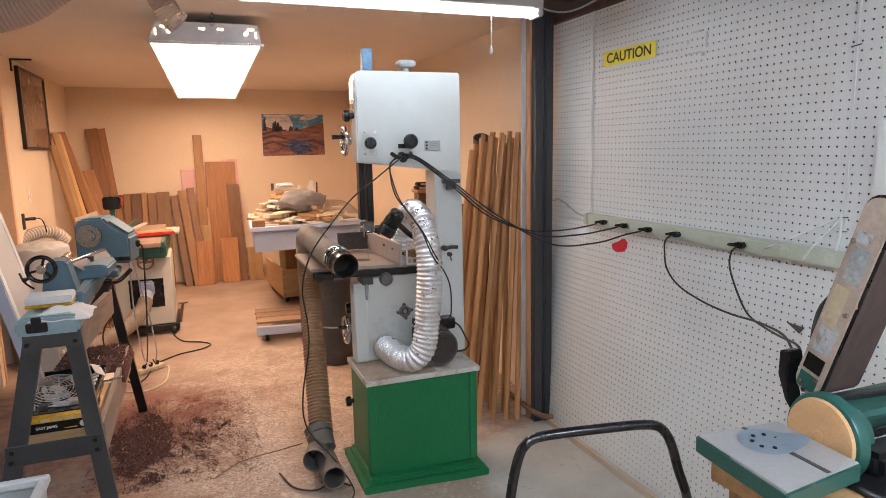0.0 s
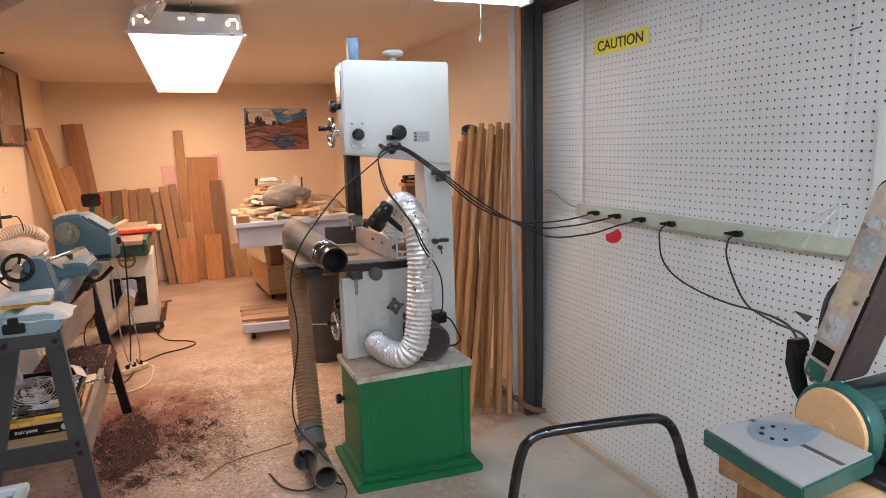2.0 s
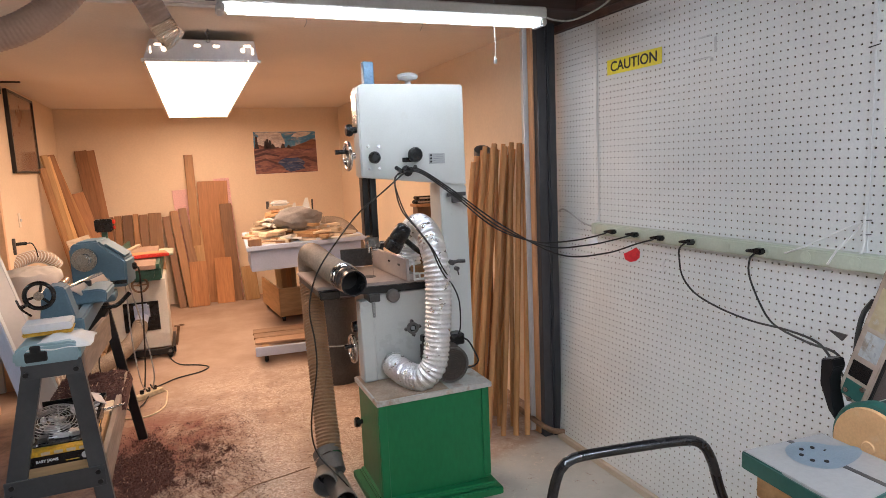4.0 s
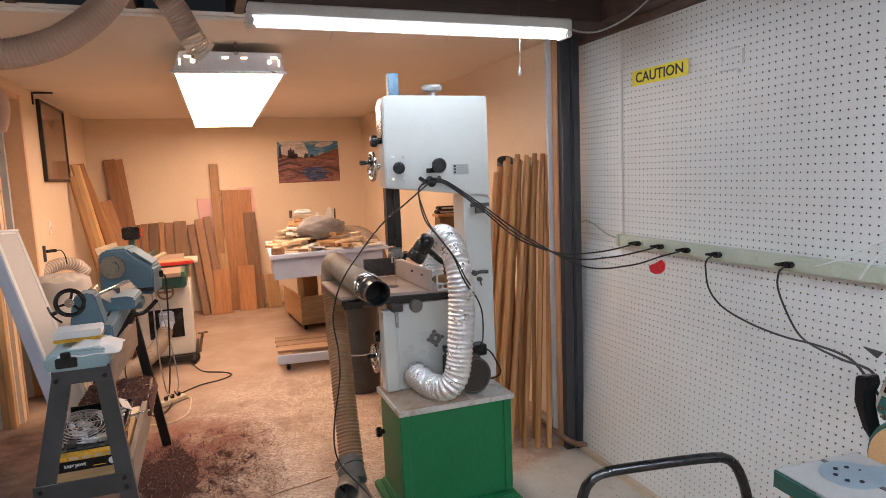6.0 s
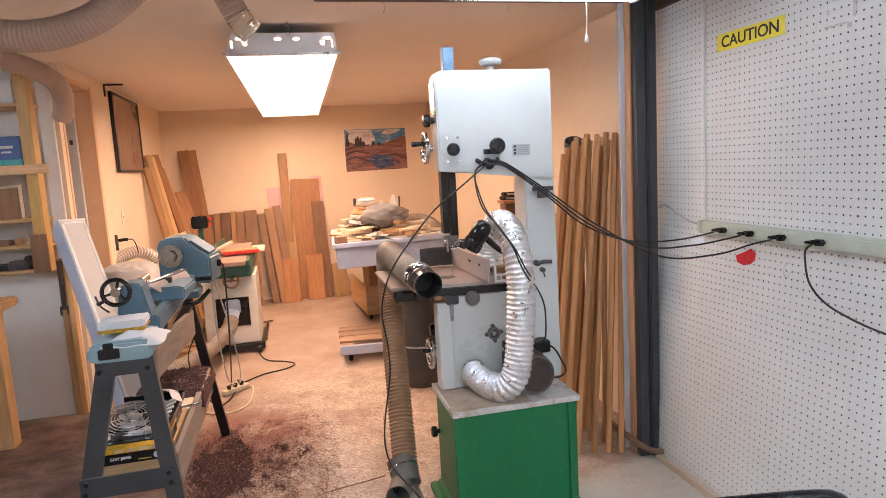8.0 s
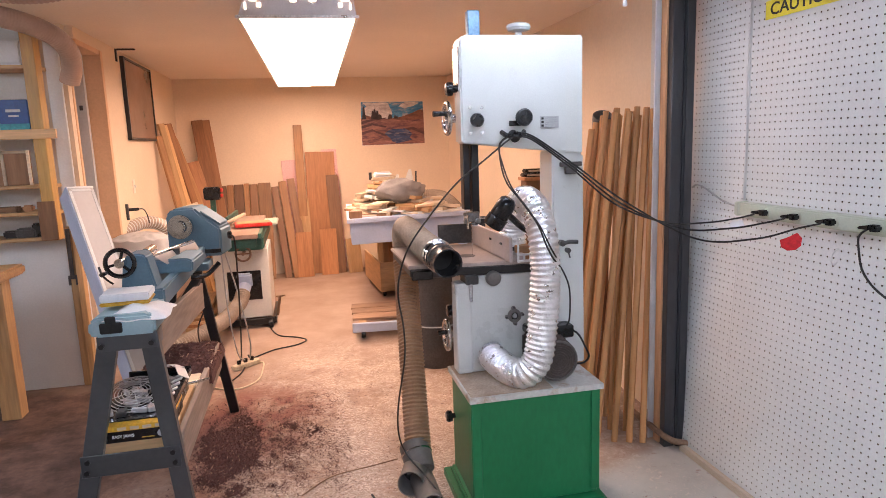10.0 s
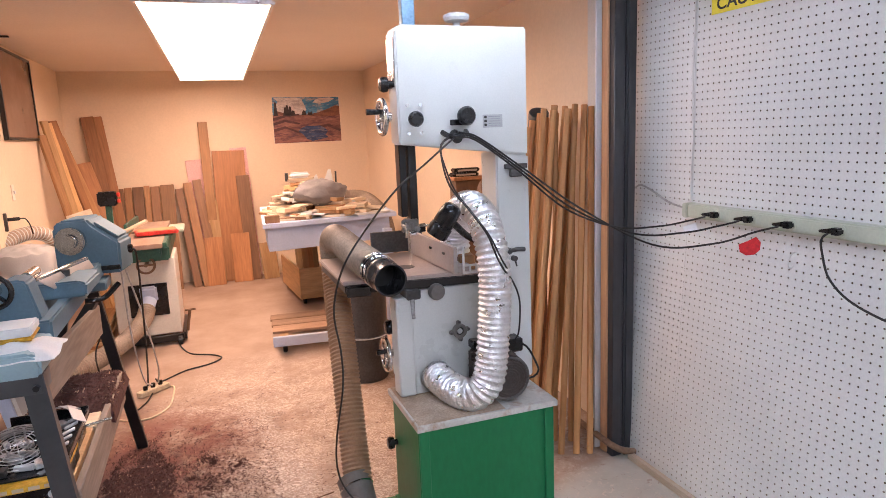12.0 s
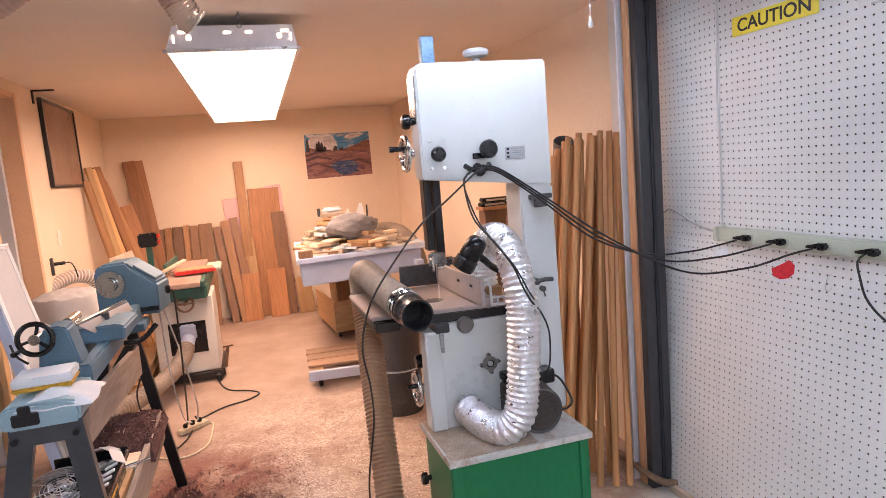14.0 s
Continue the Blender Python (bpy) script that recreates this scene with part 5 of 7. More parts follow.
CLOUD = art("poster_cloud", (0.46, 0.40, 0.38), (0.72, 0.66, 0.62), 9, (1, 1, 2), wear=(0.62, 0.52, 0.46))
band("cloud", ((0.02, 0.64), (0.44, 0.62), (0.50, 0.72), (0.47, 0.84), (0.44, 0.95), (0.40, 0.975), (0.03, 0.985), (0.09, 0.90), (0.04, 0.80)), 0.002, CLOUD, "white cloud bank")
band("cloud", ((0.60, 0.87), (0.70, 0.84), (0.84, 0.88), (0.93, 0.95), (0.86, 0.975), (0.70, 0.97), (0.64, 0.93)), 0.002, CLOUD, "white cloud bank")
band("ridge", ((0.004, 0.50), (0.996, 0.50), (0.995, 0.78), (0.93, 0.80), (0.84, 0.74), (0.76, 0.70), (0.66, 0.65), (0.55, 0.62), (0.42, 0.60), (0.2, 0.64), (0.03, 0.72)), 0.003, art("poster_ridge", (0.12, 0.045, 0.032), (0.30, 0.12, 0.07), 6, (2, 1, 5)))
ROCK = art("poster_rock", (0.17, 0.068, 0.052), (0.36, 0.165, 0.125), 4, (1.2, 1, 6), wear=(0.11, 0.042, 0.05))
band("rock", ((0.003, 0.004), (0.998, 0.012), (0.996, 0.58), (0.75, 0.56), (0.5, 0.58), (0.25, 0.60), (0.004, 0.62)), 0.004, ROCK, "red rock foreground")
STREAK = art("poster_shade", (0.05, 0.02, 0.024), (0.13, 0.05, 0.05), 6, (1, 1, 4))
for y0, y1 in ((0.42, 0.30), (0.28, 0.10), (0.52, 0.50)):
    band("crevice", ((0.004, y0 - 0.03), (0.18, y0 + 0.04), (0.38, y1 + 0.10), (0.40, y1 + 0.13), (0.17, y0 + 0.09), (0.004, y0 + 0.03)), 0.005, STREAK, "dark crevice in the rock")
band("crevice", ((0.62, 0.30), (0.80, 0.34), (0.996, 0.22), (0.996, 0.28), (0.82, 0.40), (0.64, 0.36)), 0.005, STREAK, "dark crevice in the rock")
band("pond", ((0.36, 0.26), (0.42, 0.33), (0.50, 0.37), (0.60, 0.36), (0.68, 0.37), (0.76, 0.31), (0.80, 0.24), (0.76, 0.16), (0.80, 0.10), (0.66, 0.06), (0.56, 0.03), (0.48, 0.08), (0.44, 0.16)), 0.006, art("poster_pond", (0.012, 0.022, 0.085), (0.045, 0.085, 0.19), 8, (1, 1, 4), wear=(0.16, 0.15, 0.19)), "deep blue pond")
for u, top in ((0.05, 0.90), (0.19, 0.80), (0.22, 0.84), (0.26, 0.81), (0.30, 0.72), (0.46, 0.72), (0.55, 0.68)):
    band("tree", ((u - 0.035, 0.60), (u + 0.035, 0.60), (u + 0.022, 0.70), (u + 0.014, top - 0.03), (u, top), (u - 0.016, top - 0.04), (u - 0.02, 0.70)), 0.007, art("poster_tree", (0.02, 0.015, 0.018), (0.06, 0.035, 0.035), 8, (1, 1, 1)))
solo("pipe_bracket", merge(box((-1.2, 5.50, 1.95), (-1.19, 5.525, 2.034), 0.002), box((-1.19, 5.50, 2.024), (-1.07, 5.525, 2.034), 0.002)), BLACK_METAL, "dark angle bracket up at the ceiling", "bracket")
sw = thing("light_switch", "ivory light switch plate on the wall", "switch", (-1.2, 5.62, 1.05))
part("plate", box((-1.2, 5.58, 1.04), (-1.195, 5.64, 1.14), 0.002), CEIL, sw)
part("toggle", box((-1.194, 5.603, 1.08), (-1.184, 5.617, 1.10), 0.002), PAPER, sw)

# hoses under the joists
oh = thing("overhead_hose", "fat tan ribbed hose sagging under the joists", "hose", (-0.8, 2.6, 1.72))
part("hose_wall", ribbed([(-1.30, 2.55, 1.955), (-1.05, 2.58, 1.842), (-0.90, 2.60, 1.796), (-0.772, 2.60, 1.774), (-0.66, 2.60, 1.774), (-0.555, 2.60, 1.804), (-0.480, 2.60, 1.847), (-0.41, 2.61, 1.910), (-0.35, 2.63, 2.00), (-0.31, 2.65, 2.12)], 0.0445, 0.0125, 0.0011, 28), UPPER_HOSE, oh)
part("hanger_strap", ring((-1.05, 2.58, 1.842), (0.93, 0.1, -0.3), 0.048, 0.003, 28, 6), GUN, oh)
drop = thing("drop_hose", "ribbed hose hanging from the joists with a clear end", "hose", (-0.12, 3.18, 1.9))
part("hose_wall", ribbed([(-0.27, 3.12, 2.16), (-0.20, 3.14, 2.06), (-0.150, 3.17, 1.965)], 0.050, 0.0125, 0.0012, 28), UPPER_HOSE, drop)
part("clear_end", ribbed([(-0.150, 3.17, 1.965), (-0.122, 3.18, 1.92), (-0.100, 3.19, 1.90)], 0.050, 0.0125, 0.0014, 28), CLEAR_HOSE, drop, "clear vinyl end of the hose")
side = thing("wall_hose", "tan hose bending down over the shelves", "hose", (-1.1, 4.2, 1.7))
part("hose_wall", ribbed([(-1.75, 3.65, 1.985), (-1.40, 3.80, 1.955), (-1.20, 3.93, 1.922), (-1.105, 4.04, 1.880), (-1.070, 4.12, 1.82), (-1.083, 4.18, 1.75), (-1.110, 4.21, 1.685)], 0.046, 0.0125, 0.0007, 24), UPPER_HOSE, side)

# ---------------- back table, crate, dolly, can ----------------
tb = thing("drawer_table", "pale blue painted table with one deep drawer", "table", (0.75, 5.85, 0), 0)
m_t = pose(0.283, 5.225, 0, 0, 0, 1)
part("top", prism([(0.283, 5.225, 0.768), (1.25, 5.36, 0.768), (1.32, 6.52, 0.768), (0.365, 6.48, 0.768)], (0, 0, 0.032), 0.003), TABLE_BLUE, tb)
part("drawer", prism([(0.312, 5.26, 0.607), (1.20, 5.385, 0.607), (1.24, 5.92, 0.607), (0.345, 5.86, 0.607)], (0, 0, 0.160), 0.004), TABLE_BLUE, tb)
part("apron", prism([(0.36, 5.93, 0.69), (1.22, 5.96, 0.69), (1.27, 6.45, 0.69), (0.40, 6.42, 0.69)], (0, 0, 0.0775), 0.003), TABLE_BLUE, tb)
for dx, dy in ((0.88, 0.08), (0.88, 1.18), (0.62, 1.18), (0.62, 0.66)):
    part("leg", obox(m_t @ Matrix.Translation((dx, dy, 0.345)), (0.06, 0.06, 0.69), 0.003), TABLE_BLUE, tb)
crate = thing("rolling_crate", "pine crate full of offcuts on casters", "crate", (0.78, 6.3, 0))
m_c = pose(0.600, 6.06, 0, 0, 0, 4)
part("front_panel", obox(m_c @ Matrix.Translation((0.27, 0.0, 0.185)), (0.54, 0.018, 0.25), 0.002), PINE_X, crate)
part("side_panel", obox(m_c @ Matrix.Translation((0.009, 0.40, 0.185)), (0.018, 0.78, 0.25), 0.002), PINE_Y, crate)
part("side_panel", obox(m_c @ Matrix.Translation((0.531, 0.40, 0.185)), (0.018, 0.78, 0.25), 0.002), PINE_Y, crate)
part("bottom", obox(m_c @ Matrix.Translation((0.27, 0.40, 0.06)), (0.54, 0.80, 0.018), 0.002), PINE_X, crate)
for dx in (0.04, 0.50):
    for dy in (0.05, 0.75):
        part("caster", merge(cyl(m_c @ Vector((dx - 0.012, dy, 0.026)), m_c @ Vector((dx + 0.012, dy, 0.026)), 0.026, seg=18, bevel=0.004), obox(m_c @ Matrix.Translation((dx, dy, 0.045)), (0.035, 0.03, 0.014), 0.002)), BLACK, crate)
random.seed(11)
for k in range(9):
    plank("crate_offcut", m_c @ Vector((0.05 + 0.055 * k, 0.15 + 0.05 * (k % 4), 0.07)), m_c @ Vector((0.04 + 0.056 * k, 0.18 + 0.05 * (k % 4), 0.44 + 0.10 * random.random())), 0.05, 0.022, (PINE, OAK, CHERRY)[k % 3], (1, 0.2, 0), "offcut standing in the crate", "offcuts in the crate", "offcut")
plank("pale_panel", (0.49, 7.30, 0.0), (0.47, 7.36, 0.36), 0.15, 0.018, PINE, (1, 0, 0), "small pale panel standing on the floor", "", "board")
dol = thing("furniture_dolly", "low wooden dolly with pale blue rails on casters", "dolly", (0.55, 5.15, 0))
m_d = pose(0.252, 4.83, 0, 0, 0, -6)
for dy in (0.0, 0.53):
    part("rail", obox(m_d @ Matrix.Translation((0.31, dy, 0.106)), (0.62, 0.026, 0.064), 0.004), TABLE_BLUE, dol, "pale blue painted rail")
for k in range(3):
    part("deck_slat", obox(m_d @ Matrix.Translation((0.30 - 0.008 * k, 0.135 + 0.145 * k, 0.1455)), (0.60, 0.130, 0.016), 0.002), DOLLY_SLAT, dol)
for dx in (0.07, 0.55):
    part("cross_rail", obox(m_d @ Matrix.Translation((dx, 0.265, 0.124)), (0.05, 0.50, 0.026), 0.002), PINE_Y, dol)
    for dy in (0.10, 0.44):
        part("caster", merge(cyl(m_d @ Vector((dx - 0.014, dy, 0.036)), m_d @ Vector((dx + 0.014, dy, 0.036)), 0.036, seg=20, bevel=0.005), obox(m_d @ Matrix.Translation((dx, dy, 0.090)), (0.04, 0.045, 0.042), 0.002)), BLACK, dol)
can = thing("trash_can", "dark grey metal dust bin behind the saw", "bin", (0.72, 4.28, 0))
part("body", turned([(0.120, 0.0), (0.125, 0.02), (0.127, 0.25), (0.131, 0.252), (0.131, 0.262), (0.127, 0.264), (0.130, 0.56)], pose(0.715, 4.28, 0), 36), GALV, can)
part("hoop", ring((0.715, 4.28, 0.256), (0, 0, 1), 0.131, 0.004, 36, 6), PALE_GREY, can, "pale worn hoop")
part("rim", ring((0.715, 4.28, 0.565), (0, 0, 1), 0.133, 0.010, 36, 8), GUN, can)
part("lid", turned([(0.134, 0.572), (0.126, 0.59), (0.05, 0.60), (0.0, 0.601)], pose(0.715, 4.28, 0), 36), GALV, can)

# scraps on the table
random.seed(3)
PILE = "scrap wood on the table"
m_p = m_t @ Matrix.Translation((0.46, 0.50, 0.8))
for level, (count, reach, z) in enumerate(((40, 0.50, 0.0), (32, 0.40, 0.024), (24, 0.33, 0.050), (18, 0.27, 0.078), (14, 0.22, 0.106), (10, 0.18, 0.134), (8, 0.14, 0.162), (6, 0.11, 0.190), (4, 0.09, 0.216))):
    for k in range(count):
        r, a = reach * math.sqrt(random.random()), random.uniform(0, 6.283)
        s = (random.uniform(0.09, 0.25), random.uniform(0.045, 0.11), random.uniform(0.012, 0.028))
        x, y = min(0.40, max(-0.29, r * math.cos(a) + 0.03 - 0.10 * min(1, level / 5))), min(0.62, max(-0.36, 1.15 * r * math.sin(a) - 0.06))
        ob = new("wood_scrap", mesh_of(obox(Matrix.Identity(4), s, 0.0015), "wood_scrap", (PALE_WOOD, PLY, PALE_WOOD, PALE_WOOD, PALE_WOOD, OAK, WHITE)[random.randrange(7)]))
        ob.matrix_basis = m_p @ pose(x, y, s[2] / 2 + 0.001 + z, random.uniform(-7, 7) * min(level, 1), random.uniform(-9, 9) * min(level, 1), random.uniform(-55, 55))
        tagged(ob, "small flat offcut of pale wood in a loose heap", "offcut", PILE)
for x, y, w, top in ((-0.015, -0.06, 0.075, 0.29), (0.085, -0.05, 0.10, 0.325)):
    solo("scrap_wedge", prism([m_p @ Vector(q) for q in ((x - w * 0.6, y, 0.17), (x + w * 0.5, y, 0.17), (x + w * 0.25, y, top), (x + w * 0.05, y, top - 0.004))], (0.004, 0.018, 0), 0.001), WHITE, "pale wedge standing in the scrap heap", "offcut", PILE)
solo("dark_block", box((0.305, 5.27, 0.8005), (0.40, 5.33, 0.85), 0.003), WALNUT, "small dark wood block at the table's corner", "offcut", PILE)
solo("thick_offcut", obox(pose(0.93, 5.50, 0.825, 0, 0, 12), (0.26, 0.10, 0.048), 0.003), PALE_WOOD, "thick pale offcut lying on the table", "offcut", PILE)
solo("cloth_bag", blob(m_p @ Vector((-0.015, -0.22, 0.168)), (0.185, 0.11, 0.092), 0.26, 1.3, 4.0, 4), GREY_CLOTH, "crumpled grey cloth bag on the scrap wood", "bag")
jig = thing("plastic_jig", "cream plastic jig on the scrap heap", "jig", m_p @ Vector((-0.115, 0.0, 0.243)))
part("base", obox(m_p @ pose(-0.105, 0.0, 0.256, 0, 0, 8), (0.22, 0.10, 0.026), 0.006, 2), PALE_WOOD, jig, "wooden base")
part("hump", obox(m_p @ pose(-0.115, 0.0, 0.290, 0, 0, 8), (0.15, 0.07, 0.042), 0.016, 3), PAPER, jig)
part("post", cyl(m_p @ Vector((-0.215, -0.02, 0.25)), m_p @ Vector((-0.215, -0.02, 0.31)), 0.012, seg=14), GUN, jig)
solo("steel_pin", cyl(m_p @ Vector((0.155, 0.0, 0.15)), m_p @ Vector((0.158, 0.0, 0.305)), 0.007, seg=10), GUN, "thin dark pin standing in the scrap heap", "pin")
solo("table_hose", ribbed([m_p @ Vector(q) for q in ((0.16, 0.34, 0.06), (0.28, 0.32, 0.075), (0.40, 0.24, 0.07), (0.46, 0.10, 0.03), (0.50, -0.05, -0.06), (0.49, -0.22, -0.20), (0.47, -0.30, -0.36))], 0.054, 0.02, 0.003, 22), GREY_HOSE, "tan hose looping off the end of the table", "hose")

# low cabinet by the side wall
cb = thing("side_cabinet", "small brown cabinet with tools on its top", "cabinet", (1.47, 4.62, 0))
part("carcass", box((1.355, 4.415, 0.0), (1.595, 4.515, 1.068), 0.004), WALNUT, cb)
part("top", box((1.340, 4.40, 1.069), (1.598, 4.525, 1.090), 0.003), CHERRY, cb)
for k, (dx, z, w) in enumerate(((0.0, 1.0905, 0.17), (0.012, 1.1165, 0.165))):
    dv = thing("hand_plane", "dark hand plane body stacked on the cabinet", "hand plane", (1.43 + dx, 4.47, z), group="planes on the cabinet")
    part("body", box((1.345 + dx, 4.43, z), (1.345 + dx + w, 4.50, z + 0.025), 0.006, 2), BLACK, dv)
    part("sole", box((1.365 + dx, 4.4275, z + 0.006), (1.345 + dx + w - 0.02, 4.4295, z + 0.017), 0.001), DUSTY_TOP, dv)
solo("brown_chair_back", merge(blob((1.475, 4.25, 1.00), (0.055, 0.045, 0.085), 0.05, 1, 2.0, 3), box((1.462, 4.24, 0.0), (1.488, 4.27, 0.94), 0.004)), WALNUT, "rounded brown padded post by the wall", "post")

for x, y in ((0.44, 3.24), (0.98, 3.22)):
    solo("stray_wire", tube(spline([(x, y, 2.034), (x + 0.006, y, 2.01), (x - 0.004, y + 0.004, 1.985)], 0.008), 0.0012, 5), GREY_CORD, "short stray wire hanging from the ceiling edge", "wire")


# ---------------- wood lathe on its stand ----------------
lathe = thing("wood_lathe", "blue wood lathe with a swivelled headstock and tailstock wheel", "lathe", (-0.57, 3.4, 0))
part("bed", merge(box((-0.635, 2.915, 0.795), (-0.595, 3.95, 0.862), 0.006, 2), box((-0.545, 2.915, 0.795), (-0.505, 3.95, 0.862), 0.006, 2), *[box((-0.5945, y, 0.80), (-0.5455, y + 0.03, 0.835), 0.002) for y in (2.93, 3.15, 3.5, 3.9)]), LATHE, lathe)
hs = part("headstock", prism([(-0.672, 3.90, 0.815), (-0.428, 3.90, 0.808), (-0.424, 3.90, 0.945), (-0.520, 3.90, 1.025), (-0.540, 3.90, 1.055), (-0.645, 3.90, 1.050), (-0.672, 3.90, 1.02)], (0.03, 0.19, 0), 0.010), LATHE, lathe, "angular blue headstock casting")
part("faceplate", merge(cyl((-0.602, 3.898, 0.965), (-0.606, 3.865, 0.965), 0.058, seg=32, bevel=0.004), cyl((-0.606, 3.864, 0.965), (-0.609, 3.845, 0.965), 0.03, seg=24, bevel=0.004)), CHROME, hs, "bright steel chuck")
part("vent", box((-0.52, 3.8955, 0.825), (-0.43, 3.8995, 0.845), 0.001), BLACK, hs)
part("belt_lid", prism([(-0.515, 3.915, 1.028), (-0.43, 3.915, 0.960), (-0.426, 3.915, 0.967), (-0.512, 3.915, 1.036)], (0.02, 0.15, 0), 0.002), LATHE, hs, "blue lid of the belt guard")
part("speed_knob", cyl((-0.402, 3.98, 0.90), (-0.382, 3.98, 0.90), 0.02, seg=18, bevel=0.004), BLACK, hs)
ts = part("tailstock", prism([(-0.645, 2.93, 0.862), (-0.530, 2.93, 0.862), (-0.555, 2.93, 0.975), (-0.570, 2.93, 0.985), (-0.612, 2.93, 0.985), (-0.630, 2.93, 0.965)], (0, 0.10, 0), 0.006), LATHE, lathe, "blue tailstock casting")
part("quill", cyl((-0.59, 3.08, 0.965), (-0.59, 3.20, 0.965), 0.016, seg=18), CHROME, ts)
part("centre_point", cyl((-0.59, 3.20, 0.965), (-0.59, 3.235, 0.965), 0.010, 0.001, 14), CHROME, ts)
wheel = part("handwheel", merge(ring((-0.63, 2.895, 0.963), (0, 1, 0), 0.045, 0.0075, 32, 10), *[bar((-0.63, 2.895, 0.963), (-0.63 + 0.043 * math.cos(a), 2.895, 0.963 + 0.043 * math.sin(a)), 0.014, 0.008, (0, 1, 0)) for a in (1.3, 3.4, 5.5)]), BLACK, lathe, "black three-spoked handwheel")
part("hub", cyl((-0.63, 2.93, 0.963), (-0.63, 2.88, 0.963), 0.016, seg=20, bevel=0.003), CHROME, wheel)
part("wheel_handle", cyl((-0.672, 2.89, 0.935), (-0.682, 2.865, 0.932), 0.006, 0.008, 12), BLACK, wheel)
part("lock_lever", tube(spline([(-0.712, 2.95, 0.945), (-0.695, 2.93, 0.915), (-0.665, 2.93, 0.885)], 0.01), 0.0038, 8), BLACK, lathe)
part("banjo", prism([(-0.66, 3.20, 0.8625), (-0.455, 3.20, 0.8625), (-0.450, 3.20, 0.905), (-0.475, 3.20, 0.918), (-0.64, 3.20, 0.915)], (0.01, 0.22, 0), 0.006), LATHE, lathe)
rest = part("tool_rest", bar((-0.578, 3.12, 0.948), (-0.508, 3.60, 0.930), 0.012, 0.014, (0, 0, 1), 0.003), CHROME, lathe, "bright steel tool rest")
part("rest_blade", prism([(-0.570, 3.13, 0.944), (-0.500, 3.60, 0.925), (-0.480, 3.56, 0.902), (-0.540, 3.18, 0.905)], (0, 0, -0.005), 0.001), GREY_TABLE, lathe, "flat bright blade of the rest")
part("rest_post", cyl((-0.53, 3.32, 0.905), (-0.53, 3.32, 0.94), 0.014, seg=16), GUN, lathe)
part("banjo_lever", tube(spline([(-0.50, 3.42, 0.80), (-0.47, 3.42, 0.80), (-0.435, 3.44, 0.805), (-0.39, 3.47, 0.845)], 0.012), 0.010, 10), BLACK, lathe, "black bent locking lever")
part("bed_foot", prism([(-0.692, 2.695, 0.775), (-0.672, 2.695, 0.765), (-0.500, 2.695, 0.765), (-0.492, 2.695, 0.79), (-0.500, 2.695, 0.822), (-0.520, 2.695, 0.832), (-0.662, 2.695, 0.832), (-0.688, 2.695, 0.815)], (0, 0.215, 0), 0.008), LATHE_PALE, lathe, "pale blue cast foot of the bed")
# near-black boxes on the face paint the shade of the keyhole recess
part("foot_recess", merge(box((-0.655, 2.685, 0.778), (-0.590, 2.6945, 0.812), 0.006), box((-0.638, 2.6845, 0.806), (-0.607, 2.694, 0.832), 0.004)), HOLE_SHADE, lathe)
part("far_foot", box((-0.66, 3.80, 0.755), (-0.48, 3.95, 0.795), 0.006), LATHE, lathe)

stand = thing("lathe_stand", "pressed steel trestle stand with a plank shelf", "stand", (-0.6, 3.3, 0))


def channel(p0, p1, width, side, material, label=""):
    """A folded steel leg: a web with two lips."""
    a, b, s = Vector(p0), Vector(p1), Vector(side)
    m = along(a, b, side)
    n = (b - a).length
    return part("leg", merge(obox(m, (width, 0.004, n), 0.001), obox(m @ Matrix.Translation((width / 2 - 0.002, 0.014, 0)), (0.004, 0.0275, n), 0.001), obox(m @ Matrix.Translation((-width / 2 + 0.002, 0.014, 0)), (0.004, 0.0275, n), 0.001)), material, stand, label)


channel((-0.815, 2.715, 0.0), (-0.640, 2.715, 0.765), 0.058, (1, 0, 0), GREY_LEG, "grey pressed steel leg")
channel((-0.454, 2.715, 0.0), (-0.525, 2.715, 0.765), 0.054, (1, 0, 0), GREY_LEG, "grey pressed steel leg")
part("top_plate", box((-0.675, 2.712, 0.715), (-0.500, 2.80, 0.764), 0.002), GREY_LEG, stand)
part("cross_plate", box((-0.765, 2.7055, 0.308), (-0.466, 2.7105, 0.381), 0.002), GREY_LEG, stand)
for x, z in ((-0.742, 0.362), (-0.748, 0.327), (-0.488, 0.362), (-0.484, 0.327), (-0.66, 0.735), (-0.515, 0.735)):
    part("bolt", cyl((x, 2.711, z), (x, 2.698, z), 0.0085, seg=8), BLACK_METAL, stand)
for x0, x1 in ((-0.432, -0.535), (-0.80, -0.64)):
    part("rear_leg", bar((x0, 3.875, 0.0), (x1, 3.80, 0.755), 0.045, 0.03, (1, 0, 0), 0.003), BLACK_METAL, stand, "black steel leg")
part("brace", bar((-0.52, 3.70, 0.74), (-0.66, 3.45, 0.52), 0.04, 0.02, (1, 0, 0)), BLACK_METAL, stand)
part("side_rail", bar((-0.525, 2.80, 0.712), (-0.525, 3.78, 0.640), 0.125, 0.022, (0, 0, 1), 0.003), DUSTY_PLANK, stand, "dusty plank rail under the bed")
part("shelf", box((-0.735, 2.74, 0.325), (-0.485, 3.80, 0.345), 0.002), PINE_Y, stand)
part("shelf_edge", box((-0.484, 2.76, 0.275), (-0.462, 3.78, 0.402), 0.003), DUSTY_PLANK, stand, "pale plank edge of the shelf")
part("shelf_edge", box((-0.757, 2.76, 0.275), (-0.736, 3.78, 0.362), 0.003), PINE_Y, stand, "pale plank edge of the shelf")

# things on the stand
sp = thing("sanding_pad_box", "white and yellow pad lying on the lathe foot", "box", (-0.60, 2.84, 0.846))
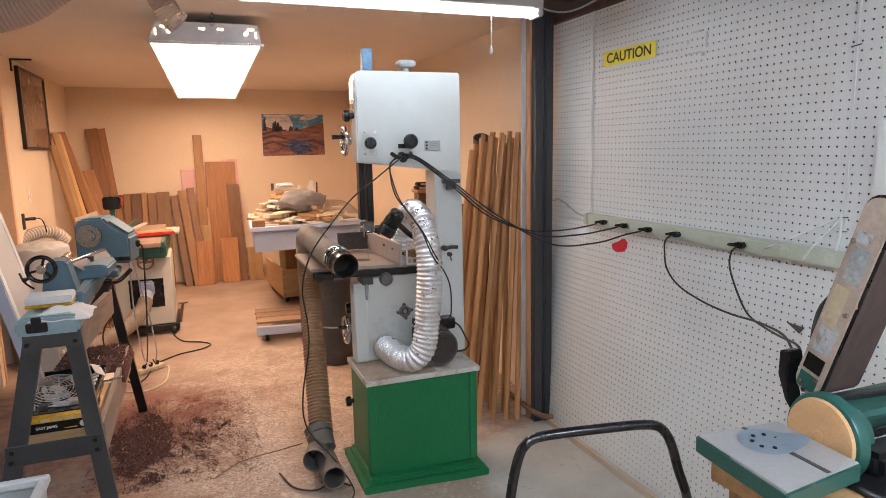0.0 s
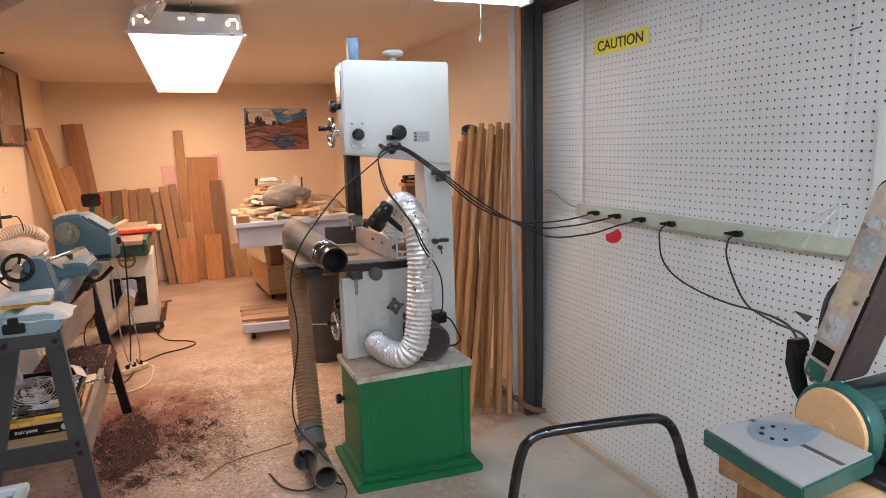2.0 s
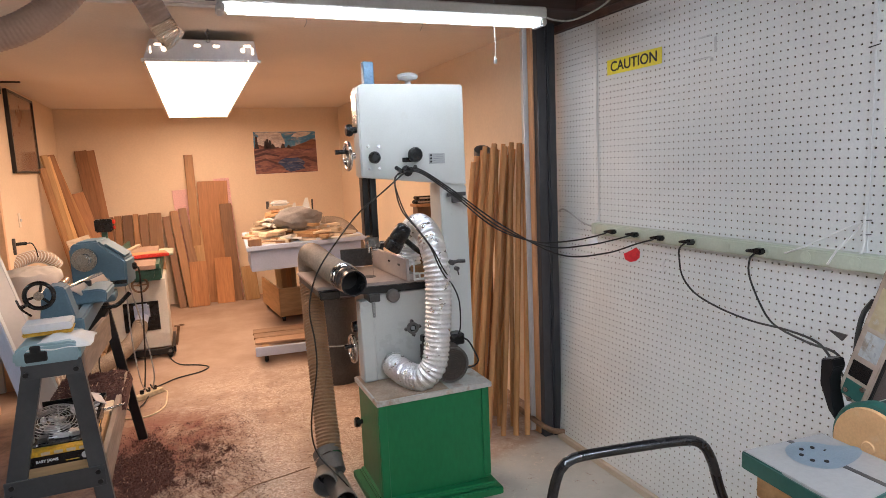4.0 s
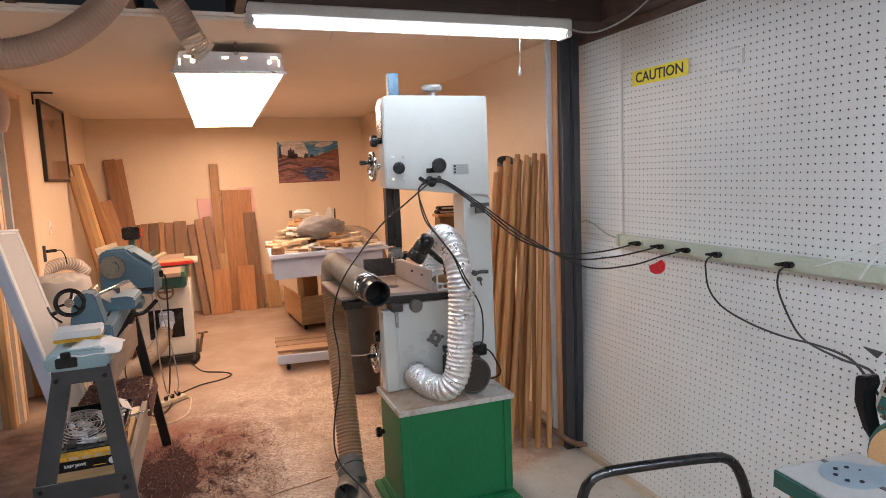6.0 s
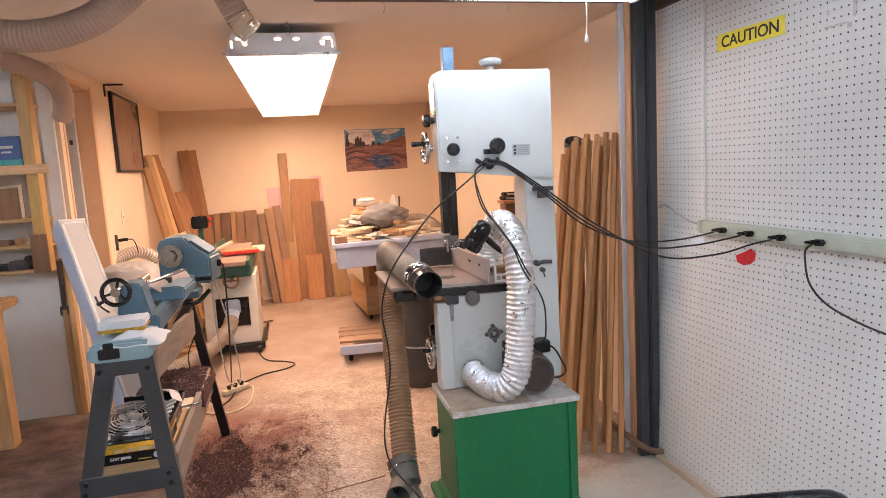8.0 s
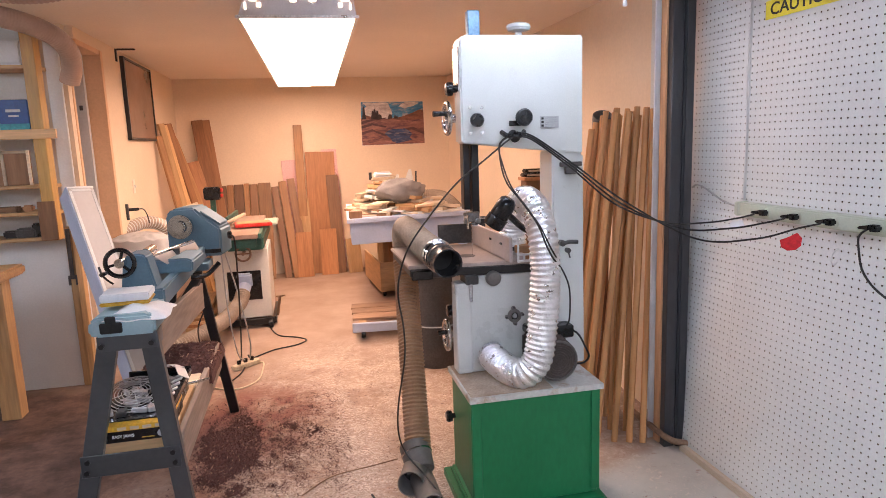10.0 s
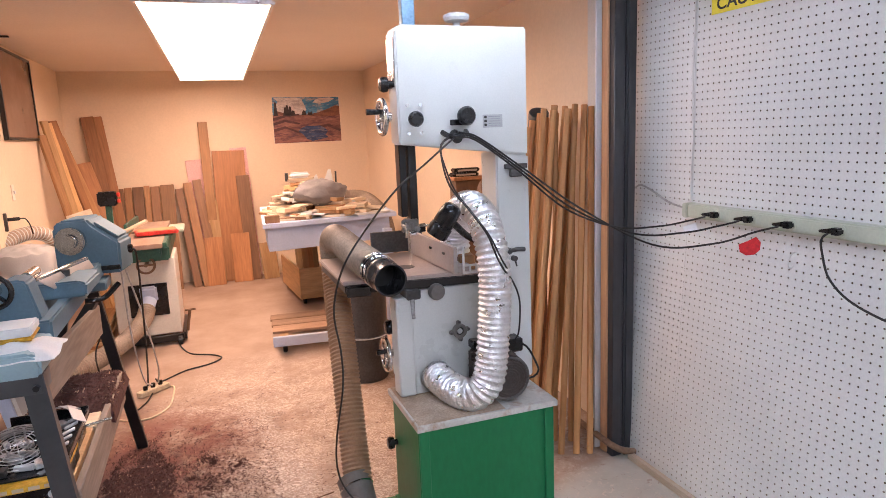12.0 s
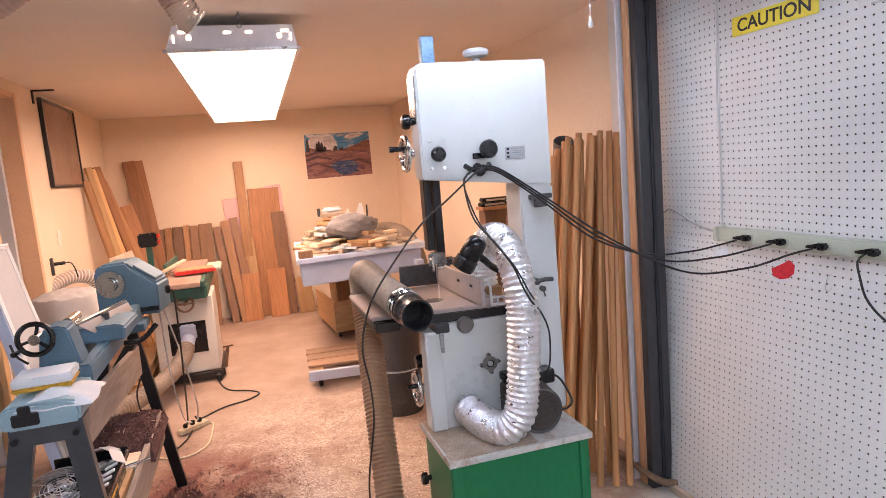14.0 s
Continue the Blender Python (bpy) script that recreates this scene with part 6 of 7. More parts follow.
part("lower_layer", obox(pose(-0.599, 2.825, 0.852, 0, 0, 3), (0.148, 0.12, 0.012), 0.004, 2), AMBER, sp, "yellow lower layer")
part("upper_layer", obox(pose(-0.598, 2.825, 0.871, 0, 0, 3), (0.146, 0.118, 0.025), 0.004, 2), PAPER, sp, "white upper layer")


def rag(centre, size, seed, label):
    bm = bmesh.new()
    bmesh.ops.create_grid(bm, x_segments=22, y_segments=22, size=0.5)
    for v in bm.verts:
        x, y = v.co.x * size[0], v.co.y * size[1]
        r = max(abs(v.co.x), abs(v.co.y)) * 2
        v.co = Vector((x, y, size[2] * (1 - r ** 2.2) + 0.012 * noise.noise(Vector((x * 18, y * 18, seed))) - 0.0)) + Vector(centre)
    bmesh.ops.solidify(bm, geom=bm.faces[:], thickness=0.002)
    return solo("rag", bm, CLOTH, label, "cloth")


rag((-0.555, 2.785, 0.812), (0.185, 0.185, 0.034), 2.0, "white dusty cloth draped over the lathe foot")
solo("shelf_board", box((-0.715, 2.75, 0.346), (-0.495, 3.22, 0.399), 0.003), PINE_X, "plain wooden board under the carton", "board")
bx = thing("jaws_box", "black and amber carton with white print", "box", (-0.6, 2.82, 0.3995))
part("carton", box((-0.725, 2.74, 0.3995), (-0.500, 2.99, 0.438), 0.002), BLACK, bx)
part("amber_lid", box((-0.727, 2.7365, 0.4385), (-0.499, 2.99, 0.458), 0.002), AMBER, bx, "amber lid with pale print")
part("amber_corner", box((-0.727, 2.7365, 0.405), (-0.700, 2.7395, 0.4384), 0.0005), YELLOW, bx)
lettering("word", "EASY JAWS", 0.0135, Matrix(((1, 0, 0, -0.640), (0, 0, -1, 2.7392), (0, 1, 0, 0.420), (0, 0, 0, 1))), PAPER, bx, bold=0.03)
part("print_bar", box((-0.585, 2.7384, 0.409), (-0.545, 2.7395, 0.412)), AMBER, bx)
part("print_bar", cyl((-0.525, 2.7395, 0.419), (-0.525, 2.7385, 0.419), 0.012, seg=18), PAPER, bx)
for k in range(4):
    part("print_bar", box((-0.655 + 0.038 * k, 2.7352, 0.4425), (-0.628 + 0.038 * k, 2.7364, 0.4525)), PALE_WOOD, bx)
guard = thing("fan_guard", "round wire fan guard lying on the chuck parts", "fan guard", (-0.635, 2.90, 0.4595))
g_c, g_n = Vector((-0.635, 2.905, 0.500)), Vector((0.05, -0.30, 0.95))
g_m = along(g_c - g_n * 0.5, g_c + g_n * 0.5, (1, 0, 0))
for k in range(8):
    part("wire_ring", ring(g_c + g_n * 0.010 * math.cos(k / 7 * 1.5), g_n, 0.018 + 0.0112 * k, 0.0016 + 0.0008 * (k == 7), 36, 5), ALU, guard)
for k in range(4):
    a = math.pi * k / 4 + 0.3
    d = g_m.to_3x3() @ Vector((math.cos(a), math.sin(a), 0)) * 0.095
    part("wire_spoke", tube([g_c - d, g_c + g_n * 0.012, g_c + d], 0.0016, 5), ALU, guard)
part("rim_leg", cyl(g_c + Vector((0.0, 0.085, 0.024)), (-0.635, 2.99, 0.4595), 0.003, seg=8), ALU, guard)
tray = thing("tool_tray", "black tray of bright chuck parts", "tray", (-0.60, 3.0, 0.4585))
part("tray_body", merge(box((-0.722, 2.77, 0.4585), (-0.495, 3.19, 0.463), 0.001), box((-0.722, 2.995, 0.4), (-0.51, 3.18, 0.4584)), box((-0.722, 3.184, 0.4635), (-0.495, 3.19, 0.49), 0.001), box((-0.501, 2.77, 0.4635), (-0.495, 3.183, 0.482), 0.001)), BLACK, tray)
rng_t = random.Random(8)
for k in range(16):
    u, v = -0.695 + 0.045 * (k % 4) + rng_t.uniform(-0.008, 0.008), 2.82 + 0.09 * (k // 4) + rng_t.uniform(-0.015, 0.015)
    part("chuck_jaw", obox(pose(u, v, 0.473, 0, 0, rng_t.uniform(0, 180)), (0.014 + 0.016 * (k % 2), rng_t.uniform(0.03, 0.075), 0.018), 0.003), (ALU, GUN, TRAY)[k % 3], tray)
for k in range(6):
    part("chuck_key", bar((-0.545, 2.86 + 0.05 * k, 0.472), (-0.507, 2.862 + 0.05 * k, 0.487), 0.018, 0.007, (0, 1, 0)), TRAY, tray, "bright upright jaw plate")
sheet = [(-0.60, 3.185, 0.497), (-0.56, 3.17, 0.507), (-0.525, 3.13, 0.507), (-0.500, 3.06, 0.49)]
solo("bent_sheet", merge(*[bar(p, q, 0.045, 0.003, (0.4, 0.8, -0.3), 0.0005) for p, q in zip(sheet, sheet[1:])]), TRAY, "pale bent sheet resting on the tray's corner", "sheet")
solo("offcut_box", merge(box((-0.70, 3.225, 0.3455), (-0.488, 3.36, 0.398), 0.003)), PALE_WOOD, "pale square wood block on the stand", "block")
solo("steel_rod", cyl((-0.56, 3.20, 0.405), (-0.44, 3.245, 0.410), 0.005, seg=10), CHROME, "bright steel rod lying across the shelf edge", "rod")


def shavings(name, count, place, size, material, label, seed):
    """Many small curled ribbons in one mesh."""
    rng = random.Random(seed)
    verts, faces = [], []
    for _ in range(count):
        c = Vector(place(rng))
        turn = Euler((rng.uniform(-0.7, 0.7), rng.uniform(-0.7, 0.7), rng.uniform(0, 6.283))).to_matrix()
        length, width, curl = size * rng.uniform(0.5, 1.6), size * rng.uniform(0.10, 0.24), rng.uniform(0.4, 2.6)
        base = len(verts)
        for k in range(5):
            a = curl * (k / 4 - 0.5)
            r = length / curl
            for s in (-1, 1):
                verts.append(c + turn @ Vector((r * math.sin(a), s * width / 2, r * (1 - math.cos(a)))))
        for k in range(4):
            i = base + 2 * k
            faces.append((i, i + 1, i + 3, i + 2))
    me = bpy.data.meshes.new(name)
    me.from_pydata([tuple(v) for v in verts], [], faces)
    me.materials.append(material)
    return tagged(new(name, me), label, "shavings", "", "stuff")


def floor_height(x, y):
    """Thickness of the dark shavings on the floor; below zero where the concrete shows."""
    core = 1 - ((x + 0.415) / 0.130) ** 2 - ((y - 3.42) / 0.46) ** 2
    fringe = math.exp(-((x + 0.17) / 0.19) ** 2 - ((y - 3.42) / 0.33) ** 2)
    rough = noise.fractal(Vector((x * 14, y * 9, 1.0)), 0.9, 2.1, 6)
    drift = noise.fractal(Vector((x * 5.5 + 3.0, y * 3.5, 7.0)), 1.0, 2.0, 3)
    return 0.017 * max(-0.55, core) + 0.0165 * fringe + 0.012 * rough + 0.008 * drift * max(0.0, min(1.0, 1.3 + core)) - 0.0085


def stand_height(x, y):
    """Top of the shavings heaped on the stand's shelf."""
    edge = min(1.0, (x + 0.775) / 0.06, (-0.445 - x) / 0.03, (y - 3.37) / 0.07, (3.83 - y) / 0.05)
    return 0.345 + 0.070 * max(0.0, edge) ** 0.5 + 0.016 * noise.fractal(Vector((x * 16, y * 12, 4.0)), 0.9, 2.1, 5) - 0.004


def heap(name, x0, x1, y0, y1, step, height, base, label):
    """A crumbly heap as a fine field of heights, cut off where it sinks below its base."""
    nx, ny = int((x1 - x0) / step), int((y1 - y0) / step)
    verts = []
    for j in range(ny + 1):
        for k in range(nx + 1):
            x, y = x0 + k * step, y0 + j * step
            verts.append((x, y, max(base - 0.004, height(x, y) + 0.004 * noise.noise(Vector((x * 130, y * 130, 2.0))))))
    faces = []
    for j in range(ny):
        for k in range(nx):
            a = j * (nx + 1) + k
            q = (a, a + 1, a + nx + 2, a + nx + 1)
            if max(verts[v][2] for v in q) > base:
                faces.append(q)
    me = bpy.data.meshes.new(name)
    me.from_pydata(verts, [], faces)
    me.materials.append(SHAVING)
    return tagged(new(name, me), label, "shavings", "", "stuff")


def on_floor(rng):
    while True:
        x, y = rng.uniform(-0.62, 0.12), rng.uniform(2.95, 4.0)
        z = floor_height(x, y)
        if z > -0.0015 or rng.random() < 0.55 * math.exp((z + 0.0015) / 0.0085):
            return x, y, max(0.002, z)


def on_stand(rng):
    x, y = rng.uniform(-0.76, -0.452), rng.uniform(3.39, 3.82)
    return x, y, stand_height(x, y) + 0.002


def scatter(rng):
    return rng.uniform(-0.55, 0.40) + rng.gauss(0, 0.08), rng.uniform(2.7, 4.4), 0.003


heap("floor_mound", -0.66, 0.16, 2.90, 4.05, 0.006, floor_height, 0.001, "low heap of dark shavings on the floor")
heap("stand_mound", -0.775, -0.445, 3.36, 3.84, 0.006, stand_height, 0.346, "heap of dark shavings on the lathe stand")
shavings("floor_shavings", 15000, on_floor, 0.011, SHAVING, "dark curly wood shavings lying on the floor", 1)
shavings("floor_shavings_pale", 380, on_floor, 0.015, PALE_SHAVING, "pale curls among the dark shavings", 2)
shavings("stand_shavings", 2600, on_stand, 0.012, SHAVING, "dark curls piled on the lathe stand", 3)
shavings("stand_shavings_pale", 70, on_stand, 0.018, PALE_SHAVING, "pale curls on the lathe stand", 4)
shavings("floor_chips", 1500, scatter, 0.008, SHAVING, "scattered dark chips on the floor", 6)
shavings("floor_chips_pale", 1500, scatter, 0.008, PALE_SHAVING, "scattered pale chips on the floor", 7)

# ---------------- jointer ----------------
jn = thing("jointer", "cream cabinet jointer with green tables on a mobile base", "jointer", (-0.48, 5.7, 0))
part("cabinet", box((-0.690, 5.47, 0.075), (-0.295, 5.95, 0.60), 0.006), MACHINE_CREAM, jn)
part("port_panel", box((-0.600, 5.462, 0.215), (-0.360, 5.4695, 0.435), 0.002), BLACK, jn, "black chip port panel")
part("port", merge(obox(pose(-0.475, 5.44, 0.37, 20, 0, 0), (0.105, 0.04, 0.12), 0.012, 2), cyl((-0.475, 5.43, 0.33), (-0.49, 5.37, 0.285), 0.045, seg=22)), TABLE_BLUE, jn, "grey plastic dust port")
part("mobile_base", merge(box((-0.715, 5.44, 0.025), (-0.285, 5.468, 0.072), 0.003), box((-0.715, 5.4685, 0.025), (-0.692, 5.97, 0.072), 0.003), box((-0.293, 5.4685, 0.025), (-0.27, 5.97, 0.072), 0.003)), BLACK_METAL, jn)
for x in (-0.69, -0.31):
    part("caster", cyl((x - 0.014, 5.43, 0.032), (x + 0.014, 5.43, 0.032), 0.032, seg=20, bevel=0.004), BLACK, jn)
part("bed_casting", box((-0.575, 5.35, 0.605), (-0.315, 6.45, 0.70), 0.010, 2), MACHINE_GREEN, jn, "green cast bed")
part("infeed_table", prism([(-0.580, 5.22, 0.735), (-0.345, 5.22, 0.735), (-0.345, 5.80, 0.742), (-0.580, 5.80, 0.742)], (0, 0, -0.030), 0.004), JOINT_TOP, jn, "dusty ground iron table")
part("outfeed_table", box((-0.580, 5.84, 0.715), (-0.345, 6.45, 0.748), 0.004), JOINT_TOP, jn)
part("table_edge", box((-0.344, 5.24, 0.700), (-0.318, 5.80, 0.738), 0.003), MACHINE_GREEN, jn)
part("ledge", box((-0.344, 5.90, 0.715), (-0.23, 6.25, 0.740), 0.006), STRIP, jn)
part("fence_bar", bar((-0.60, 5.75, 0.78), (-0.575, 6.35, 0.78), 0.07, 0.02, (0, 0, 1)), MACHINE_GREEN, jn)
part("handwheel", merge(ring((-0.462, 5.34, 0.585), (0, 1, 0), 0.052, 0.008, 26, 8), bar((-0.51, 5.34, 0.585), (-0.414, 5.34, 0.585), 0.012, 0.008, (0, 0, 1)), cyl((-0.462, 5.45, 0.585), (-0.462, 5.33, 0.585), 0.012, seg=14)), RUST, jn, "brown iron handwheel")
part("front_casting", box((-0.545, 5.30, 0.63), (-0.36, 5.349, 0.70), 0.008, 2), MACHINE_GREEN, jn)
part("pedal", merge(bar((-0.265, 5.55, 0.06), (-0.235, 5.50, 0.22), 0.02, 0.012), bar((-0.265, 5.53, 0.21), (-0.20, 5.50, 0.22), 0.02, 0.012)), RUST, jn, "rusty upright bracket")
sw2 = part("switch_post", box((-0.725, 5.88, 0.60), (-0.685, 5.92, 0.955), 0.003), MACHINE_GREEN, jn, "green switch post")
part("start_button", merge(cyl((-0.639, 5.87, 1.02), (-0.622, 5.865, 1.02), 0.016, seg=14, bevel=0.003), cyl((-0.639, 5.87, 0.975), (-0.624, 5.865, 0.975), 0.014, seg=14, bevel=0.003)), RED, sw2, "red switch button")
part("switch_box", box((-0.765, 5.84, 0.945), (-0.640, 5.93, 1.045), 0.010, 2), BLACK, sw2, "black switch box")
solo("push_stick", obox(pose(-0.545, 5.70, 0.80, 0, -22, 20), (0.20, 0.05, 0.018), 0.003), PALE_WOOD, "pale wooden push stick on the jointer", "push stick")
rb = thing("red_push_block", "red plastic push block on the jointer", "push block", (-0.40, 5.68, 0.742))
part("base", obox(pose(-0.40, 5.66, 0.762, 0, 0, 8), (0.27, 0.20, 0.026), 0.006, 2), RED, rb)
part("dusty_face", obox(pose(-0.40, 5.665, 0.7765, 0, 0, 8), (0.235, 0.15, 0.003), 0.001), ORANGE_DISC, rb, "dusty orange face")
solo("wood_wedge", bar((-0.78, 5.72, 0.62), (-0.88, 5.78, 0.92), 0.16, 0.016, (1, 0.4, 0.3)), PALE_WOOD, "pale board standing behind the lathe", "board")
solo("jointer_hose", ribbed([(-0.49, 5.37, 0.285), (-0.51, 5.28, 0.24), (-0.58, 5.08, 0.19), (-0.68, 4.85, 0.17), (-0.82, 4.62, 0.16), (-1.0, 4.55, 0.14)], 0.050, 0.02, 0.0035, 22), GREY_HOSE, "dusty ribbed hose from the jointer's port", "hose")

random.seed(14)
for k in range(11):
    solo("stacked_board", obox(pose(-0.80 + random.uniform(-0.02, 0.02), 5.46 + random.uniform(-0.03, 0.03), 0.0115 + 0.0225 * k, 0, 0, random.uniform(-5, 5)), (0.15, 0.52, 0.0215), 0.0015), (PINE_Y, CHERRY, PINE_Y, OAK)[k % 4], "thin board in a low stack on the floor", "board", "boards stacked by the jointer")

dc = thing("dust_collector", "white cloth dust bag bulging over a drum", "dust collector", (-1.05, 5.15, 0))


def draped(centre, rx, ry, top, fall):
    """A cloth lying over a round drum and hanging down in folds."""
    bm, turns, rows = bmesh.new(), 72, []
    for k in range(26):
        u = 0.04 + 1.56 * k / 25
        ringed = []
        for n in range(turns):
            a = 2 * math.pi * n / turns
            over = max(0.0, u - 1.0) / 0.6
            fold = 0.10 * over * math.sin(7 * a + 2.2 * noise.noise(Vector((math.cos(a), math.sin(a), 2.0)))) + 0.05 * over * noise.noise(Vector((3 * math.cos(a), 3 * math.sin(a), u)))
            r = min(u, 1.0) + 0.10 * over + fold
            z = top - 0.035 * min(u, 1.0) ** 2.5 - fall * over ** 1.15 * (1 + 0.18 * math.sin(3 * a + 0.6)) + 0.010 * noise.noise(Vector((4 * u * math.cos(a), 4 * u * math.sin(a), 5.0)))
            ringed.append(bm.verts.new((centre[0] + rx * r * math.cos(a), centre[1] + ry * r * math.sin(a), z)))
        rows.append(ringed)
    for p, q in zip(rows, rows[1:]):
        for n in range(turns):
            bm.faces.new((p[n], p[(n + 1) % turns], q[(n + 1) % turns], q[n]))
    bm.faces.new(rows[0])
    bmesh.ops.solidify(bm, geom=bm.faces[:], thickness=0.003)
    return bm


part("bag", draped((-1.07, 5.06), 0.175, 0.20, 0.815, 0.30), CLOTH, dc, "limp white cloth bag")
part("drum", turned([(0.14, 0.0), (0.155, 0.02), (0.16, 0.70), (0.15, 0.772), (0.0, 0.775)], pose(-1.07, 5.06, 0.0), 32), MACHINE_CREAM, dc)
part("strap", ring((-1.07, 5.06, 0.30), (0, 0, 1), 0.163, 0.006, 30, 6), BLACK, dc)
COIL = [(-1.265, 5.20, 0.73), (-1.215, 5.35, 0.805), (-1.13, 5.50, 0.835), (-1.05, 5.60, 0.805), (-1.01, 5.66, 0.74)]
spiral = thing("spiral_hose", "tan spiral wire hose arching over the dust bag", "hose", (-1.13, 5.5, 0.74))
part("hose_wall", ribbed(COIL, 0.040, 0.026, 0.004, 24), COIL_HOSE, spiral)
run = spline(COIL, 0.026 / 14)
helix = []
for i, p in enumerate(run):
    d = (run[min(i + 1, len(run) - 1)] - run[max(i - 1, 0)]).normalized()
    flat = d.cross(Vector((0, 0, 1))).normalized()
    a = 2 * math.pi * i / 14
    helix.append(p + (flat * math.cos(a) + flat.cross(d) * math.sin(a)) * 0.0445)
part("wire_coil", tube(helix, 0.0030, 6), WHITE, spiral, "pale wire coil")
wl = thing("wall_outlet_cord", "metal outlet box with a black plug on the wall", "outlet", (-1.19, 5.33, 0.9))
part("box", box((-1.2, 5.320, 0.875), (-1.182, 5.338, 0.985), 0.003), GUN, wl)
part("plug", merge(cyl((-1.182, 5.33, 0.945), (-1.125, 5.36, 0.945), 0.011, seg=14, bevel=0.003), tube(spline([(-1.125, 5.36, 0.945), (-1.10, 5.38, 0.94), (-1.085, 5.40, 0.90), (-1.08, 5.42, 0.84)], 0.01), 0.004, 8)), BLACK, wl)

# ---------------- leaning slab, shelves and bench by the doorway ----------------
lp = thing("leaning_slab", "white framed panel leaning, its shaded edge painted grey-blue", "panel", (-0.95, 3.9, 0))
m_l = along((-0.755, 3.66, 0.05), (-1.185, 4.28, 1.165), (1, 0.8, 0))
part("core", obox(m_l @ Matrix.Translation((0.015, 0, 0)), (0.125, 0.11, 1.27), 0.004), SLAB_FACE, lp)
for dx, dz, w, h in ((-0.038, 0, 0.014, 1.22), (0.068, 0, 0.014, 1.22), (0.015, 0.615, 0.092, 0.014)):
    part("face_rim", obox(m_l @ Matrix.Translation((dx, -0.0555, dz)), (w, 0.004, h), 0.001), WHITE, lp, "white rim strip")
# blue paint on this edge puts in the cool shade of the side away from light
part("edge_face", obox(m_l @ Matrix.Translation((-0.051, 0.0, 0)), (0.006, 0.118, 1.275), 0.002), TABLE_BLUE, lp, "edge strip painted grey-blue for the shade on that side")
for dz in (-0.632, 0.632):
    part("end_strip", obox(m_l @ Matrix.Translation((0.015, 0.0, dz)), (0.128, 0.115, 0.012), 0.002), WHITE, lp)

sh = thing("shelf_unit", "wall shelves on a pine upright with odds and ends", "shelves", (-1.9, 4.5, 0.9))
part("upright", box((-1.365, 4.36, 0.88), (-1.305, 4.445, 2.03), 0.003), YELLOW_PINE, sh, "yellow pine upright")
part("upright", box((-2.55, 4.36, 0.88), (-2.49, 4.445, 2.03), 0.003), PINE, sh)
part("dark_block", box((-1.385, 4.35, 0.882), (-1.30, 4.3595, 1.09), 0.003), WALNUT, sh, "dark brown cleat")
for z in (1.80, 1.445, 1.175, 1.03, 0.89):
    part("shelf_board", box((-2.55, 4.446, z - 0.02), (-1.33, 4.655, z), 0.002), PINE_X, sh)
part("lip", box((-2.55, 4.34, 1.415), (-1.245, 4.3585, 1.465), 0.002), PINE_X, sh, "pale wood lip")
structure("trim_doorway", box((-1.335, 4.58, 0.0), (-1.262, 4.598, 2.0), 0.003), WHITE, "white painted trim board")
cup = thing("lower_cupboard", "plain white panel front under the shelves", "cupboard", (-2.0, 4.55, 0))
part("front", box((-2.55, 4.545, 0.0), (-1.335, 4.575, 0.865), 0.003), WHITE, cup)
part("edge_strip", box((-1.334, 4.535, 0.0), (-1.295, 4.575, 0.93), 0.003), PINE, cup, "pine edge strip")
part("edge_strip", box((-1.2945, 4.52, 0.0), (-1.262, 4.577, 0.95), 0.003), PINE, cup, "pine edge strip")
can1 = thing("blue_carton", "deep blue carton with a teal band on the shelf", "box", (-1.46, 4.5, 1.445))
part("carton", box((-1.545, 4.46, 1.4455), (-1.405, 4.53, 1.625), 0.003), BLUE_BOX, can1)
part("band", box((-1.546, 4.4585, 1.4465), (-1.404, 4.4598, 1.50), 0.0005), TEAL_BOX, can1)
part("print_bar", box((-1.51, 4.4575, 1.56), (-1.44, 4.4590, 1.575)), PAPER, can1)
part("print_bar", box((-1.50, 4.4575, 1.535), (-1.45, 4.4590, 1.545)), PAPER, can1)
solo("small_jar", turned([(0.022, 0.0), (0.024, 0.01), (0.024, 0.055), (0.016, 0.065), (0.018, 0.08), (0.0, 0.081)], pose(-1.375, 4.49, 1.4455)), TEAL_BOX, "small teal jar on the shelf", "jar")
solo("white_case", box((-1.62, 4.46, 1.8005), (-1.40, 4.60, 1.925), 0.012, 2), PAPER, "white plastic case on the top shelf", "case")
wb = thing("window_sample", "small wooden framed panel on the shelf", "frame", (-1.55, 4.5, 1.175))
part("field", box((-1.70, 4.50, 1.1755), (-1.44, 4.512, 1.36), 0.002), WALNUT, wb)
for lo, hi in (((-1.70, 4.49, 1.1755), (-1.685, 4.4995, 1.36)), ((-1.58, 4.49, 1.1755), (-1.565, 4.4995, 1.36)), ((-1.455, 4.49, 1.1755), (-1.44, 4.4995, 1.36)), ((-1.684, 4.49, 1.345), (-1.456, 4.4995, 1.36))):
    part("rail", box(lo, hi, 0.001), PALE_WOOD, wb)
for k, (x, z, s, mat) in enumerate(((-1.60, 1.031, (0.16, 0.08, 0.03), WALNUT), (-1.50, 0.891, (0.10, 0.08, 0.05), GUN), (-1.44, 0.891, (0.06, 0.06, 0.075), BLACK), (-1.58, 0.891, (0.07, 0.05, 0.04), BLACK_METAL), (-1.48, 1.031, (0.05, 0.05, 0.035), OAK))):
    solo("shelf_tool", box((x - s[0] / 2, 4.50 - s[1] / 2, z), (x + s[0] / 2, 4.50 + s[1] / 2, z + s[2]), 0.008, 2), mat, "small dark tool lying on the shelf", "tool", "tools on the shelf")
wr = thing("hanging_wrench", "steel open-ended wrench hanging on the edge", "wrench", (-1.315, 4.53, 0.6))
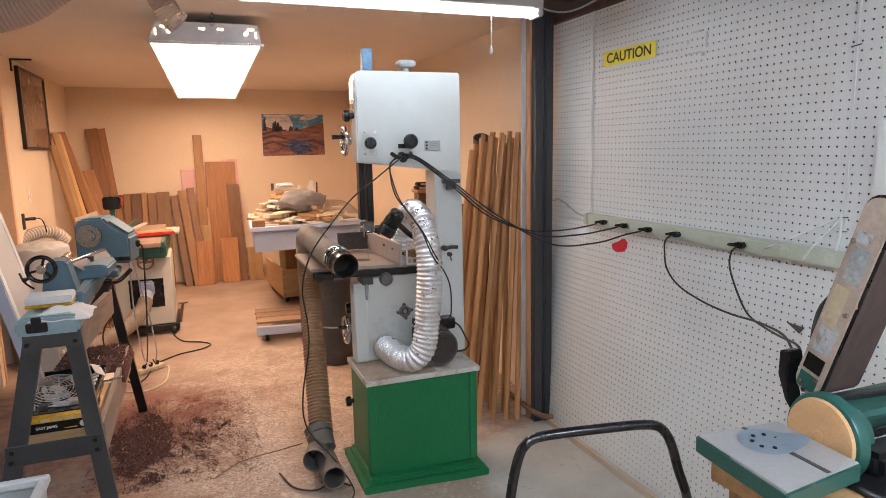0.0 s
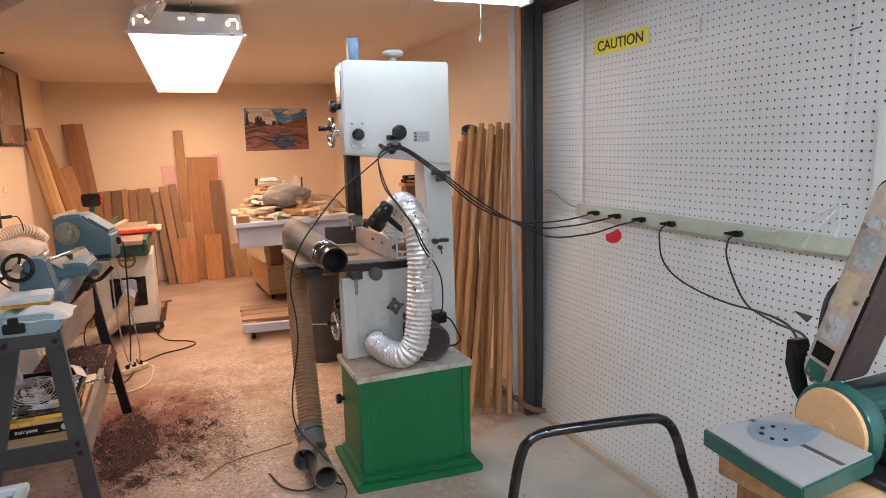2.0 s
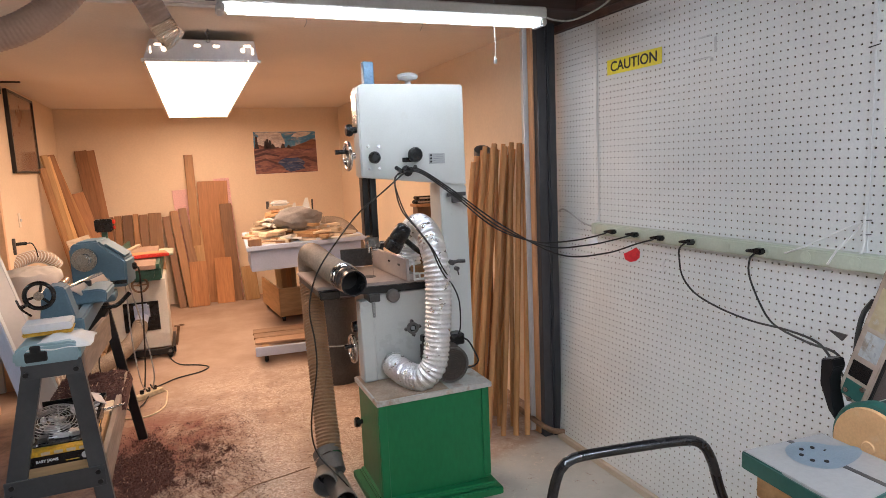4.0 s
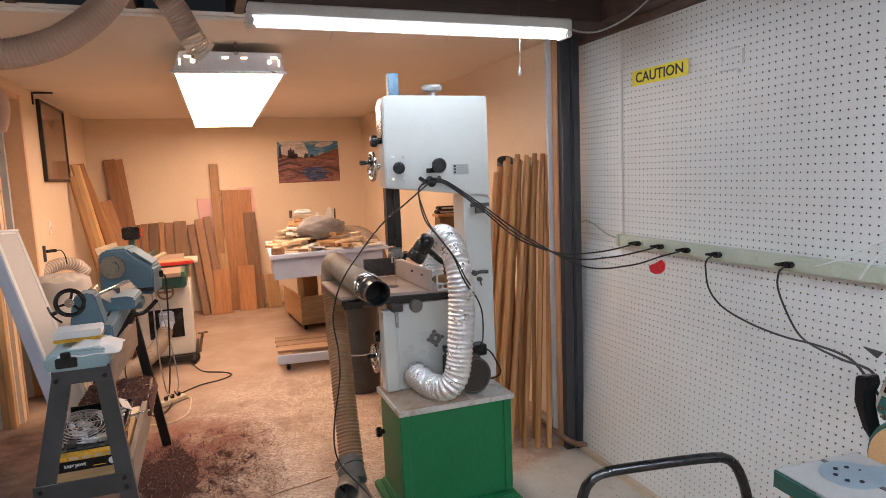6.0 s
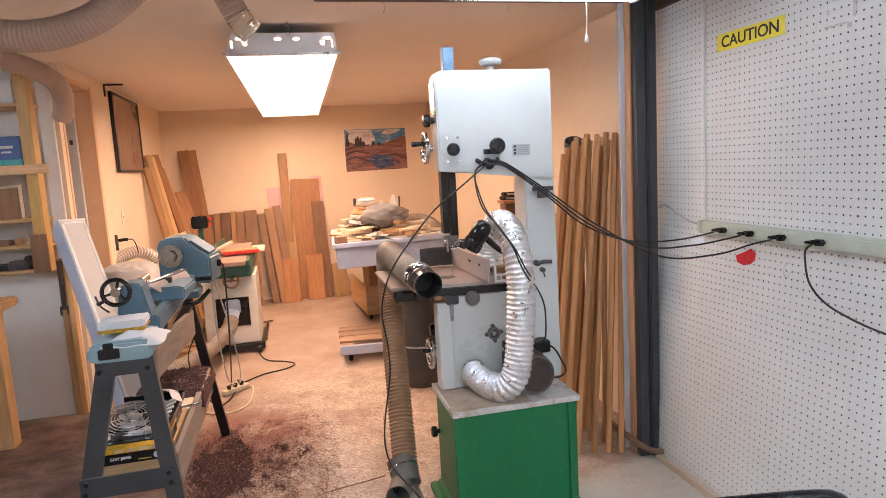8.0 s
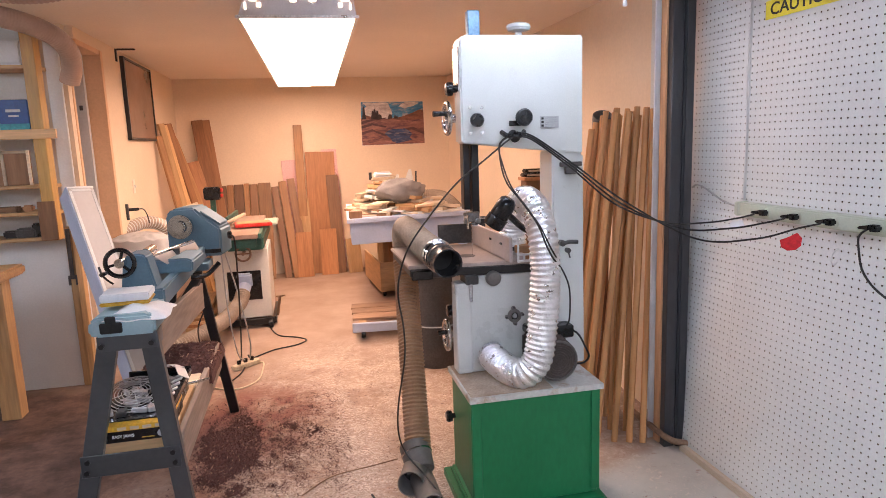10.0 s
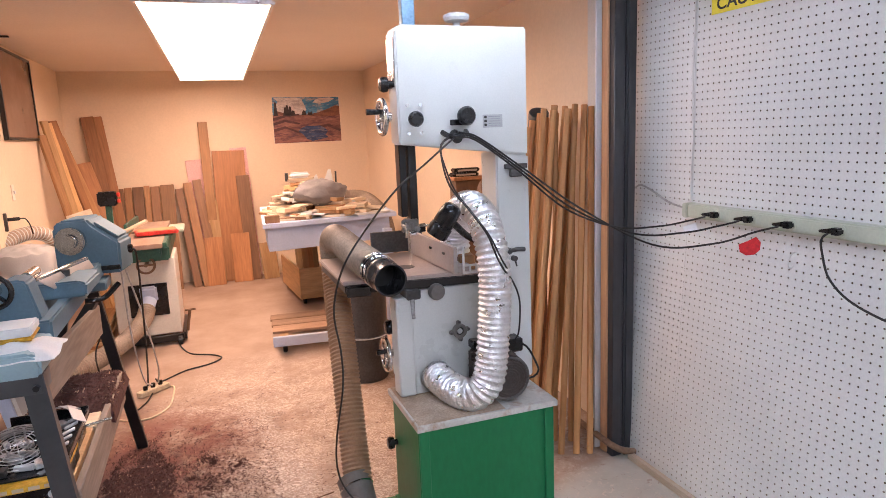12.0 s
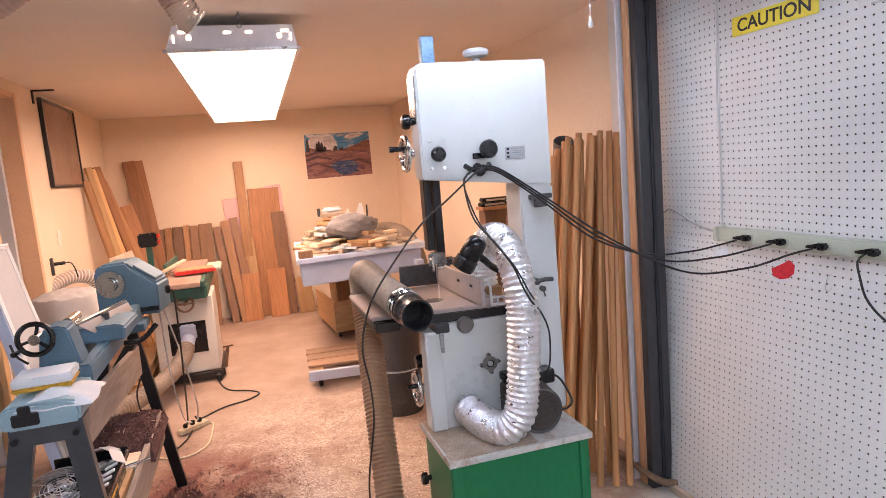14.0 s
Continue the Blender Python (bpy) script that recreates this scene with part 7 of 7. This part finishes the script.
part("shaft", bar((-1.318, 4.527, 0.64), (-1.316, 4.527, 0.92), 0.022, 0.008, (1, 0, 0)), GUN, wr)
part("jaw", merge(bar((-1.335, 4.527, 0.60), (-1.335, 4.527, 0.645), 0.012, 0.01), bar((-1.298, 4.527, 0.60), (-1.298, 4.527, 0.645), 0.012, 0.01), bar((-1.34, 4.527, 0.645), (-1.294, 4.527, 0.645), 0.02, 0.01, (0, 0, 1))), GUN, wr)
bn = thing("pine_bench", "rough pine workbench at the shop's edge", "bench", (-1.9, 4.0, 0))
part("top", box((-2.5, 3.6, 0.735), (-1.44, 4.25, 0.785), 0.010, 2), PINE_X, bn)
for x, y in ((-1.545, 4.15), (-1.545, 3.68), (-2.44, 4.15), (-2.44, 3.68)):
    part("leg", box((x - 0.045, y - 0.045, 0.0), (x + 0.045, y + 0.045, 0.7445), 0.003), PINE, bn)
part("stretcher", box((-2.395, 4.12, 0.20), (-1.592, 4.16, 0.32), 0.003), PINE_X, bn)
solo("pipe_offcut", cyl((-1.56, 3.98, 0.811), (-1.53, 4.10, 0.811), 0.026, seg=20, bevel=0.004), BLUE_BOX, "short blue pipe offcut on the bench", "pipe")

# cords and power strip on the floor
ps = thing("power_strip", "cream power strip lying on the floor", "power strip", (-0.43, 4.56, 0))
part("body", bar((-0.50, 4.50, 0.018), (-0.36, 4.62, 0.018), 0.045, 0.030, (1, -1, 0), 0.005), CREAM_CORD, ps)
for k in range(3):
    part("plug", obox(pose(-0.465 + 0.035 * k, 4.53 + 0.03 * k, 0.045), (0.024, 0.024, 0.024), 0.004), BLACK, ps)
cord([(-0.37, 4.61, 0.012), (-0.33, 4.60, 0.006), (-0.325, 4.50, 0.006), (-0.34, 4.30, 0.006), (-0.42, 4.19, 0.006), (-0.52, 4.20, 0.006), (-0.60, 4.26, 0.006)], 0.005, CREAM_CORD, "cream cord looped on the floor")
cord([(-0.42, 4.64, 0.05), (-0.40, 4.70, 0.01), (-0.27, 4.84, 0.006), (-0.13, 4.90, 0.006), (-0.06, 4.99, 0.006), (-0.12, 5.08, 0.006), (-0.24, 5.16, 0.006), (-0.30, 5.32, 0.006), (-0.33, 5.46, 0.02)], 0.0045, CORD, "black cord snaking over the dusty floor")
cord([(-0.39, 3.98, 0.90), (-0.375, 4.02, 0.86), (-0.385, 4.10, 0.60), (-0.41, 4.25, 0.30), (-0.44, 4.45, 0.10), (-0.455, 4.52, 0.06)], 0.0045, CORD, "black cord hanging from the headstock")
cord([(-0.45, 4.05, 0.80), (-0.46, 4.20, 0.45), (-0.45, 4.38, 0.15), (-0.43, 4.52, 0.06)], 0.004, GREY_CORD, "grey cord hanging behind the lathe")
cord([(-0.44, 4.10, 0.80), (-0.40, 4.25, 0.50), (-0.38, 4.42, 0.20), (-0.40, 4.55, 0.06)], 0.004, GREY_CORD, "grey cord hanging behind the lathe")
cord([(-0.60, 4.40, 0.45), (-0.66, 4.40, 0.30), (-0.62, 4.36, 0.14), (-0.52, 4.30, 0.02), (-0.46, 4.40, 0.006), (-0.43, 4.50, 0.02)], 0.004, CORD, "dark cord drooping behind the lathe stand")
cord([(0.16, 2.88, 0.006), (0.20, 2.74, 0.006), (0.28, 2.68, 0.006), (0.36, 2.72, 0.006), (0.42, 2.66, 0.006)], 0.004, CORD, "dark cord lying round the hose fitting")
cord([(-0.10, 2.95, 0.006), (0.02, 3.06, 0.006), (0.18, 3.10, 0.006), (0.30, 3.13, 0.006)], 0.0025, RUST, "brown cord trailing on the floor")

# ---------------- belt and disc sander on its bench ----------------
sb = thing("sander_bench", "rough pine bench carrying the sander", "bench", (1.15, 0.95, 0))
part("top", prism([(0.845, 1.175, 0.690), (0.875, 0.70, 0.690), (1.50, 0.62, 0.690), (1.50, 1.25, 0.690)], (0, 0, 0.045), 0.003), PINE_X, sb)
for x, y in ((0.92, 0.75), (0.92, 1.12), (1.44, 0.70), (1.44, 1.18)):
    part("leg", box((x - 0.04, y - 0.04, -0.025), (x + 0.04, y + 0.04, 0.6895), 0.003), PINE, sb)
sd = thing("belt_disc_sander", "green belt and disc sander with a grey tilting table", "sander", (1.1, 1.0, 0.7355))
part("body", merge(box((1.050, 1.03, 0.736), (1.34, 1.14, 0.852), 0.02, 3)), SANDER, sd)
part("base_casting", merge(box((0.985, 0.90, 0.7355), (1.36, 1.10, 0.752), 0.006), box((1.03, 0.96, 0.7525), (1.32, 1.029, 0.80), 0.012, 2)), BLACK_METAL, sd, "black cast base")
tbl2 = part("work_table", prism([(0.799, 1.166, 0.786), (0.777, 0.942, 0.786), (0.979, 0.965, 0.786), (0.992, 1.150, 0.786)], (0, 0, 0.014), 0.001), GREY_TABLE, sd, "ground grey work table")
part("table_rim", prism([(0.796, 1.169, 0.764), (0.774, 0.938, 0.764), (0.981, 0.961, 0.764), (0.994, 1.153, 0.764)], (0, 0, 0.0345), 0.003), SANDER, tbl2, "green table edge")
part("mitre_slot", bar((0.905, 1.155, 0.8004), (0.898, 0.960, 0.8004), 0.010, 0.0012, (1, 0, 0), 0.0), GUN, tbl2)
m_disc = along((1.007, 1.0645, 0.800), (1.083, 1.059, 0.800))
part("disc_housing", turned([(0.077, -0.036), (0.083, -0.034), (0.086, -0.028), (0.086, -0.012), (0.062, -0.008), (0.055, 0.035), (0.0, 0.036)], m_disc, 40), SANDER, sd, "green disc guard")
part("disc", turned([(0.0, -0.045), (0.012, -0.045), (0.014, -0.043), (0.045, -0.0425), (0.047, -0.0435), (0.074, -0.0425), (0.076, -0.036), (0.0, -0.035)], m_disc, 40), ORANGE_DISC, sd, "worn orange sanding disc")
m_belt = along((1.072, 1.110, 0.898), (1.072, 0.999, 1.242), (0, 1, 0))


def stadium(half, length, m, x0, x1):
    """A rounded bar: an outline with half-round ends, pushed from x0 to x1 along the pose's y."""
    pts = [(half * math.cos(a), length / 2 + half * math.sin(a)) for a in (math.pi * k / 14 for k in range(15))]
    pts += [(-half * math.cos(a), -length / 2 - half * math.sin(a)) for a in (math.pi * k / 14 for k in range(15))]
    return prism([m @ Vector((u, x0, v)) for u, v in pts], m.to_3x3() @ Vector((0, x1 - x0, 0)), 0.0015)


part("side_plate", stadium(0.0275, 0.362, m_belt, 0.044, 0.052), PLATEN, sd, "scuffed side plate with old labels")
part("belt", stadium(0.0315, 0.362, m_belt, -0.060, 0.043), ABRASIVE, sd, "brown abrasive belt")
part("belt_edge", stadium(0.0325, 0.362, m_belt, 0.0405, 0.0436), BLACK, sd)
for z0, z1, u0, u1, mat in ((-0.200, -0.166, -0.020, 0.020, SANDER), (-0.158, -0.124, -0.019, 0.020, BLACK), (-0.112, -0.060, -0.020, 0.016, WORN_LABEL), (-0.050, 0.030, -0.010, 0.019, TAN_LABEL), (0.042, 0.112, -0.020, 0.014, FADED_LABEL), (0.120, 0.142, -0.010, 0.018, WORN_LABEL)):
    part("label", obox(m_belt @ Matrix.Translation(((u0 + u1) / 2, 0.0527, (z0 + z1) / 2)), (u1 - u0, 0.0014, z1 - z0)), mat, sd, "old scuffed label")
for z, u, w, h in ((0.058, -0.010, 0.010, 0.006), (0.072, 0.000, 0.012, 0.004), (0.085, -0.006, 0.014, 0.005), (-0.085, 0.002, 0.006, 0.012), (-0.095, -0.012, 0.004, 0.010)):
    part("print_bar", obox(m_belt @ Matrix.Translation((u, 0.0538, z)), (w, 0.0008, h)), GREY_INK, sd)
for u, v in ((-0.012, -0.222), (0.016, -0.20), (0.0, -0.238), (0.020, -0.02), (-0.020, 0.14)):
    part("screw", cyl(m_belt @ Vector((-u, 0.052, v * 0.85)), m_belt @ Vector((-u, 0.056, v * 0.85)), 0.005, seg=10), CHROME, sd)
part("stop_bracket", prism([(1.03, 1.187, 0.937), (1.03, 1.163, 0.942), (1.03, 1.158, 0.925), (1.03, 1.167, 0.905), (1.03, 1.162, 0.862), (1.03, 1.150, 0.815), (1.03, 1.168, 0.835), (1.03, 1.188, 0.885)], (0.035, 0, 0), 0.002), BLACK_METAL, sd)
part("clamp_block", box((1.022, 1.026, 1.060), (1.046, 1.042, 1.088), 0.003), PLY, sd, "small tan block on the arm")
part("fin", prism([(1.03, 1.174, 1.000), (1.03, 1.135, 0.998), (1.03, 1.145, 0.984)], (0.004, 0, 0)), GUN, sd)
part("base_bar", bar((1.04, 1.10, 0.853), (1.35, 1.06, 0.855), 0.02, 0.02, (0, 0, 1)), BLACK_METAL, sd)
part("tracking_rod", cyl((1.09, 0.99, 0.862), (1.16, 0.97, 0.862), 0.011, seg=16, bevel=0.002), CHROME, sd)
part("motor_plate", box((1.082, 1.0195, 0.738), (1.14, 1.0215, 0.800), 0.0008), PALE_GREY, sd, "white rating label")
part("plate_frame", box((1.060, 1.022, 0.7365), (1.22, 1.0295, 0.818), 0.003), BLACK, sd)
part("print_bar", box((1.088, 1.0185, 0.785), (1.125, 1.0194, 0.794)), GREY_INK, sd)
for k in range(4):
    part("print_bar", box((1.088, 1.0185, 0.745 + 0.009 * k), (1.13, 1.0194, 0.748 + 0.009 * k)), GREY_INK, sd)
cord([(1.11, 1.14, 1.055), (1.075, 1.135, 1.035), (1.055, 1.13, 1.0), (1.05, 1.13, 0.955)], 0.005, CORD, "short black cord on the sander's arm")
pd = thing("sanding_disc_sheet", "pale blue sanding disc with vent holes on the table", "sanding disc", (0.885, 1.07, 0.8))
bmd = bmesh.new()
rim, heart = [], bmd.verts.new((0, 0, 0))
for k in range(56):
    a = 2 * math.pi * k / 56
    pull = max(0.0, math.cos(a + 0.6)) ** 7
    r = 0.050 + 0.024 * pull
    rim.append(bmd.verts.new((r * math.cos(a), r * math.sin(a), 0.014 * pull)))
for k in range(56):
    bmd.faces.new((heart, rim[k], rim[(k + 1) % 56]))
bmesh.ops.solidify(bmd, geom=bmd.faces[:], thickness=0.0012)
bmd.transform(pose(0.893, 1.088, 0.8030, 2, -2, 0))
part("sheet", bmd, BLUE_PAPER, pd)


def disc_hole(u, v):
    bm = cyl((u, v, 0.0), (u, v, 0.0016), 0.0040, seg=14)
    bm.transform(pose(0.893, 1.088, 0.8030, 2, -2, 0))
    return bm


# near-black discs on the uncut sheet paint the dark of its vent holes
for k in range(7):
    a = 2 * math.pi * k / 7
    r = 0.026
    part("vent_hole", disc_hole(r * math.cos(a), r * math.sin(a)), HOLE_SHADE, pd)
solo("hanging_sheet", box((1.565, 1.22, 1.10), (1.598, 1.40, 1.42), 0.02, 2), WHITE, "pale plastic bottle shape hanging on the pegboard", "container")

# ---------------- hand cart ----------------
ct = thing("hand_cart", "folding hand cart with a black tube handle", "cart", (0.68, 1.3, 0))
part("handle", tube(spline([(0.428, 1.345, 0.12), (0.455, 1.34, 0.50), (0.473, 1.335, 0.66), (0.488, 1.332, 0.735), (0.505, 1.330, 0.765), (0.54, 1.327, 0.776), (0.65, 1.305, 0.780), (0.765, 1.283, 0.779), (0.805, 1.279, 0.766), (0.832, 1.279, 0.730), (0.855, 1.279, 0.665), (0.90, 1.28, 0.52), (0.945, 1.285, 0.12)], 0.02), 0.0105, 14), BLACK, ct, "bent black tube handle")
part("deck", box((0.40, 1.10, 0.10), (0.97, 1.36, 0.125), 0.006), BLACK, ct)
for x in (0.44, 0.93):
    for y in (1.14, 1.33):
        part("wheel", cyl((x - 0.015, y, 0.05), (x + 0.015, y, 0.05), 0.05, seg=22, bevel=0.006), BLACK, ct)

# white tray at the edge of the lathe
wt = thing("white_bin", "white plastic bin beside the lathe stand", "bin", (-0.56, 1.62, 0))
part("rim", merge(box((-0.70, 1.50, 0.678), (-0.425, 1.52, 0.698), 0.004), box((-0.445, 1.5205, 0.678), (-0.425, 1.72, 0.698), 0.004), box((-0.70, 1.5205, 0.678), (-0.68, 1.72, 0.698), 0.004), box((-0.70, 1.7205, 0.678), (-0.425, 1.74, 0.698), 0.004)), PALE_GREY, wt)
part("wall", merge(box((-0.69, 1.51, 0.0), (-0.435, 1.516, 0.6775)), box((-0.441, 1.5165, 0.0), (-0.435, 1.73, 0.6775)), box((-0.69, 1.5165, 0.0), (-0.684, 1.73, 0.6775)), box((-0.69, 1.7305, 0.0), (-0.435, 1.736, 0.6775))), PALE_GREY, wt)
